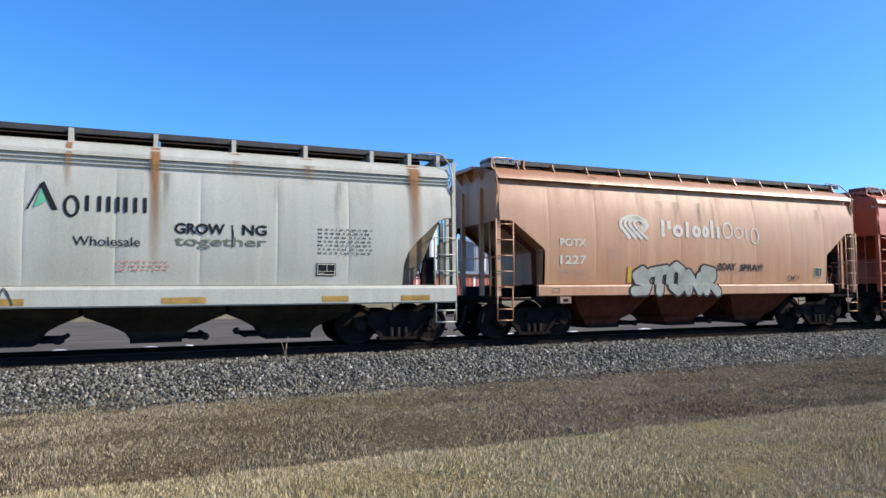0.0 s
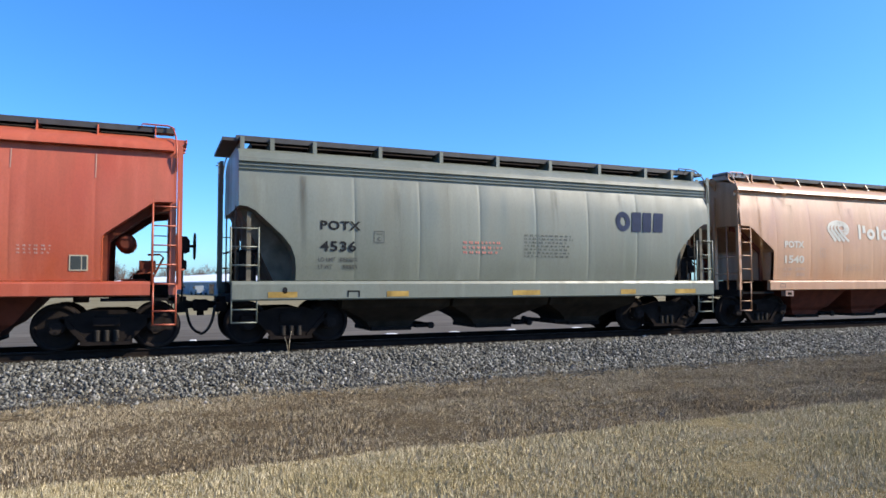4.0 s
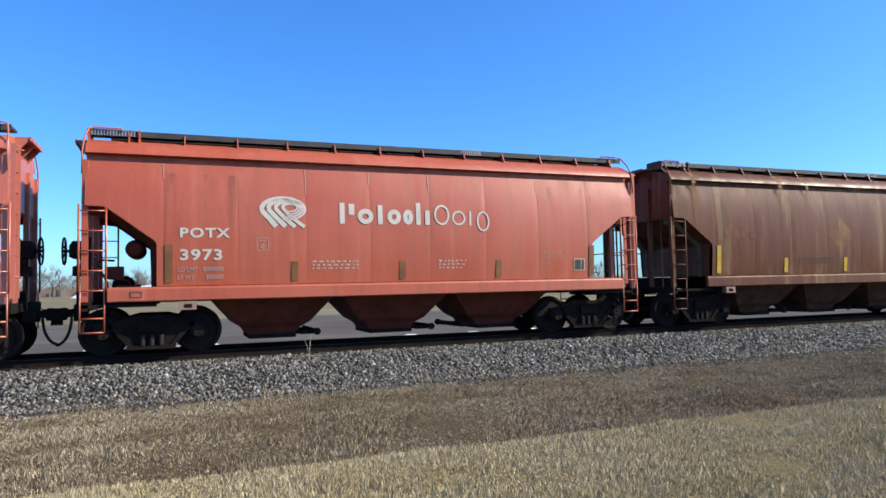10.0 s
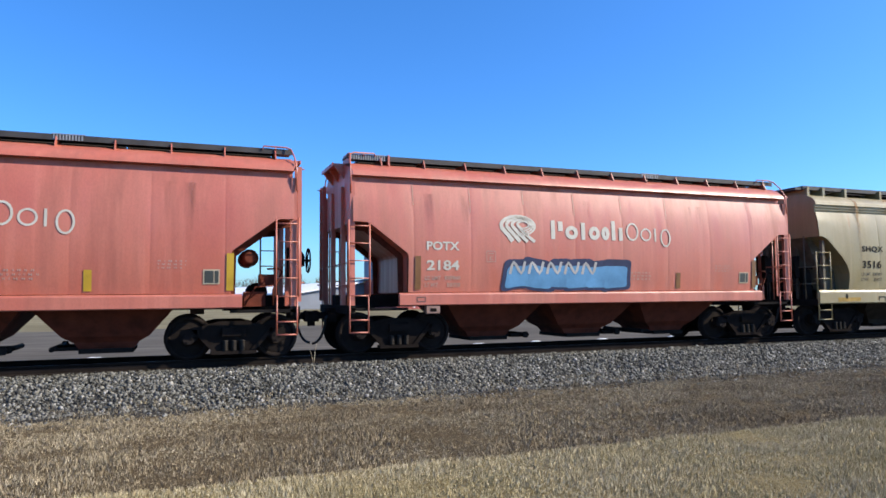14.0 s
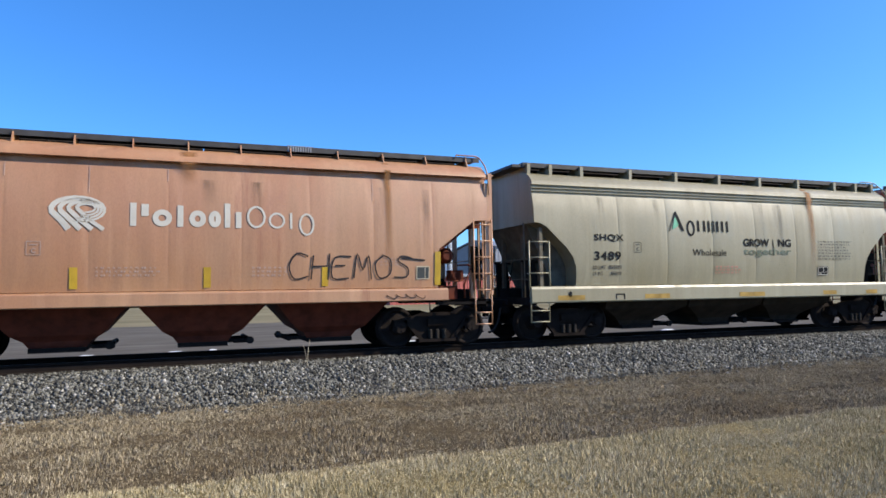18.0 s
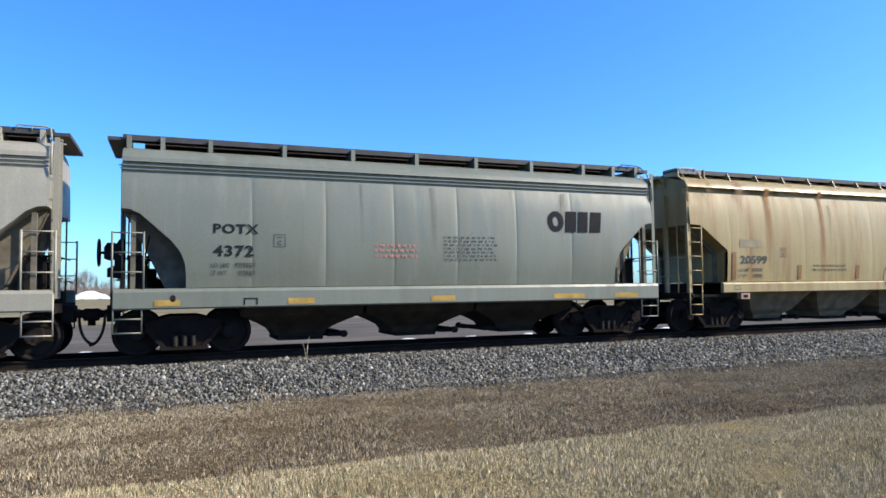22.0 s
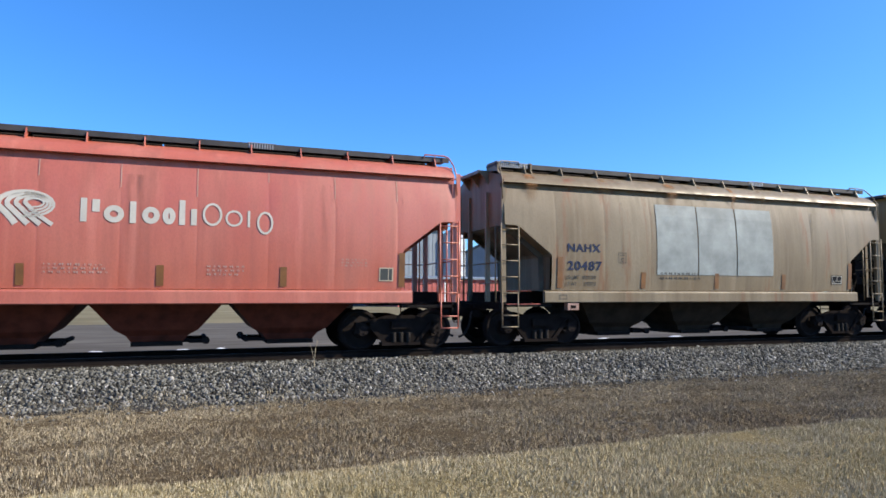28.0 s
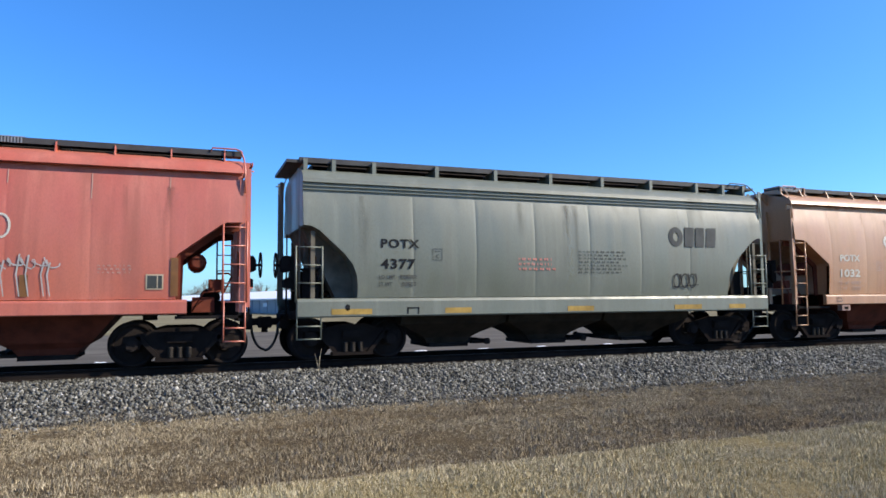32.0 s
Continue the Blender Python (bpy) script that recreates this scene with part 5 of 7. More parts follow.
def blades(name, label, y0, y1, x_of, per_m2, tall, wide, mat, seed, lean=0.6):
    """Loose grass blades over a strip of the verge."""
    rs = np.random.RandomState(seed)
    area_n = int((y1 - y0) * (x_of(y1)[1] - x_of(y1)[0]) * per_m2)
    y = y0 + (y1 - y0) * rs.rand(area_n)
    lo, hi = x_of(y)
    x = x_of(y1)[0] + (x_of(y1)[1] - x_of(y1)[0]) * rs.rand(area_n)
    # tufts: draw the blades towards loose centres
    tufts = max(1, area_n // 14)
    pick = rs.randint(0, tufts, area_n)
    tx, ty = x[pick], y[pick]
    near = rs.rand(area_n) < 0.6
    x = np.where(near, tx + rs.randn(area_n) * 0.022, x)
    y = np.where(near, ty + rs.randn(area_n) * 0.022, y)
    lo, hi = x_of(y)
    keep = (x > lo) & (x < hi) & (y > y0 - 0.02) & (y < y1 + 0.03)
    x, y = x[keep], y[keep]
    n = len(x)
    z = height_at(y) - 0.005
    clump = 0.75 + 0.35 * np.sin(x * 3.1 + 1.3 * np.sin(y * 2.3)) * np.sin(y * 2.7 + x)
    h = tall * (0.45 + 0.75 * rs.rand(n)) * clump
    w = wide * (0.6 + 0.8 * rs.rand(n))
    a, b = rs.rand(n) * math.tau, rs.rand(n) * math.tau
    off = lean * h * rs.rand(n)
    v = np.empty((n, 3, 3))
    v[:, 0] = np.stack([x - np.cos(a) * w / 2, y - np.sin(a) * w / 2, z], 1)
    v[:, 1] = np.stack([x + np.cos(a) * w / 2, y + np.sin(a) * w / 2, z], 1)
    v[:, 2] = np.stack([x + np.cos(b) * off, y + np.sin(b) * off, z + h], 1)
    me = bpy.data.meshes.new(name)
    me.vertices.add(3 * n), me.loops.add(3 * n), me.polygons.add(n)
    me.vertices.foreach_set("co", v.ravel())
    me.loops.foreach_set("vertex_index", np.arange(3 * n))
    me.polygons.foreach_set("loop_start", np.arange(n) * 3)
    me.polygons.foreach_set("loop_total", np.full(n, 3))
    me.update()
    me.materials.append(mat)
    return tagged(new(name, me), label, "grass", kind="stuff")


M_BLADE_LAWN = island_mat("straw_green_blades", [(0.0, (0.17, 0.135, 0.06)), (0.35, (0.38, 0.318, 0.188)), (0.7, (0.53, 0.45, 0.285)), (1.0, (0.68, 0.60, 0.43))], 0.8, (0.88, 0.86, 0.74))
M_BLADE_VERGE = island_mat("dead_brown_blades", [(0.0, (0.10, 0.075, 0.043)), (0.4, (0.24, 0.197, 0.128)), (0.8, (0.41, 0.347, 0.238)), (1.0, (0.60, 0.51, 0.35))], 0.85, (0.52, 0.46, 0.42), 0.8)
wedge = lambda y: (-0.26 * y - 0.4, 1.42 * y + 1.0)
blades("lawn_grass", "dry straw-coloured lawn grass with green blades", 2.4, 6.78, wedge, 5600, 0.062, 0.0080, M_BLADE_LAWN, 1)
# bare soil left behind the lawn edge stands in for its shadow line
blades("verge_grass", "short dead brown grass beside the ballast", 6.96, 12.75, wedge, 2300, 0.060, 0.0095, M_BLADE_VERGE, 2)
blades("toe_grass", "thin dead grass creeping into the ballast edge", 12.6, 13.5, wedge, 420, 0.11, 0.010, M_BLADE_VERGE, 3)


def stones(name, label, x0, x1, y0, y1, per_m2, size, mat, seed, lift=0.0):
    """Crushed stones strewn over the bed, each a small jagged block."""
    rs = np.random.RandomState(seed)
    n = int((x1 - x0) * (y1 - y0) * per_m2)
    x, y = x0 + (x1 - x0) * rs.rand(n), y0 + (y1 - y0) * rs.rand(n)
    z = height_at(y) + lift + 0.012 * rs.rand(n)
    base = np.array([(a, b, c) for a in (-1, 1) for b in (-1, 1) for c in (-1, 1)], float)
    tris = np.array([(0, 1, 3), (0, 3, 2), (4, 6, 7), (4, 7, 5), (0, 4, 5), (0, 5, 1), (2, 3, 7), (2, 7, 6), (0, 2, 6), (0, 6, 4), (1, 5, 7), (1, 7, 3)])
    q = rs.randn(n, 4)
    q /= np.linalg.norm(q, axis=1)[:, None]
    w, i, j, k = q.T
    rot = np.stack([np.stack([1 - 2 * (j * j + k * k), 2 * (i * j - k * w), 2 * (i * k + j * w)], 1),
                    np.stack([2 * (i * j + k * w), 1 - 2 * (i * i + k * k), 2 * (j * k - i * w)], 1),
                    np.stack([2 * (i * k - j * w), 2 * (j * k + i * w), 1 - 2 * (i * i + j * j)], 1)], 1)
    pts = base[None] * (0.55 + 0.6 * rs.rand(n, 8, 1)) * (size / 2 * (0.55 + 0.7 * rs.rand(n, 1, 1))) * (0.6 + 0.6 * rs.rand(n, 1, 3))
    v = np.einsum("nab,npb->npa", rot, pts) + np.stack([x, y, z], 1)[:, None]
    f = (tris[None] + 8 * np.arange(n)[:, None, None]).reshape(-1)
    me = bpy.data.meshes.new(name)
    m = len(f) // 3
    me.vertices.add(8 * n), me.loops.add(3 * m), me.polygons.add(m)
    me.vertices.foreach_set("co", v.ravel())
    me.loops.foreach_set("vertex_index", f)
    me.polygons.foreach_set("loop_start", np.arange(m) * 3)
    me.polygons.foreach_set("loop_total", np.full(m, 3))
    me.update()
    me.materials.append(mat)
    return tagged(new(name, me), label, "gravel", kind="stuff")


M_STONE = island_mat("crushed_granite", [(0.0, (0.026, 0.025, 0.022)), (0.35, (0.086, 0.083, 0.072)), (0.75, (0.16, 0.156, 0.138)), (0.93, (0.21, 0.204, 0.182)), (1.0, (0.36, 0.345, 0.32))], 0.9)
stones("ballast", "grey crushed stone ballast along the track", -5, 26, 12.95, 15.15, 500, 0.055, M_STONE, 5)
stones("ballast", "grey crushed stone ballast between the rails", -5, 34, 15.4, 16.7, 150, 0.06, M_STONE, 6)
stones("ballast", "grey crushed stone ballast along the track", 26, 60, 12.95, 15.15, 120, 0.08, M_STONE, 7)
stones("ballast", "scattered ballast stones in the dead grass", -4, 22, 11.9, 13.1, 22, 0.05, M_STONE, 8)

# ties under the rails
def build_tie(bm):
    box(bm, -0.115, 0.115, -1.30, 1.30, -0.36, -0.185)


tie_mesh = shape("railway_tie", build_tie)
rnd = random.Random(4)
for i in range(170):
    put("tie", tie_mesh, M_TIE, track, pose(-12 + i * 0.5 + rnd.uniform(-0.03, 0.03), rnd.uniform(-0.03, 0.03), rnd.uniform(-0.012, 0.008), 0, 0, rnd.uniform(-1, 1)))

# tie plates and spikes at the near rail show as small dark lumps
def build_plate(bm):
    box(bm, -0.09, 0.09, -0.16, 0.16, -0.187, -0.172)
    for sx in (-0.05, 0.05):
        box(bm, sx - 0.012, sx + 0.012, -0.10, -0.075, -0.172, -0.150)


plate_mesh = shape("tie_plate", build_plate)
for i in range(100):
    put("tie_plate", plate_mesh, M_RAIL, track, pose(-6 + i * 0.5, -0.753, 0))


def weed(x, y, z, tall, n, seed, label, mat=None):
    """A dry weed: thin bent stalks from one root with small side twigs."""
    r = random.Random(seed)
    ob = thing("dry_weed", pose(x, y, z), label, "weed")
    for i in range(n):
        bm = bmesh.new()
        a, l = r.uniform(0, math.tau), tall * r.uniform(0.6, 1.0)
        pts = [Vector((math.cos(a) * l * 0.18 * u * u, math.sin(a) * l * 0.18 * u * u, l * u)) for u in (0, 0.35, 0.7, 1.0)]
        for p, q in zip(pts, pts[1:]):
            tube(bm, p, q, 0.0055, 4)
        part("stalk", bm, mat or M_WEED, ob)
    return ob


M_WEED = plain("dry_stalk", (0.30, 0.25, 0.17), 0.8)
weed(2.62, 14.35, -0.27, 0.62, 3, 1, "dry grey weed stalk standing in the ballast")
for i, (x, y, t) in enumerate([(4.1, 13.1, 0.18), (6.9, 13.0, 0.22), (-0.4, 13.2, 0.2), (9.3, 12.9, 0.25), (8.0, 13.2, 0.2), (11.8, 13.0, 0.24), (14.2, 12.9, 0.2), (1.3, 13.3, 0.16), (13.0, 13.3, 0.2)]):
    weed(x, y, float(height_at(y)) - 0.01, t, 5, 20 + i, "low dry weed tuft at the ballast edge")


# ---- the distance behind the train ----
M_BARK = plain("grey_bark", (0.115, 0.098, 0.085), 0.9)
M_TWIG = plain("bare_twigs", (0.17, 0.14, 0.12), 0.9)
M_FIR = plain("dark_conifer", (0.030, 0.042, 0.030), 0.9)
M_ROOF = plain("snowy_white_roof", (0.78, 0.79, 0.80), 0.6, 0, 0.05, 0.3)
M_SHED = plain("blue_grey_cladding", (0.19, 0.21, 0.25), 0.5, 0, 0.12, 0.4)
M_REDWALL = plain("red_cladding", (0.34, 0.075, 0.06), 0.6, 0, 0.12, 0.5)
M_SILO = plain("pale_galvanised_sheet", (0.52, 0.54, 0.57), 0.45, 0.3, 0.1, 0.4)
M_GREYSHED = plain("grey_cladding", (0.16, 0.19, 0.22), 0.6, 0, 0.12, 0.4)
M_GLASS = plain("dark_window_glass", (0.03, 0.035, 0.04), 0.1)
M_SNOW = plain("old_snow", (0.80, 0.82, 0.85), 0.6, 0, 0.06, 1.0)
M_TRIM = plain("white_trim", (0.75, 0.75, 0.74), 0.6, 0, 0.06)
BASE = -0.7


def branch(bm, p, d, l, r, depth, rnd):
    q = p + d * l
    tube(bm, p, q, r, 4 if depth > 1 else 3, r * 0.6, False)
    if depth == 0:
        return
    for i in range(3 if depth > 2 else 4):
        a = Vector((rnd.uniform(-1, 1), rnd.uniform(-1, 1), rnd.uniform(0.0, 0.9)))
        nd = (d * 0.75 + a * 0.75).normalized()
        branch(bm, p.lerp(q, rnd.uniform(0.45, 1.0)), nd, l * rnd.uniform(0.55, 0.78), r * 0.55, depth - 1, rnd)


def build_tree(i):
    """A bare broadleaf tree: trunk and limbs, and the twigs that make its crown."""
    rnd = random.Random(500 + i)

    def trunk(bm):
        tube(bm, (0, 0, -0.2), (0, 0, 1.2), 0.22, 7, 0.18)
        tube(bm, (0, 0, 1.2), (0.1, 0, 4.0), 0.18, 7, 0.10)

    def crown(bm):
        for k in range(8):
            a = k * 2.4 + rnd.random()
            branch(bm, Vector((0.03 * k, 0, 1.3 + 0.36 * k)), Vector((math.cos(a), math.sin(a), 1.0 + 0.12 * k)).normalized(), 2.3, 0.085, 3, rnd)
    return shape(("trunk", i), trunk), shape(("crown", i), crown, False)


def build_fir(i):
    rnd = random.Random(700 + i)

    def crown(bm):
        for k in range(11):
            z, r = 0.7 + k * 0.5, 1.5 * (1 - k / 11.5)
            for j in range(9):
                a = j * math.tau / 9 + k * 0.7 + rnd.uniform(-0.2, 0.2)
                l = r * rnd.uniform(0.8, 1.15)
                tip = Vector((math.cos(a) * l, math.sin(a) * l, z - 0.25 * l))
                side = Vector((-math.sin(a), math.cos(a), 0)) * (0.16 + 0.14 * l)
                root = Vector((0, 0, z + 0.30))
                f = [bm.verts.new(p) for p in (root, tip * 0.6 + root * 0.4 + side, tip, tip * 0.6 + root * 0.4 - side)]
                bm.faces.new(f)
    return shape(("fir_trunk", i), lambda bm: tube(bm, (0, 0, -0.2), (0, 0, 6.0), 0.14, 6, 0.03)), shape(("fir_crown", i), crown, False)


rnd = random.Random(77)
for i in range(150):
    head = radians(rnd.uniform(-17, 36))
    dist = rnd.uniform(330, 430)
    x, y = dist * math.sin(head), dist * math.cos(head)
    s = rnd.uniform(1.0, 1.75)
    fir = rnd.random() < 0.16
    trunk, crown = build_fir(i % 3) if fir else build_tree(i % 6)
    t = thing("fir_tree" if fir else "bare_tree", pose(x, y, BASE, 0, 0, rnd.uniform(0, 360)) @ Matrix.Diagonal((s, s, s, 1)), "small dark conifer in the far tree belt" if fir else "bare leafless tree in the far tree belt", "tree", "far tree belt")
    put("trunk", trunk, M_BARK, t)
    put("crown", crown, M_FIR if fir else M_TWIG, t)


# low undergrowth of the tree belt, too fine to count
def thicket(bm):
    r = random.Random(9)
    for i in range(1500):
        head = radians(-18 + 55 * i / 1500)
        dist = r.uniform(345, 440)
        x, y, h = dist * math.sin(head), dist * math.cos(head), r.uniform(3.0, 6.5)
        for k in range(7):
            a, b = r.uniform(-1.8, 1.8), r.uniform(-1.2, 1.2)
            v = [bm.verts.new(p) for p in ((x + a - 0.5, y + b, BASE), (x + a + 0.5, y + b + 0.3, BASE), (x + a + r.uniform(-0.7, 0.7), y + b, BASE + h * r.uniform(0.6, 1.1)))]
            bm.faces.new(v)


bm = bmesh.new()
thicket(bm)
tagged(part("thicket", bm, M_TWIG, None, "", False), "grey leafless undergrowth along the field edge", "shrubs", kind="stuff")


def shed(name, label, x0, y0, x1, y1, depth, eave, rise, wall, roof, panels=0, doors=()):
    """A long shed; its front runs from (x0, y0) to (x1, y1)."""
    L = math.hypot(x1 - x0, y1 - y0)
    t = thing(name, pose(x0, y0, BASE, 0, 0, math.degrees(math.atan2(y1 - y0, x1 - x0))), label, "building")
    bm = bmesh.new()
    box(bm, 0, L, 0, depth, -0.2, eave)
    for xe in (0.0, L):
        v = [bm.verts.new(p) for p in ((xe, 0, eave), (xe, depth, eave), (xe, depth / 2, eave + rise - 0.05))]
        bm.faces.new(v)
    part("wall", bm, wall, t)
    bm = bmesh.new()
    o = 0.5
    ridge, ed = eave + rise, eave - 0.02
    pts = [(-o, ed), (depth / 2, ridge), (depth + o, ed), (depth + o, ed + 0.25), (depth / 2, ridge + 0.25), (-o, ed + 0.25)]
    a = [bm.verts.new((-o, y, z)) for y, z in pts]
    b = [bm.verts.new((L + o, y, z)) for y, z in pts]
    bm.faces.new(a), bm.faces.new(b[::-1])
    for i in range(6):
        bm.faces.new((a[i], a[(i + 1) % 6], b[(i + 1) % 6], b[i]))
    part("roof", bm, roof, t)
    if panels:
        me = shape(("cladding_rib", eave), lambda bm: box(bm, -0.05, 0.05, -0.06, 0.0, 0.0, eave - 0.05))
        for i in range(panels):
            put("cladding_rib", me, wall, t, pose(L * (i + 0.5) / panels, 0, 0))
    for k, (u, w, h, z, m) in enumerate(doors):
        bm = bmesh.new()
        box(bm, L * u, L * u + w, -0.05, 0.05, z, z + h)
        part("door" if z < 0.1 else "window", bm, m, t)
    return t


shed("storage_shed", "long low blue-grey shed with a snowy white roof", -19, 292, 16.6, 108, 26, 2.4, 2.0, M_SHED, M_ROOF, 40,
     [(0.25, 5, 2.2, 0.0, M_TRIM), (0.55, 4, 2.2, 0.0, M_GLASS), (0.7, 3, 0.7, 1.2, M_GLASS), (0.82, 3.4, 2.1, 0.0, M_GLASS), (0.9, 2.2, 0.7, 1.2, M_TRIM)])
shed("warehouse", "long red-clad warehouse with vertical ribs", 30, 97, 56, 100, 20, 4.2, 0.5, M_REDWALL, M_GREYSHED, 34, [(0.1, 0.35, 3.6, 0.2, M_TRIM), (0.3, 0.35, 3.6, 0.2, M_TRIM), (0.5, 1.6, 2.2, 0.0, M_TRIM), (0.7, 0.35, 3.6, 0.2, M_TRIM)])
shed("grain_shed", "tall grey metal-clad grain shed", 40, 126, 49, 128, 16, 14.5, 2.0, M_GREYSHED, M_GREYSHED, 10)
shed("machine_hall", "tall blue-grey metal hall", 61, 125, 70, 126, 16, 11.0, 1.5, M_SHED, M_SHED, 12, [(0.2, 1.0, 6.0, 2.0, M_TRIM)])

# pale silo
silo = thing("grain_silo", pose(51.5, 128, BASE), "pale galvanised grain silo with a conical roof", "silo")
bm = bmesh.new()
rows = []
for i in range(29):
    z = i * 0.5
    rows.append([(math.cos(a * math.tau / 28) * (2.3 + 0.03 * (i % 2)), math.sin(a * math.tau / 28) * (2.3 + 0.03 * (i % 2)), z) for a in range(29)])
grid(bm, rows)
part("wall", bm, M_SILO, silo)
bm = bmesh.new()
tube(bm, (0, 0, 14.0), (0, 0, 15.4), 2.4, 28, 0.3)
part("roof", bm, M_SILO, silo)
bm = bmesh.new()
for x in (-0.2, 0.2):
    tube(bm, (x, -2.42, 0), (x, -2.42, 14), 0.03, 4)
for i in range(40):
    tube(bm, (-0.2, -2.42, 0.3 + i * 0.34), (0.2, -2.42, 0.3 + i * 0.34), 0.02, 4)
part("ladder", bm, M_STEEL, silo)

# old snow along the far edge of the yard
for i, (x, y, w, d) in enumerate([(0.05, 24.8, 1.0, 0.45), (1.3, 25.0, 0.5, 0.3), (5.2, 24.6, 1.1, 0.4), (8.5, 25.0, 0.9, 0.35), (11.1, 24.9, 1.0, 0.4), (13.8, 25.1, 0.7, 0.35), (-2.6, 24.9, 0.8, 0.4), (17.0, 25.0, 0.9, 0.4), (21.0, 25.2, 1.0, 0.45)]):
    bm = bmesh.new()
    r = random.Random(i)
    ringv = [[bm.verts.new((w / 2 * k * math.cos(a * math.tau / 14) * r.uniform(0.8, 1.15), d / 2 * k * math.sin(a * math.tau / 14) * r.uniform(0.8, 1.15), h + r.uniform(0, 0.012))) for a in range(14)] for k, h in ((1.0, -0.02), (0.75, 0.05), (0.35, 0.09))]
    for a, b in zip(ringv, ringv[1:]):
        for j in range(14):
            bm.faces.new((a[j], a[(j + 1) % 14], b[(j + 1) % 14], b[j])).smooth = True
    bm.faces.new(ringv[-1])
    ob = part("snow_patch", bm, M_SNOW, None, "")
    ob.location = (x, y, -0.70)
    tagged(ob, "small melting patch of old snow on the gravel", "snow patch", "melting snow patches")

# ploughed snow heap by the shed
bm = bmesh.new()
r = random.Random(3)
rows = []
for i in range(13):
    u = i / 12
    rows.append([((u - 0.5) * 12, (v / 8 - 0.5) * 7, max(-0.1, 2.4 * math.sin(math.pi * u) ** 0.8 * math.sin(math.pi * v / 8) + r.uniform(-0.35, 0.35))) for v in range(9)])
grid(bm, rows)
ob = part("snow_heap", bm, M_SNOW, None, "")
ob.location = (-25, 250, BASE)
tagged(ob, "dirty white heap of ploughed snow by the shed", "snow heap")


def pickup(x, y, turn, coat, label):
    t = thing("pickup_truck", pose(x, y, BASE, 0, 0, turn), label, "vehicle", "parked vehicles by the shed")
    bm = bmesh.new()
    prism(bm, [(-2.7, 0.45), (2.6, 0.45), (2.65, 0.95), (1.2, 1.08), (0.6, 1.12), (-0.7, 1.12), (-0.72, 1.10), (-2.65, 1.08)], -0.95, 0.95)
    part("body", bm, coat, t)
    bm = bmesh.new()
    prism(bm, [(1.15, 1.10), (0.55, 1.75), (-0.65, 1.78), (-0.75, 1.10)], -0.82, 0.82)
    part("cab", bm, coat, t)
    bm = bmesh.new()
    prism(bm, [(1.0, 1.15), (0.52, 1.68), (-0.55, 1.70), (-0.6, 1.15)], -0.84, 0.84)
    part("window", bm, M_GLASS, t)
    for sx in (-1.7, 1.75):
        for sy in (-0.9, 0.9):
            bm = bmesh.new()
            tube(bm, (sx, sy - 0.12, 0.38), (sx, sy + 0.12, 0.38), 0.38, 16)
            w = part("wheel", bm, M_RUBBER, t)
    return t


pickup(-3.0, 205, 20, M_TRIM, "white pickup truck parked by the shed")
pickup(3.5, 165, 100, M_GREYSHED, "dark pickup truck parked by the shed")
pickup(3.6, 186, 30, M_TRIM, "white pickup truck parked by the shed")
pickup(8.0, 138, 100, M_GREYSHED, "dark pickup truck parked by the shed")


# ---- paint that people left on the wagons ----
def spray(name, colour, rough=0.6):
    return plain(name, colour, rough, 0, 0.22, 2.0, 0.2)


G_WHITE, G_BLACK, G_AQUA = spray("white_spray", (0.40, 0.393, 0.375)), spray("black_spray", (0.02, 0.02, 0.024)), spray("aqua_spray", (0.12, 0.235, 0.25))
G_ORANGE, G_LILAC, G_NAVY = spray("orange_spray", (0.50, 0.27, 0.025)), spray("lilac_spray", (0.20, 0.187, 0.205)), spray("navy_spray", (0.03, 0.04, 0.085))
G_YELLOW, G_TEAL = spray("olive_yellow_spray", (0.32, 0.28, 0.045)), spray("teal_spray", (0.045, 0.215, 0.13))
G_BLUE = spray("blue_spray", (0.10, 0.25, 0.42))
G_SEA, G_JADE = spray("sea_green_spray", (0.10, 0.50, 0.36)), spray("grey_jade_spray", (0.10, 0.225, 0.205))


S_MINT = stain("mint_overspray", (0.17, 0.28, 0.18), 0.30, 0.6, 0.6, 2.5, (1, 1, 1))
S_PURPLE = stain("purple_overspray", (0.14, 0.12, 0.21), 0.28, 0.5, 0.85, 2.5, (1, 1, 1))
S_OCHRE = stain("dull_ochre_wash", (0.42, 0.15, 0.035), 0.40, 0.65, 0.7, 3.0, (1, 1, 0.7))
S_GHOST = stain("ghost_ochre", (0.30, 0.16, 0.07), 0.35, 0.6, 0.6, 3.0, (1, 1, 0.7))
S_RUST = stain("spot_rust", (0.26, 0.12, 0.045), 0.42, 0.58, 0.9, 5.0, (1, 1, 0.7))
S_TEAL = stain("pale_teal_spray", (0.28, 0.40, 0.36), 0.38, 0.6, 0.7, 4.0, (1, 1, 0.8))


def blob(x0, x1, z0, z1, seed=0, grow=0.0, n=26, power=0.75):
    """A soft uneven plate."""
    r = random.Random(seed)
    ph, amp = [r.uniform(0, 6) for _ in range(3)], [r.uniform(0.02, 0.09) for _ in range(3)]
    cx, cz, rx, rz = (x0 + x1) / 2, (z0 + z1) / 2, (x1 - x0) / 2 + grow, (z1 - z0) / 2 + grow
    vs = []
    for i in range(n):
        a = math.tau * i / n
        c, s = math.cos(a), math.sin(a)
        k = 1 + sum(amp[j] * math.sin((j + 2) * a + ph[j]) for j in range(3))
        vs.append((cx + rx * k * math.copysign(abs(c) ** power, c), cz + rz * k * math.copysign(abs(s) ** power, s)))
    return vs, [tuple(range(n))]


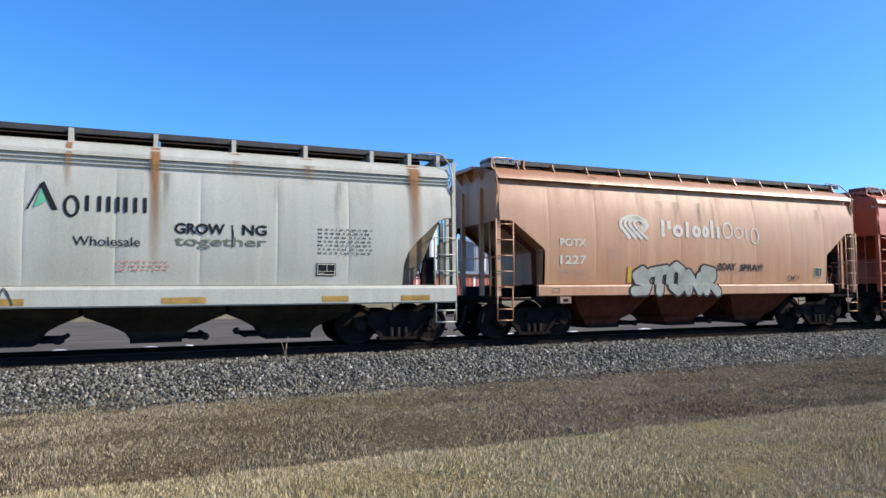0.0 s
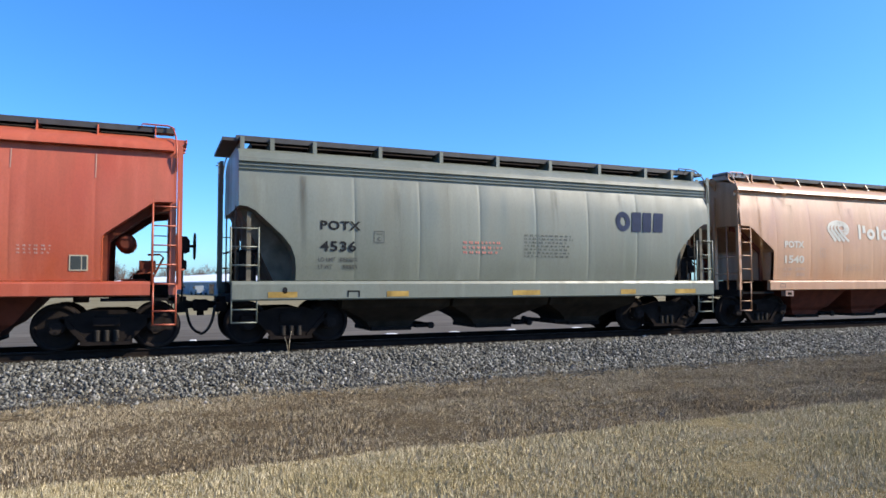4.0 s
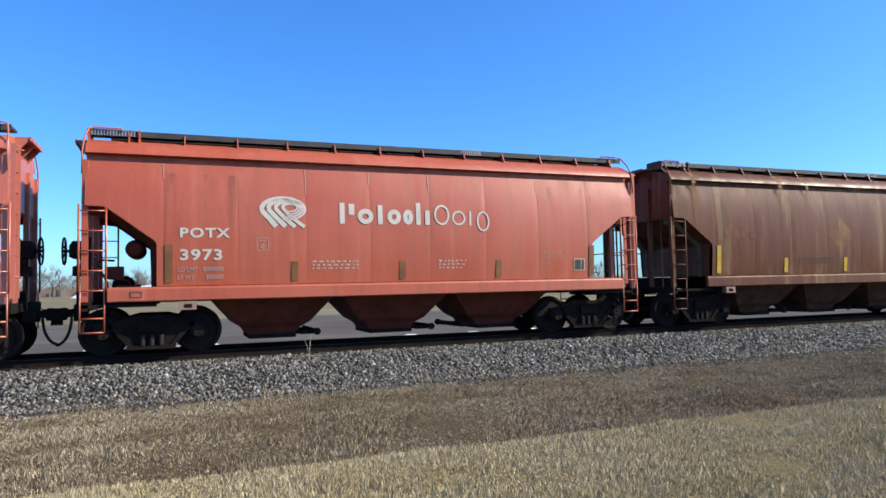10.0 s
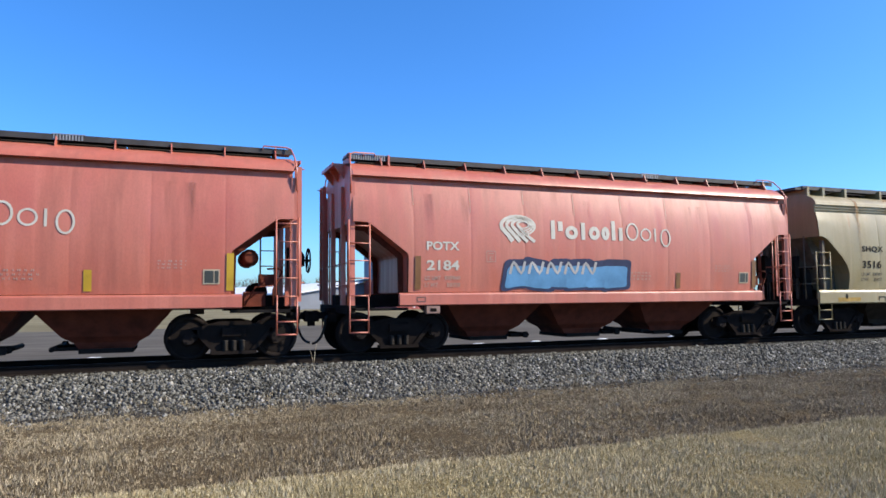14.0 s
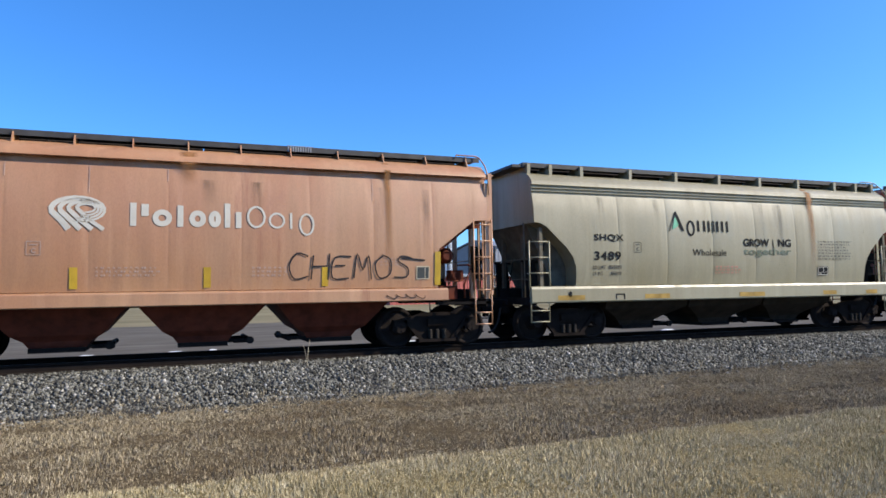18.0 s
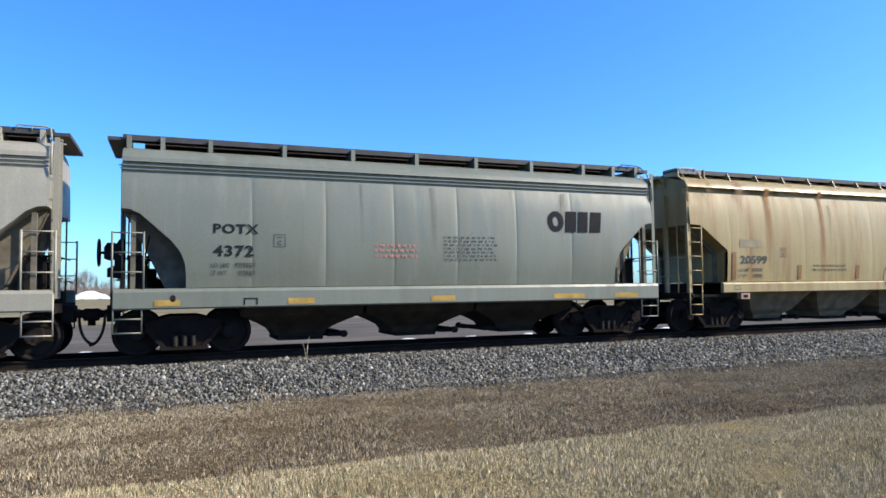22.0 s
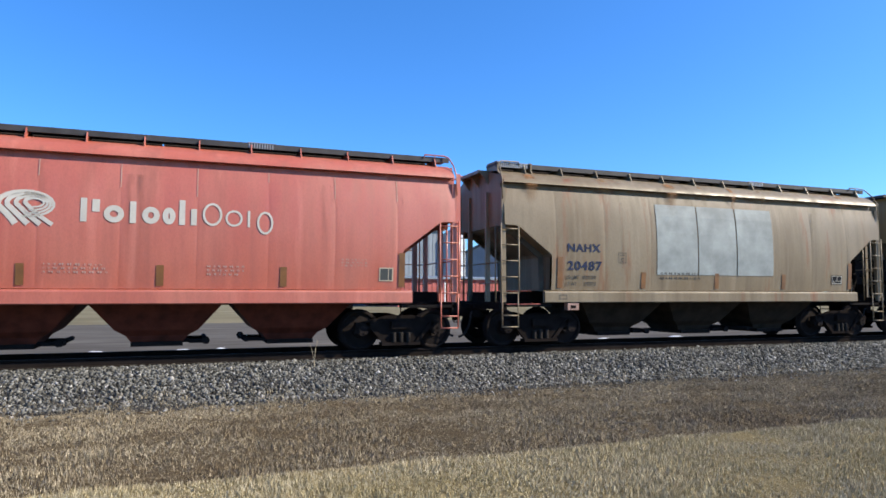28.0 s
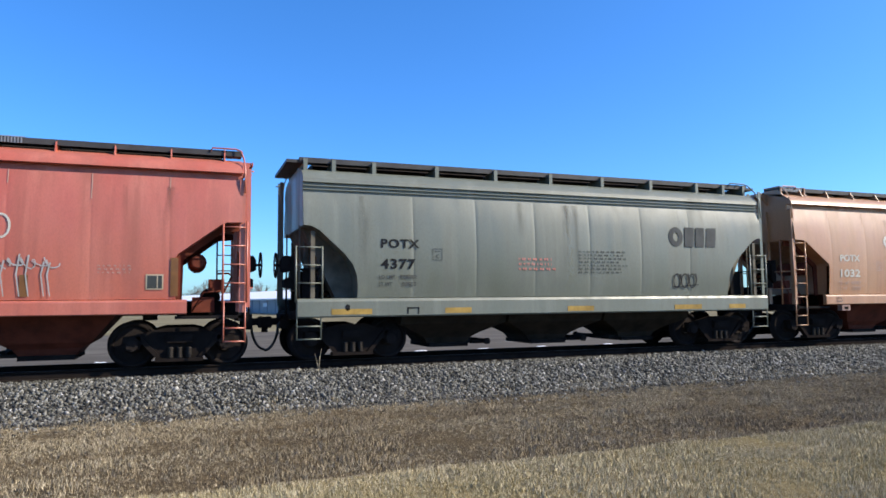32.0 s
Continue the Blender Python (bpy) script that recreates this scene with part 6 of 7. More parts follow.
def outline(shape_, w):
    vs, _ = shape_
    return stroke(vs + [vs[0], vs[1]], w)


def scrawl(x0, x1, z0, z1, seed, turns=7, w=0.035):
    """A quick looping line."""
    r = random.Random(seed)
    out, pts = [], []
    n = turns * 8
    ph = r.uniform(0, 6)
    for i in range(n + 1):
        u = i / n
        amp = 0.5 + 0.5 * math.sin(u * 9.7 + ph) ** 2
        x = x0 + (x1 - x0) * (u + 0.06 * math.sin(u * turns * math.tau + ph))
        z = (z0 + z1) / 2 + (z1 - z0) / 2 * amp * math.sin(u * turns * math.tau) * (0.7 + 0.3 * r.random())
        pts.append((x, z))
        if r.random() < 0.05 and len(pts) > 6:
            out.append(stroke(pts, w, w * 0.6))
            pts = []
    if len(pts) > 2:
        out.append(stroke(pts, w, w * 0.6))
    return out


def words(text, x0, x1, z0, z1, bold=0.0, grow=0.0, slant=0.0):
    return fitted(text_pieces(text, bold), x0 - grow, x1 + grow, z0 - grow, z1 + grow, slant)


HAND = {"C": [[(1, .9), (.4, 1), (0, .5), (.3, 0), (1, .1)]], "H": [[(.1, 1), (0, 0)], [(0, .5), (.9, .55)], [(1, 1), (.9, 0)]], "E": [[(1, .95), (.1, .9), (0, 0), (.9, .05)], [(.1, .5), (.7, .5)]],
        "M": [[(0, 0), (.2, 1), (.5, .3), (.8, 1), (1, 0)]], "O": [[(.5, 1), (.05, .6), (.3, 0), (.9, .2), (.9, .8), (.4, 1)]], "S": [[(1, .9), (.4, 1), (.2, .7), (.8, .4), (.7, .05), (0, .1)]],
        "Y": [[(0, 1), (.5, .5), (1, 1)], [(.5, .5), (.35, 0)]], "K": [[(.1, 1), (0, 0)], [(.9, 1), (.1, .5), (1, 0)]], "W": [[(0, 1), (.25, 0), (.5, .6), (.75, 0), (1, 1)]],
        "L": [[(.1, 1), (0, .05), (.9, 0)]], "B": [[(.1, 0), (0, 1), (.8, .9), (.1, .55), (.9, .3), (.1, 0)]]}


def hand(text, x0, x1, z0, z1, w, seed):
    """Quick hand lettering in thin strokes."""
    r = random.Random(seed)
    step = (x1 - x0) / len(text)
    return [stroke([(x0 + step * (i + 0.86 * u) + r.uniform(-0.02, 0.02) * step, z0 + (z1 - z0) * (v + r.uniform(-0.05, 0.05))) for u, v in line], w, w * 0.8) for i, c in enumerate(text) for line in HAND[c]]


FAT = {"R": [[(.12, 0), (.06, .95)], [(.06, .95), (.8, .85), (.82, .6), (.2, .45)], [(.3, .45), (1.05, -.05)]], "A": [[(0, -.05), (.45, 1)], [(.45, 1), (.95, 0)], [(.1, .34), (.85, .36)]],
       "T": [[(-.1, .82), (1.1, .95)], [(.55, .85), (.42, 0)]], "I": [[(.5, .8), (.45, 0)]], "N": [[(0, 0), (.12, .9)], [(.12, .9), (.85, .1)], [(.9, .02), (1.1, .75)]],
       "S": [[(1, .78), (.6, 1.02), (.12, .8), (.3, .55)], [(.3, .55), (.9, .38), (.75, .05), (-.15, .02)]], "E": [[(.9, .72), (.3, .75), (.05, .4), (.25, .05), (1, .12)], [(.15, .42), (.75, .45)]],
       "L": [[(.2, .95), (.05, .08), (.5, .1), (1.5, .3)]], "O": [[(.5, .98), (.02, .75), (.05, .2), (.5, 0), (.95, .2), (.95, .8), (.5, .98)]]}


def capsule(p, q, r):
    d = Vector((q[0] - p[0], q[1] - p[1]))
    a = math.atan2(d.y, d.x)
    vs = [(c[0] + r * math.cos(a + s + t * math.pi / 6), c[1] + r * math.sin(a + s + t * math.pi / 6)) for c, s in ((q, -math.pi / 2), (p, math.pi / 2)) for t in range(7)]
    return vs, [tuple(range(14))]


def fat_letters(i, text, x0, x1, z0, z1, r, rim, fill, line, lift):
    """Swollen outlined letters, one stroke laid over another."""
    step = (x1 - x0) / len(text)
    for rad, mat, up, name in ((r + rim, line, 0.0, "graffiti_outline"), (r, fill, 0.008, "graffiti_fill")):
        n = 0
        for k, c in enumerate(text):
            for path in FAT[c]:
                pts = [(x0 + step * (k + 0.08 + 0.74 * u), z0 + r + (z1 - z0 - 2 * r) * (v * (0.94 + 0.12 * ((k * 7) % 3 - 1)))) for u, v in path]
                for p, q in zip(pts, pts[1:]):
                    tag(i, name, [capsule(p, q, rad)], mat, lift + up + 0.0002 * n)
                    n += 1


def on(i):
    return WAGONS[i][0], TRAIN[i]


def tag(i, name, groups, mat, lift=0.014, label=""):
    k, ob = on(i)
    if name in ("graffiti_fill", "graffiti_outline", "reflector", "stencil_panel") and len(groups) > 1:
        return [decal(name, k, [g], mat, ob, lift + 0.0002 * j, label) for j, g in enumerate(groups)]
    return decal(name, k, groups, mat, ob, lift, label)


# white wagon: grey scribble on the sill, faint
tag(0, "sill_tag", [stroke([(3.3, 1.35), (3.35, 1.0), (3.5, 1.3), (3.62, 1.0), (3.75, 1.34), (3.9, 1.02)], 0.035), stroke([(3.15, 1.34), (3.45, 1.36)], 0.03)], M_GREY)
# tan wagon: small silver piece and dark words
fat_letters(1, "STONR", 3.98, 6.95, 1.06, 1.96, 0.125, 0.05, spray("grey_green_spray", (0.27, 0.285, 0.25)), G_BLACK, 0.010)
tag(1, "graffiti_tag", [words("BDAY", 6.95, 7.62, 1.76, 1.96, 0.03, 0.0, 0.1), words("SPRAY!", 7.78, 8.66, 1.74, 1.94, 0.03, 0.0, 0.1)], G_BLACK)
tag(1, "graffiti_tag", hand("CHEY", 9.72, 10.22, 1.46, 1.62, 0.022, 4), G_BLACK)
tag(1, "reflector", [quad(3.80, 3.93, 1.42, 1.84)], M_YELLOW)
# orange ribbed wagon
tag(3, "stencil", [words(c, x, x + 0.20, 2.68, 2.88, 0.02) for c, x in (("G", 3.05), ("A", 3.55), ("C", 3.82), ("X", 4.12))] + [words(c, x, x + w, 2.30, 2.50, 0.02) for c, x, w in (("47", 2.95, 0.33), ("0", 3.34, 0.14), ("389", 3.74, 0.52))], M_CREAM)
tag(3, "stencil", [words("DO NOT", 8.02, 8.44, 2.05, 2.15), words("HAMMER", 8.02, 8.44, 1.92, 2.02), words("ON CAR", 8.02, 8.44, 1.79, 1.89)], M_PLACARD)
tag(3, "notice_stencil", bars(3.0, 4.2, 1.85, 2.1, 2, 5, 5) + [ring(5.0, 5.2, 2.4, 2.62, 0.02, 45, 405, 4)], M_CREAM)
tag(3, "colour_patch", [quad(2.5, 2.75, 1.52, 1.72)], G_AQUA)
tag(3, "colour_patch", [quad(14.6, 14.85, 1.55, 1.78)], M_PLACARD)
tag(3, "rust_patch", [blob(x, x + 0.45, z, z + 0.6, i + 3) for i, (x, z) in enumerate([(8.15, 3.1), (9.05, 2.6), (9.95, 2.9), (5.6, 2.7), (10.85, 2.5)])], S_OCHRE, 0.004)
# cream wagon: large lilac letters
tag(4, "graffiti_haze", [blob(2.0 + i * 0.92, 3.3 + i * 0.92, 1.02, 2.20 - 0.1 * (i % 2), 60 + i, 0.05) for i in range(7)], S_MINT, 0.008)
tag(4, "graffiti_outline", [words("China", 2.75, 7.42, 1.00, 2.08, 0.08, 0.09, 0.12), blob(1.95, 2.85, 1.05, 1.90, 3), blob(7.72, 8.42, 1.26, 1.86, 4)], G_NAVY, 0.013)
tag(4, "graffiti_fill", [words("China", 2.84, 7.42, 1.02, 2.06, 0.055, 0.0, 0.12), blob(2.15, 2.75, 1.18, 1.72, 3), blob(7.80, 8.34, 1.33, 1.80, 4)], G_LILAC, 0.018)
# red wagon: aqua letters over an orange cloud
tag(5, "graffiti_cloud", [blob(x0, x1, 1.08, z1, 70 + i, 0.0) for i, (x0, x1, z1) in enumerate(((3.05, 4.0, 1.38), (3.35, 4.35, 1.62), (3.8, 4.8, 1.80), (5.0, 6.4, 1.95), (7.3, 8.5, 1.72), (8.1, 9.3, 1.52)))], G_ORANGE, 0.008)
fat_letters(5, "STEAL", 4.05, 8.55, 1.08, 2.12, 0.155, 0.055, G_AQUA, G_BLACK, 0.012)
tag(5, "graffiti_line", [stroke([(4.35 + 0.9 * i, 1.98), (4.5 + 0.9 * i, 2.04), (4.75 + 0.9 * i, 1.99)], 0.03) for i in range(5)], G_WHITE, 0.034)
tag(5, "graffiti_base", [quad(3.85, 8.95, 1.06, 1.17, 0.1)], spray("pale_aqua_spray", (0.32, 0.38, 0.37)), 0.034)
# scrawled outlines over cream
BAR, ZIG = [(2.44, 2.13), (2.60, 2.13), (2.64, 1.44), (2.48, 1.44)], [(2.56, 2.14), (2.72, 2.14), (2.83, 1.74), (2.90, 1.98), (2.99, 1.98), (3.06, 1.70), (3.24, 2.14), (3.50, 2.14), (3.12, 1.42), (2.98, 1.42), (2.91, 1.66), (2.82, 1.42), (2.70, 1.42)]
tag(10, "graffiti_fill", [blob(1.66, 2.42, 1.38, 1.86, 1, power=0.8), quad(2.48, 2.62, 1.45, 1.80, -0.02), quad(2.70, 3.02, 1.43, 1.78)], G_WHITE, 0.009)
tag(10, "graffiti_fill", [blob(1.66, 2.44, 1.76, 2.14, 2, power=0.6), quad(2.46, 3.02, 1.80, 2.12), quad(3.0, 3.2, 1.72, 2.12, 0.25)], G_SEA, 0.010)
tag(10, "graffiti_line", [outline(blob(1.66, 2.42, 1.38, 2.12, 1), 0.045), blob(1.98, 2.20, 1.70, 1.94, 5), stroke(BAR + BAR[:1], 0.035), stroke(ZIG + ZIG[:1], 0.035)], G_BLACK, 0.016)
tag(10, "graffiti_line", [stroke([(3.36, 2.18), (3.42, 2.40), (3.62, 2.50), (3.86, 2.42), (3.92, 2.1), (3.86, 1.88), (4.1, 1.76), (4.2, 1.62), (3.9, 1.52), (3.5, 1.56), (3.5, 1.74), (3.72, 1.82), (3.68, 2.26), (3.5, 2.2)], 0.04),
                          stroke([(4.25, 2.3), (4.24, 1.8), (4.36, 1.52), (4.62, 1.46), (4.85, 1.62), (4.9, 2.2), (4.74, 2.2), (4.66, 1.72), (4.46, 1.72), (4.42, 2.24)], 0.04),
                          stroke([(5.2, 1.48), (5.02, 1.7), (5.12, 2.2), (5.5, 2.28), (5.72, 2.1), (5.62, 1.9), (5.35, 1.82), (5.3, 1.5)], 0.04), outline(blob(5.32, 5.52, 1.96, 2.14, 2), 0.03)], G_BLACK)
tag(10, "graffiti_line", [stroke([(6.65, 2.18), (6.68, 1.76), (6.95, 1.66), (7.2, 1.78), (7.22, 2.15), (7.06, 2.15), (7.0, 1.86), (6.82, 1.86), (6.8, 2.16), (6.65, 2.18)], 0.035),
                          stroke([(7.25, 2.02), (7.46, 1.5), (7.62, 1.86), (7.85, 1.48), (8.0, 2.0), (7.85, 2.02), (7.76, 1.75), (7.62, 2.04), (7.5, 1.76), (7.4, 2.02)], 0.035),
                          stroke([(8.12, 2.1), (8.35, 2.24), (8.48, 2.1), (8.4, 1.62), (8.62, 1.5), (8.2, 1.44), (8.05, 1.6), (8.25, 1.66), (8.28, 2.0), (8.12, 2.1)], 0.035),
                          stroke([(8.75, 2.15), (8.74, 1.7), (8.95, 1.5), (9.2, 1.62), (9.25, 2.15), (9.1, 2.15), (9.02, 1.75), (8.9, 2.12)], 0.035),
                          stroke([(9.5, 1.5), (9.4, 2.16), (9.8, 2.22), (10.0, 2.05), (9.85, 1.86), (9.62, 1.82), (9.6, 1.5)], 0.035)], G_BLACK)
tag(10, "sill_tag", [words("We stand together Against", 3.85, 7.75, 1.05, 1.25, 0.0, 0.0, 0.1)] + bars(7.85, 8.72, 1.06, 1.20, 1, 3, 3), G_BLACK)
# rusted ribbed wagon
tag(11, "stencil", [words(c, x, x + w, 2.45, 2.66) for c, x, w in (("EC", 1.85, 0.4), ("NX", 2.62, 0.4))] + [words(c, x, x + w, 2.05, 2.26) for c, x, w in (("16", 1.9, 0.32), ("26", 2.64, 0.36))], M_CREAM)
tag(11, "notice_stencil", [ring(11.9, 12.4, 1.62, 1.95, 0.02, 45, 405, 4)], M_PLACARD)
# cream wagon: small dark tag
tag(12, "graffiti_tag", [stroke([(6.35, 1.66), (6.45, 1.98), (6.5, 1.66), (6.42, 1.82), (6.6, 1.9)], 0.035), stroke([(6.7, 1.66), (6.72, 2.0), (6.95, 1.98)], 0.035), stroke([(6.9, 1.68), (7.0, 1.95), (7.22, 2.02)], 0.035)], M_GREY)
# white hearts
tag(13, "graffiti_tag", scrawl(2.5, 3.3, 1.70, 2.0, 12, 3, 0.022) + scrawl(3.3, 4.4, 1.62, 2.05, 13, 6, 0.02), G_WHITE)
tag(13, "colour_patch", [quad(3.83, 3.97, 1.45, 1.85)], M_YELLOW, 0.020)
# brown wagon: ghost of an old livery
tag(15, "ghost_mark", [([(5.6, 2.5), (6.2, 3.05), (6.75, 2.5), (6.15, 1.95)], [(0, 1, 2, 3)])], S_GHOST, 0.006)
tag(15, "ghost_mark", [rounded(1.7 + 0.3 * i, 1.93 + 0.3 * i, 2.4, 2.62, 0.3) for i in range(4)], spray("ghost_brown", (0.14, 0.05, 0.028)), 0.006)
# black striped piece with a white rim
face = lambda pts: (list(pts), [tuple(range(len(pts)))])
tag(18, "graffiti_fill", [face([(3.44, 1.75), (3.46, 1.91), (3.65, 2.01), (4.19, 1.98), (4.67, 1.91), (5.14, 1.99), (5.89, 1.98), (6.44, 1.94), (6.91, 1.97), (7.32, 1.98), (7.73, 2.01), (8.34, 1.98), (8.56, 1.99), (8.46, 1.69), (8.50, 1.40), (3.78, 1.40), (3.68, 1.52), (3.53, 1.59)])], spray("brown_black_spray", (0.030, 0.016, 0.018)), 0.010)
tag(18, "graffiti_fill", [face([(4.04, 1.40), (3.87, 1.21), (4.04, 1.08), (8.68, 1.08), (8.74, 1.40)])], spray("thin_black_spray", (0.055, 0.030, 0.026)), 0.010)
rr = random.Random(18)
tag(18, "graffiti_line", [stroke([(x, z), (x + rr.uniform(0.4, 1.0), z + rr.uniform(-0.02, 0.02))], 0.012) for x, z in [(rr.uniform(3.7, 7.4), rr.uniform(1.44, 1.92)) for _ in range(40)]], spray("mauve_streak", (0.075, 0.040, 0.048)), 0.013)
tag(18, "graffiti_rim", [stroke([(3.78, 1.45), (3.53, 1.57), (3.42, 1.75), (3.43, 1.92), (3.65, 2.05), (4.19, 2.01), (4.67, 1.94), (5.14, 2.01), (6.44, 1.98), (7.32, 2.01), (8.34, 2.01), (8.60, 2.03)], 0.06, 0.05)], spray("grey_blue_spray", (0.19, 0.25, 0.28)), 0.016)
tag(18, "graffiti_line", [stroke([(4.63, 1.75), (4.74, 1.91), (5.21, 1.94), (5.04, 1.62), (4.87, 1.50)], 0.032),
                          stroke([(5.93, 1.98), (5.97, 1.75), (5.86, 1.56), (5.63, 1.52), (5.61, 1.78)], 0.032),
                          stroke([(6.57, 1.94), (6.65, 1.72), (6.89, 1.91), (6.84, 1.43)], 0.032),
                          stroke([(7.29, 1.66), (7.33, 1.96), (7.49, 1.98), (7.76, 1.98), (7.63, 1.43)], 0.032),
                          stroke([(8.56, 1.98), (8.42, 1.72), (8.52, 1.43)], 0.032),
                          stroke([(4.07, 1.47), (3.87, 1.22), (4.03, 1.08)], 0.032),
                          stroke([(4.82, 1.40), (4.74, 1.08)], 0.032),
                          stroke([(4.94, 1.40), (5.79, 1.43), (5.81, 1.11)], 0.032),
                          stroke([(5.21, 1.29), (5.79, 1.30)], 0.032),
                          stroke([(6.23, 1.34), (6.27, 1.15), (6.44, 1.11)], 0.032),
                          stroke([(6.81, 1.34), (6.82, 1.11)], 0.032),
                          stroke([(7.04, 1.12), (7.18, 1.33), (7.42, 1.16)], 0.032),
                          stroke([(7.63, 1.34), (7.58, 1.12)], 0.032),
                          stroke([(6.22, 1.49), (6.22, 1.64), (6.40, 1.69), (6.44, 1.52)], 0.032),
                          stroke([(7.08, 1.69), (7.12, 1.50)], 0.032),
                          stroke([(8.00, 1.56), (8.14, 1.72), (8.26, 1.53), (8.01, 1.54)], 0.032),
                          stroke([(8.17, 1.33), (8.22, 1.12)], 0.032)], spray("dull_white_spray", (0.34, 0.33, 0.32)), 0.019)
# blue piece
tag(20, "graffiti_outline", [blob(3.65 + i * 0.55, 4.5 + i * 0.55, 1.44, 2.12, 100 + i, 0.05, power=0.5) for i in range(6)], G_NAVY, 0.010)
tag(20, "graffiti_fill", [blob(3.7 + i * 0.55, 4.42 + i * 0.55, 1.46, 2.0, 100 + i, power=0.5) for i in range(6)], G_BLUE, 0.015)
tag(20, "graffiti_line", [stroke([(3.8 + i * 0.5, 1.8), (3.9 + i * 0.5, 2.08), (4.1 + i * 0.5, 1.82), (4.2 + i * 0.5, 2.1)], 0.07) for i in range(5)], G_WHITE, 0.020)
# teal letters on cream
tag(21, "graffiti_outline", [blob(6.6 + i * 0.95, 7.75 + i * 0.95, 1.42, 2.42, 110 + i, 0.10) for i in range(4)], spray("charcoal_spray", (0.05, 0.065, 0.07)), 0.010)
tag(21, "graffiti_fill", [blob(6.7 + i * 0.95, 7.65 + i * 0.95, 1.45, 2.36, 110 + i) for i in range(4)], spray("turquoise_spray", (0.085, 0.26, 0.28)), 0.015)
tag(21, "graffiti_line", [outline(blob(7.0 + i * 0.95, 7.3 + i * 0.95, 1.75, 2.0, i), 0.05) for i in range(4)], G_BLACK, 0.020)
tag(21, "whitewash", [blob(10.35, 11.0, 1.40, 2.4, 5, power=0.5)], stain("whitewash", (0.56, 0.54, 0.46), 0.35, 0.5, 0.9, 3.0, (1, 1, 0.3)), 0.006)
tag(21, "sill_tag", scrawl(10.75, 11.25, 1.12, 1.24, 6, 4, 0.02), G_BLACK)
tag(21, "colour_patch", [quad(11.0, 12.3, 1.0, 1.12)], M_YELLOW, 0.018)
# black scrawls
tag(23, "graffiti_tag", [stroke([(3.17, 2.48), (3.34, 2.05), (3.58, 1.45), (3.95, 1.46), (4.33, 1.50)], 0.045, 0.035),
                         stroke([(4.12, 1.80), (4.18, 1.56), (4.35, 1.41)], 0.045, 0.035),
                         stroke([(4.51, 1.96), (4.39, 1.69), (4.50, 1.42), (4.67, 1.63), (4.53, 1.95)], 0.045, 0.035),
                         stroke([(4.58, 1.40), (4.65, 1.93), (4.84, 1.63), (5.06, 1.35)], 0.045, 0.035),
                         stroke([(5.26, 2.07), (5.29, 2.35), (5.10, 2.35), (4.93, 2.13), (5.11, 1.69), (5.42, 1.36), (5.33, 1.17)], 0.045, 0.035),
                         stroke([(5.26, 2.12), (5.18, 1.87)], 0.045, 0.035),
                         stroke([(5.46, 2.02), (5.31, 1.90), (5.46, 1.78), (6.06, 1.86), (6.57, 1.89), (6.76, 1.74), (6.57, 1.41)], 0.045, 0.035),
                         stroke([(5.87, 1.84), (5.72, 1.63), (5.84, 1.19)], 0.045, 0.035),
                         stroke([(6.49, 1.59), (6.73, 1.63), (6.57, 1.81)], 0.045, 0.035),
                         stroke([(6.88, 1.93), (7.00, 1.60), (7.22, 1.19)], 0.045, 0.035),
                         stroke([(6.93, 1.93), (6.74, 2.02), (6.95, 2.22), (7.35, 2.21), (7.64, 1.87), (7.42, 1.57), (6.96, 1.54)], 0.045, 0.035),
                         stroke([(7.70, 1.81), (7.59, 1.42), (7.82, 1.45), (7.90, 1.93)], 0.045, 0.035),
                         stroke([(8.00, 1.75), (8.05, 1.25), (8.24, 1.45), (8.34, 1.24), (8.57, 1.44), (8.31, 2.18)], 0.04, 0.03),
                         stroke([(8.47, 1.87), (8.50, 2.13)], 0.04, 0.03),
                         stroke([(8.85, 1.78), (8.65, 1.46), (8.82, 1.24), (9.10, 1.21)], 0.04, 0.03),
                         stroke([(8.61, 1.60), (8.89, 1.63)], 0.04, 0.03),
                         stroke([(9.00, 2.04), (9.09, 1.40)], 0.04, 0.03),
                         stroke([(8.91, 1.93), (9.00, 2.04), (9.34, 2.12), (9.70, 1.81), (9.53, 1.60), (9.19, 1.66), (9.74, 1.42)], 0.04, 0.03),
                         stroke([(9.87, 1.69), (9.90, 1.46)], 0.04, 0.03),
                         stroke([(10.16, 1.66), (10.04, 1.39), (10.50, 1.49)], 0.04, 0.03),
                         stroke([(4.26, 1.25), (4.63, 1.21), (5.04, 1.33)], 0.04, 0.03),
                         stroke([(6.84, 1.24), (7.22, 1.28)], 0.04, 0.03),
                         stroke([(2.93, 1.36), (2.95, 1.15)], 0.04, 0.03),
                         stroke([(3.48, 1.36), (3.48, 1.15)], 0.04, 0.03),
                         blob(2.78, 2.90, 1.50, 1.62, 3), blob(3.16, 3.28, 1.53, 1.65, 4)], G_BLACK)
tag(25, "graffiti_tag", hand("CHEMOS", 8.0, 10.8, 1.60, 2.12, 0.035, 5) + scrawl(10.1, 11.0, 1.12, 1.26, 25, 4, 0.025) + [stroke([(10.5, 2.05), (11.05, 2.0)], 0.04)], G_BLACK)
tag(25, "graffiti_haze", [blob(0.35, 1.3, 2.35, 3.2, 7)], stain("thin_green_spray", (0.30, 0.28, 0.13), 0.4, 0.65, 0.6, 4.0, (1, 1, 1)), 0.006)
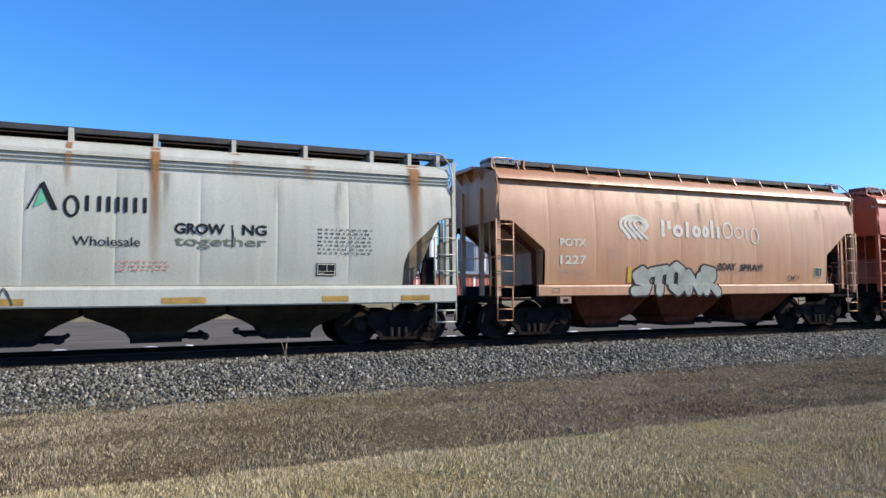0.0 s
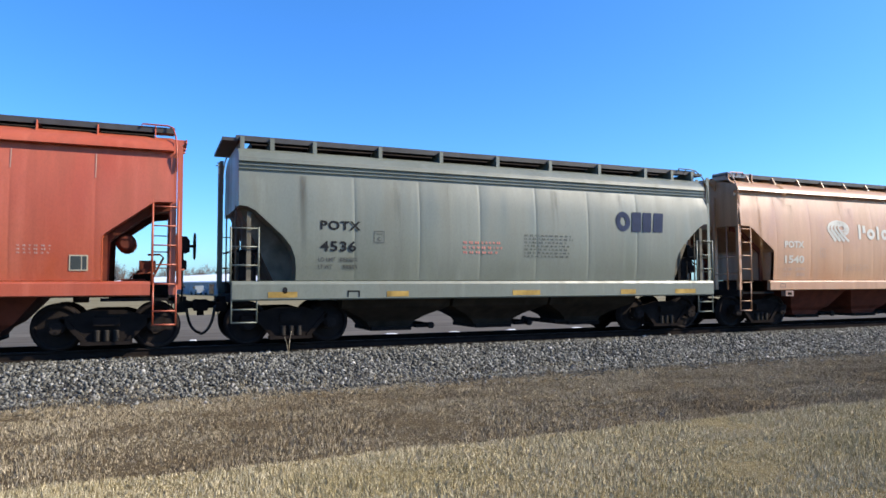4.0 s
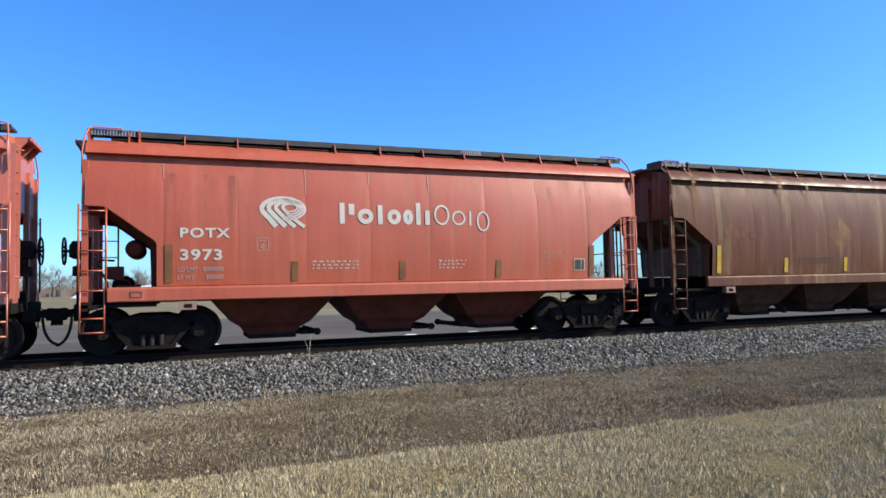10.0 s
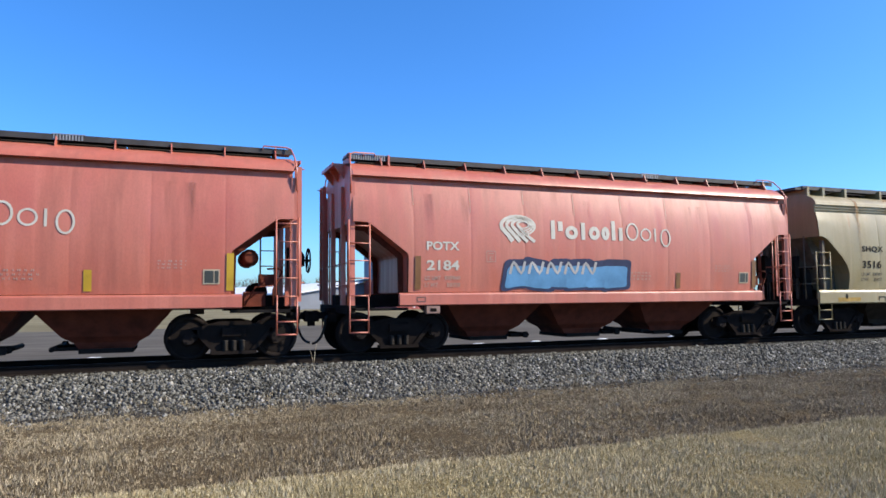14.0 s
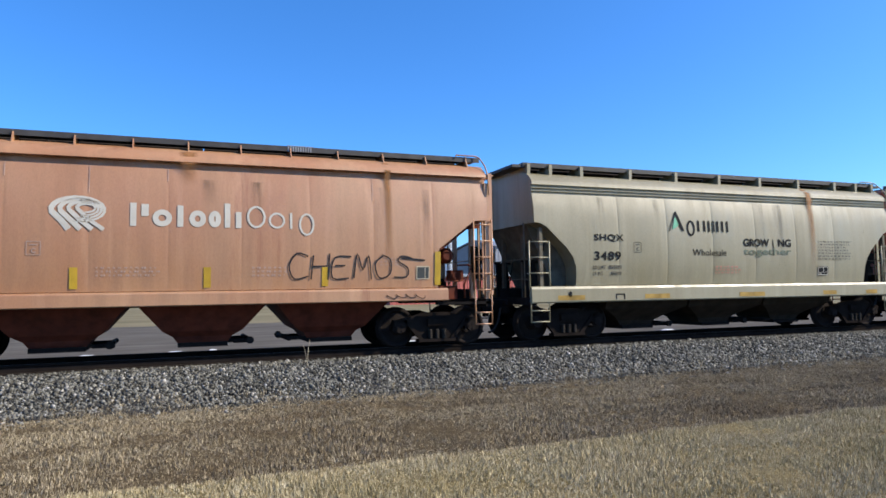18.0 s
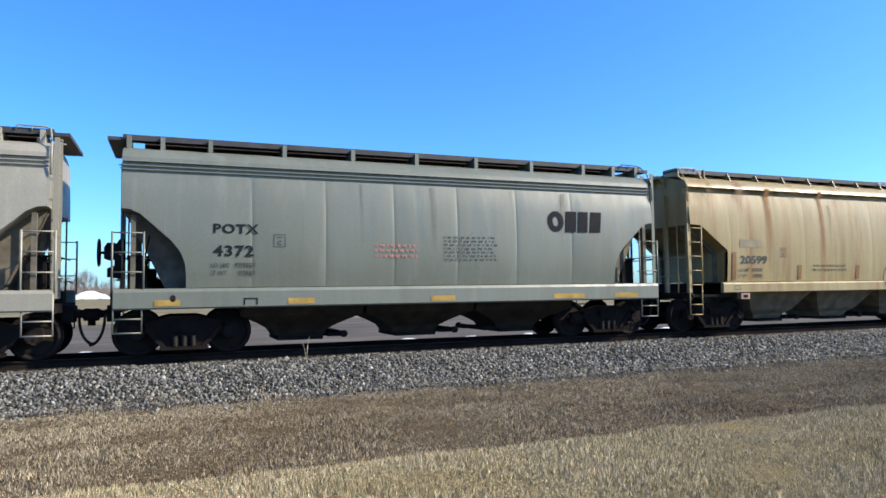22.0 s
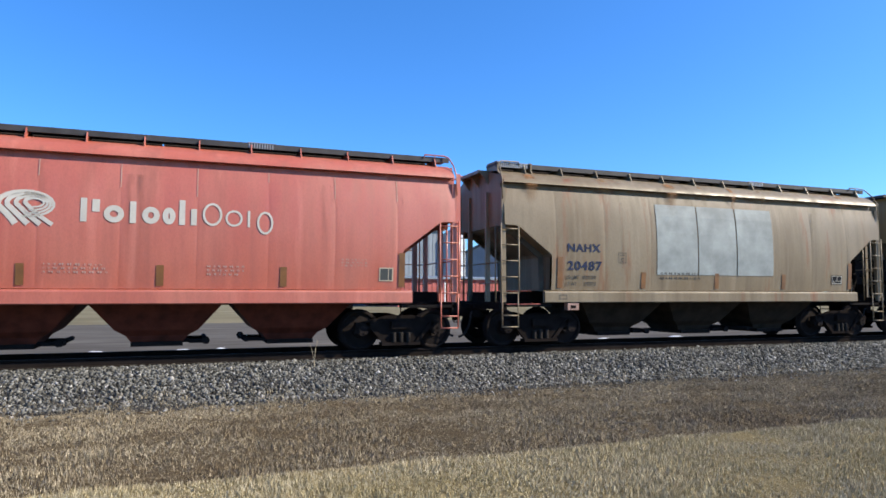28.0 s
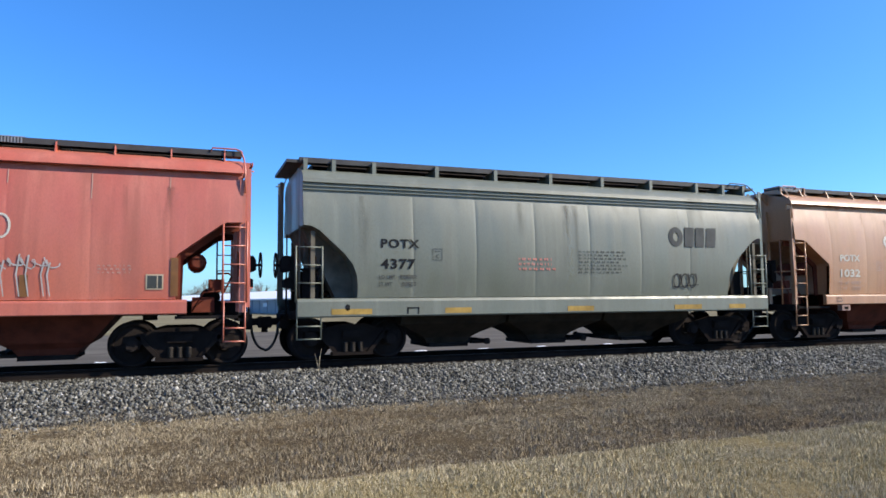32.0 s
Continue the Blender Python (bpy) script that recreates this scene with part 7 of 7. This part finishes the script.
# blue scrawls on a sill
tag(28, "sill_tag", [w for x0, x1 in ((2.9, 3.7), (5.75, 6.6), (6.7, 7.55), (8.08, 9.05)) for w in hand("SLOB", x0, x1, 1.02, 1.28, 0.035, int(x0 * 9))], spray("blue_marker", (0.13, 0.17, 0.36)))
# green piece with a purple cloud
closed = lambda pts, w: stroke([*pts, pts[0], pts[1]], w)
CLOUD = [(1.28, 1.41), (1.53, 1.67), (1.75, 1.90), (2.25, 1.97), (2.76, 2.02), (3.26, 2.39), (3.84, 2.50), (4.34, 2.59), (4.99, 2.62), (5.64, 2.56), (6.28, 2.59), (6.86, 2.43), (7.72, 2.24), (8.37, 2.10), (8.66, 1.84), (8.89, 1.54), (8.44, 1.47), (4.84, 1.42)]
LETTERS = [[(2.87, 2.24), (3.41, 2.30), (3.91, 2.27), (4.21, 2.09), (4.09, 1.73), (3.73, 1.67), (4.12, 1.37), (3.44, 1.37), (3.33, 1.75), (3.12, 1.37), (2.74, 1.37)],
           [(4.23, 2.37), (4.77, 2.24), (5.46, 2.28), (5.28, 1.84), (5.20, 1.37), (4.90, 1.53), (4.52, 1.37), (3.99, 1.41), (4.46, 2.02)],
           [(5.38, 2.22), (6.25, 2.25), (6.51, 2.09), (6.46, 1.87), (6.05, 1.84), (5.64, 1.29), (5.46, 1.37), (5.56, 1.87), (5.28, 1.47), (5.24, 1.95)],
           [(6.57, 2.09), (6.90, 2.30), (7.30, 2.03), (8.07, 1.87), (8.41, 1.45), (7.95, 1.47), (7.51, 1.67), (7.26, 1.37), (6.58, 1.39), (6.94, 1.90), (6.57, 1.84)]]
SLABS = [[(2.77, 1.37), (4.12, 1.37), (3.91, 1.12), (3.69, 0.98), (2.47, 0.98), (2.69, 1.24)],
         [(3.98, 1.37), (5.28, 1.37), (5.06, 1.21), (5.20, 0.99), (4.05, 0.99), (3.87, 1.24)],
         [(5.20, 1.37), (6.57, 1.37), (7.11, 1.15), (7.04, 1.01), (5.24, 0.99), (5.10, 1.24)],
         [(6.58, 1.37), (8.05, 1.37), (8.19, 1.21), (8.15, 1.04), (7.36, 1.04), (7.11, 1.21)],
         [(8.08, 1.32), (8.33, 1.36), (8.48, 1.15), (8.21, 1.15)],
         [(2.05, 1.09), (2.69, 1.28), (2.58, 0.99)]]
tag(29, "graffiti_cloud", [face(CLOUD)], S_PURPLE, 0.008)
tag(29, "graffiti_cloud", [blob(1.0 + 0.9 * i, 1.9 + 0.9 * i, 1.02, 1.30, 200 + i) for i in range(2)] + [blob(7.3, 8.9, 1.02, 1.32, 203)], S_PURPLE, 0.009)
tag(29, "graffiti_cloud", [blob(3.5, 5.2, 2.30, 2.52, 205), blob(6.0, 7.4, 2.2, 2.48, 206), blob(1.6, 2.6, 1.5, 1.8, 207)], stain("magenta_overspray", (0.20, 0.09, 0.16), 0.35, 0.62, 0.7, 3.0, (1, 1, 1)), 0.010)
for k, pts in enumerate(LETTERS):
    tag(29, "graffiti_fill", [face(pts)], G_JADE, 0.013 + 0.002 * k)
    tag(29, "graffiti_line", [closed(pts, 0.055)], G_BLACK, 0.0142 + 0.002 * k)
for k, pts in enumerate(SLABS):
    tag(29, "graffiti_fill", [face(pts)], G_TEAL, 0.022 + 0.001 * k)
    tag(29, "graffiti_line", [closed(pts, 0.035)], G_BLACK, 0.0285)
tag(29, "graffiti_fill", [blob(5.42, 5.96, 2.26, 2.74, 8)], G_JADE, 0.020)
tag(29, "graffiti_line", [outline(blob(5.42, 5.96, 2.26, 2.74, 8), 0.05), stroke([(5.66, 2.60), (5.72, 2.50), (5.80, 2.52), (5.78, 2.36)], 0.03), stroke([(3.02, 2.12), (3.32, 2.22), (3.34, 2.16), (3.04, 2.02)], 0.025), stroke([(3.5, 2.06), (3.62, 1.60), (3.82, 2.1)], 0.04), stroke([(4.5, 1.62), (4.62, 2.05), (4.78, 1.62)], 0.04), stroke([(6.95, 1.72), (7.1, 1.95), (7.5, 1.86)], 0.04)], G_BLACK, 0.024)
tag(29, "graffiti_line", [stroke([(2.98, 2.24), (3.5, 2.27), (3.95, 2.24)], 0.02), stroke([(4.35, 2.33), (5.0, 2.22), (5.4, 2.24)], 0.02), stroke([(6.6, 2.12), (6.95, 2.30), (7.4, 2.02)], 0.02), stroke([(2.02, 1.45), (2.2, 1.45)], 0.015), stroke([(2.11, 1.36), (2.11, 1.54)], 0.015), stroke([(8.35, 1.42), (8.35, 1.74)], 0.015), stroke([(8.22, 1.58), (8.48, 1.58)], 0.015)], G_WHITE, 0.026)
tag(29, "colour_patch", [quad(1.75, 2.15, 1.08, 1.16)], M_CREAM, 0.020)
# looping scrawl on the rust-stained wagon
tag(32, "graffiti_tag", [stroke([(7.75, 1.06), (7.55, 1.2), (7.52, 1.55), (7.66, 1.78), (7.9, 1.8), (8.0, 1.55)], 0.06)] + [stroke(curve(lambda u, x=x: (x + 0.26 * math.sin(u * math.pi * 2), 1.48 + 0.3 * u), 8), 0.035) for x in (8.1, 8.45, 8.8, 9.2, 9.55)] + scrawl(9.7, 10.9, 2.0, 2.2, 31, 5, 0.025) + scrawl(7.8, 9.6, 1.5, 1.85, 33, 7, 0.025), stain("olive_spray", (0.085, 0.062, 0.028), 0.3, 0.55, 0.8, 6.0, (1, 1, 1)))
tag(32, "painted_out_mark", [quad(1.7, 2.5, 2.34, 2.56)], spray("grey_paint_out", (0.24, 0.20, 0.13)), 0.006)
# pale outlines
oval = lambda x0, x1, z0, z1, a0, a1: curve(lambda u: ((x0 + x1) / 2 + (x1 - x0) / 2 * math.cos(radians(a0 + (a1 - a0) * u)), (z0 + z1) / 2 + (z1 - z0) / 2 * math.sin(radians(a0 + (a1 - a0) * u))), 24)
tag(37, "graffiti_tag", [stroke(oval(3.82, 4.70, 1.10, 2.48, 20, 330), 0.05), stroke(oval(4.55, 5.55, 1.12, 2.46, 40, 190), 0.035), stroke(oval(4.60, 5.20, 1.10, 2.0, 0, 350), 0.04), stroke(oval(5.10, 5.95, 1.12, 2.48, 30, 300), 0.035), stroke(oval(5.55, 6.45, 1.50, 2.46, -20, 200), 0.035),
                         stroke(oval(5.62, 6.10, 1.12, 1.95, 0, 360), 0.04), stroke(oval(6.0, 7.58, 1.10, 2.06, 120, -190), 0.05), stroke([(7.30, 1.98), (7.52, 1.75), (7.56, 1.5), (7.42, 1.28)], 0.10, 0.05), stroke([(4.12, 1.86), (4.35, 2.0), (4.62, 2.12), (4.66, 2.3)], 0.08, 0.05), stroke([(4.26, 2.30), (4.25, 2.08)], 0.03),
                         stroke([(5.32, 2.08), (5.33, 1.84)], 0.03), stroke(oval(6.72, 6.92, 1.55, 1.92, 0, 360), 0.025), stroke(oval(7.06, 7.24, 1.55, 1.92, 0, 360), 0.025), stroke([(6.22, 1.34), (6.45, 1.42), (6.62, 1.3), (6.8, 1.38)], 0.035)]
    + scrawl(6.8, 7.9, 2.08, 2.34, 34, 5, 0.022) + scrawl(7.98, 9.0, 1.52, 1.95, 35, 4, 0.03) + scrawl(2.6, 3.5, 1.5, 1.9, 36, 4, 0.022), spray("white_chalk_spray", (0.47, 0.37, 0.38)))
tag(37, "graffiti_tag", scrawl(9.7, 11.2, 1.42, 1.66, 37, 5, 0.035), spray("dark_red_spray", (0.06, 0.012, 0.016)))
# pale repainted panel
M_PATCH = spray("pale_blue_white_paint", (0.27, 0.295, 0.28))
for x0, x1 in ((4.40, 5.72), (5.76, 7.05), (7.09, 8.38)):
    tag(40, "repainted_panel", [quad(x0, x1, 1.80, 3.65)], M_PATCH, 0.006)
# white and yellow bubble letters
def plate(*pts):
    return list(pts), [tuple(range(len(pts)))]


white = [blob(2.62, 3.50, 0.98, 1.86, 140), plate((3.30, 1.93), (3.98, 1.92), (3.90, 1.62), (3.74, 1.48), (3.82, 1.2), (3.80, 1.0), (3.40, 1.0), (3.46, 1.42)), blob(3.84, 4.36, 0.98, 1.90, 142),
         plate((4.24, 2.02), (4.62, 2.0), (4.86, 1.88), (4.92, 1.68), (4.80, 1.52), (5.02, 1.34), (5.0, 1.0), (4.26, 0.98), (4.30, 1.5)), blob(4.55, 5.12, 0.98, 1.34, 143),
         plate((5.32, 1.02), (5.30, 1.36), (5.50, 1.72), (5.78, 1.99), (6.0, 1.82), (6.14, 1.97), (6.28, 1.86), (6.44, 1.97), (6.62, 1.5), (6.50, 1.04), (5.9, 0.99)), blob(5.98, 6.70, 0.98, 1.42, 144),
         blob(6.36, 7.05, 1.30, 1.98, 145), blob(6.55, 7.10, 0.98, 1.42, 146), blob(6.98, 7.90, 0.98, 1.98, 147), blob(7.70, 8.22, 1.44, 1.94, 148), blob(7.66, 8.48, 0.98, 1.52, 149)]
yellow = [blob(8.52, 9.16, 1.04, 1.90, 150), blob(9.10, 9.52, 1.08, 1.84, 151), blob(9.46, 9.98, 1.02, 1.88, 152), blob(9.92, 10.28, 1.12, 1.92, 153, n=18), blob(10.22, 10.58, 1.20, 1.94, 154)]
for k, s_ in enumerate(white):
    tag(42, "graffiti_fill", [s_], G_WHITE, 0.010 + 0.0012 * k)
    tag(42, "graffiti_line", [outline(s_, 0.026)], G_BLACK, 0.0115 + 0.0012 * k)
for k, s_ in enumerate(yellow):
    tag(42, "graffiti_fill", [s_], G_YELLOW, 0.010 + 0.0012 * k)
    tag(42, "graffiti_line", [outline(s_, 0.022)], G_BLACK, 0.0115 + 0.0012 * k)
tag(42, "graffiti_line", [stroke([(3.02, 1.5), (3.06, 1.28), (3.22, 1.3)], 0.028), stroke([(3.62, 1.72), (3.62, 1.56)], 0.026), stroke([(4.06, 1.66), (4.06, 1.48)], 0.026), stroke([(4.58, 1.72), (4.58, 1.52)], 0.028), stroke([(6.72, 1.8), (6.74, 1.52)], 0.026),
     outline(blob(7.32, 7.52, 1.22, 1.66, 3), 0.028), stroke([(7.9, 1.42), (8.1, 1.44), (8.0, 1.26), (7.9, 1.42)], 0.022)] + [stroke([(x, 1.6), (x + 0.03, 1.30)], 0.022) for x in (8.85, 9.3, 9.72, 10.1)], G_BLACK, 0.028)
tag(42, "graffiti_tag", [*hand("YKW", 4.68, 5.05, 1.03, 1.22, 0.02, 1), *hand("YKW", 5.48, 5.86, 1.04, 1.22, 0.02, 2)] + scrawl(7.75, 8.1, 1.72, 1.84, 43, 4, 0.018), G_BLACK, 0.028)
# grey ribbed wagon
tag(43, "stencil", [words(c, x, x + w, 2.35, 2.58) for c, x, w in (("IT", 1.9, 0.26), ("FX", 2.66, 0.36))] + [ring(3.65, 3.9, 2.3, 2.6, 0.018, 45, 405, 4)], M_GREY)
tag(43, "stencil_panel", [quad(1.83, 2.3, 1.55, 1.82), quad(2.6, 3.1, 1.55, 1.82), quad(3.5, 3.95, 1.55, 1.82)], spray("pale_panel", (0.52, 0.51, 0.45)), 0.004)
tag(43, "stencil", [words(c, x, x + 0.34, 1.60, 1.80) for c, x in (("16", 1.9), ("52", 2.68), ("71", 3.55))], M_GREY, 0.010)
for x in (1.80, 5.2, 9.0, 12.1, 14.75):
    tag(43, "reflector", [quad(x, x + 0.13, 1.55, 1.95)], M_ORANGE)
tag(43, "rust_patch", [blob(x, x + 0.35, z, z + s, i + 9) for i, (x, z, s) in enumerate([(7.95, 2.9, 0.55), (8.0, 2.1, 0.35), (8.9, 3.3, 0.25), (9.2, 2.2, 0.3), (8.3, 1.7, 0.3), (7.2, 1.6, 0.35), (2.7, 1.95, 0.3), (12.3, 1.55, 0.35)])], S_RUST, 0.004)
tag(43, "graffiti_haze", [blob(x, x + 0.42, 1.55, 2.0, i) for i, x in enumerate((9.9, 10.6, 11.5))], S_TEAL, 0.006)
tag(43, "graffiti_tag", [stroke([(6.7, 3.7), (7.1, 2.7), (7.2, 3.3)], 0.02), stroke([(6.4, 3.2), (7.3, 3.5)], 0.02)] + scrawl(6.2, 7.4, 1.8, 2.2, 44, 4, 0.02), M_GREY)
# white drips
tag(44, "graffiti_tag", [stroke([(x, 2.16 - 0.08 * math.sin(x * 7)), (x - 0.05, 1.85), (x - 0.16 * (x < 5.2), 1.45)], 0.03, 0.02) for x in (4.3, 4.42, 4.7, 4.85, 6.1, 6.2, 6.3, 6.42, 6.55, 6.7, 6.95, 7.2, 8.2, 8.3, 8.45, 8.7, 8.85, 9.1, 9.2)] + scrawl(6.0, 7.1, 1.9, 2.2, 45, 8, 0.03) + scrawl(7.4, 8.1, 1.85, 2.15, 46, 5, 0.025) + scrawl(8.1, 9.3, 1.95, 2.2, 47, 6, 0.03), G_WHITE)
# small loops
tag(45, "graffiti_tag", [stroke(curve(lambda u, x=x: (x + 0.12 * math.cos(u * 7), 1.72 + 0.2 * math.sin(u * 7) + 0.1 * u), 10), 0.03) for x in (9.75, 10.0, 10.25)] + [stroke([(9.6, 1.6), (10.45, 1.66)], 0.02)], G_BLACK)


def motions():
    """The train rolls past at about twenty metres a second, and its wheels turn with it."""
    for w in TRAIN:
        walk(w, [(t, pose(w["front"] - run(t), CENTRE_Y, 0)) for t in [0.5 * i for i in range(65)]])
    ticks = [i / FPS for i in range(32 * FPS + 1)]
    for side in (-1, 1):
        sets = [o for w in TRAIN for b in w.children for o in b.children if o.name.startswith("wheelset") and o.location.x * side > 0]
        walk(sets[0], [(t, pose(side * 0.889, 0, 0.457, 0, -math.degrees(run(t) / 0.457), 0)) for t in ticks])
        keys = sets[0].animation_data
        for o in sets[1:]:
            o.rotation_mode = "QUATERNION"
            o.animation_data_create().action = keys.action
            o.animation_data.action_slot = keys.action_slot


motions()
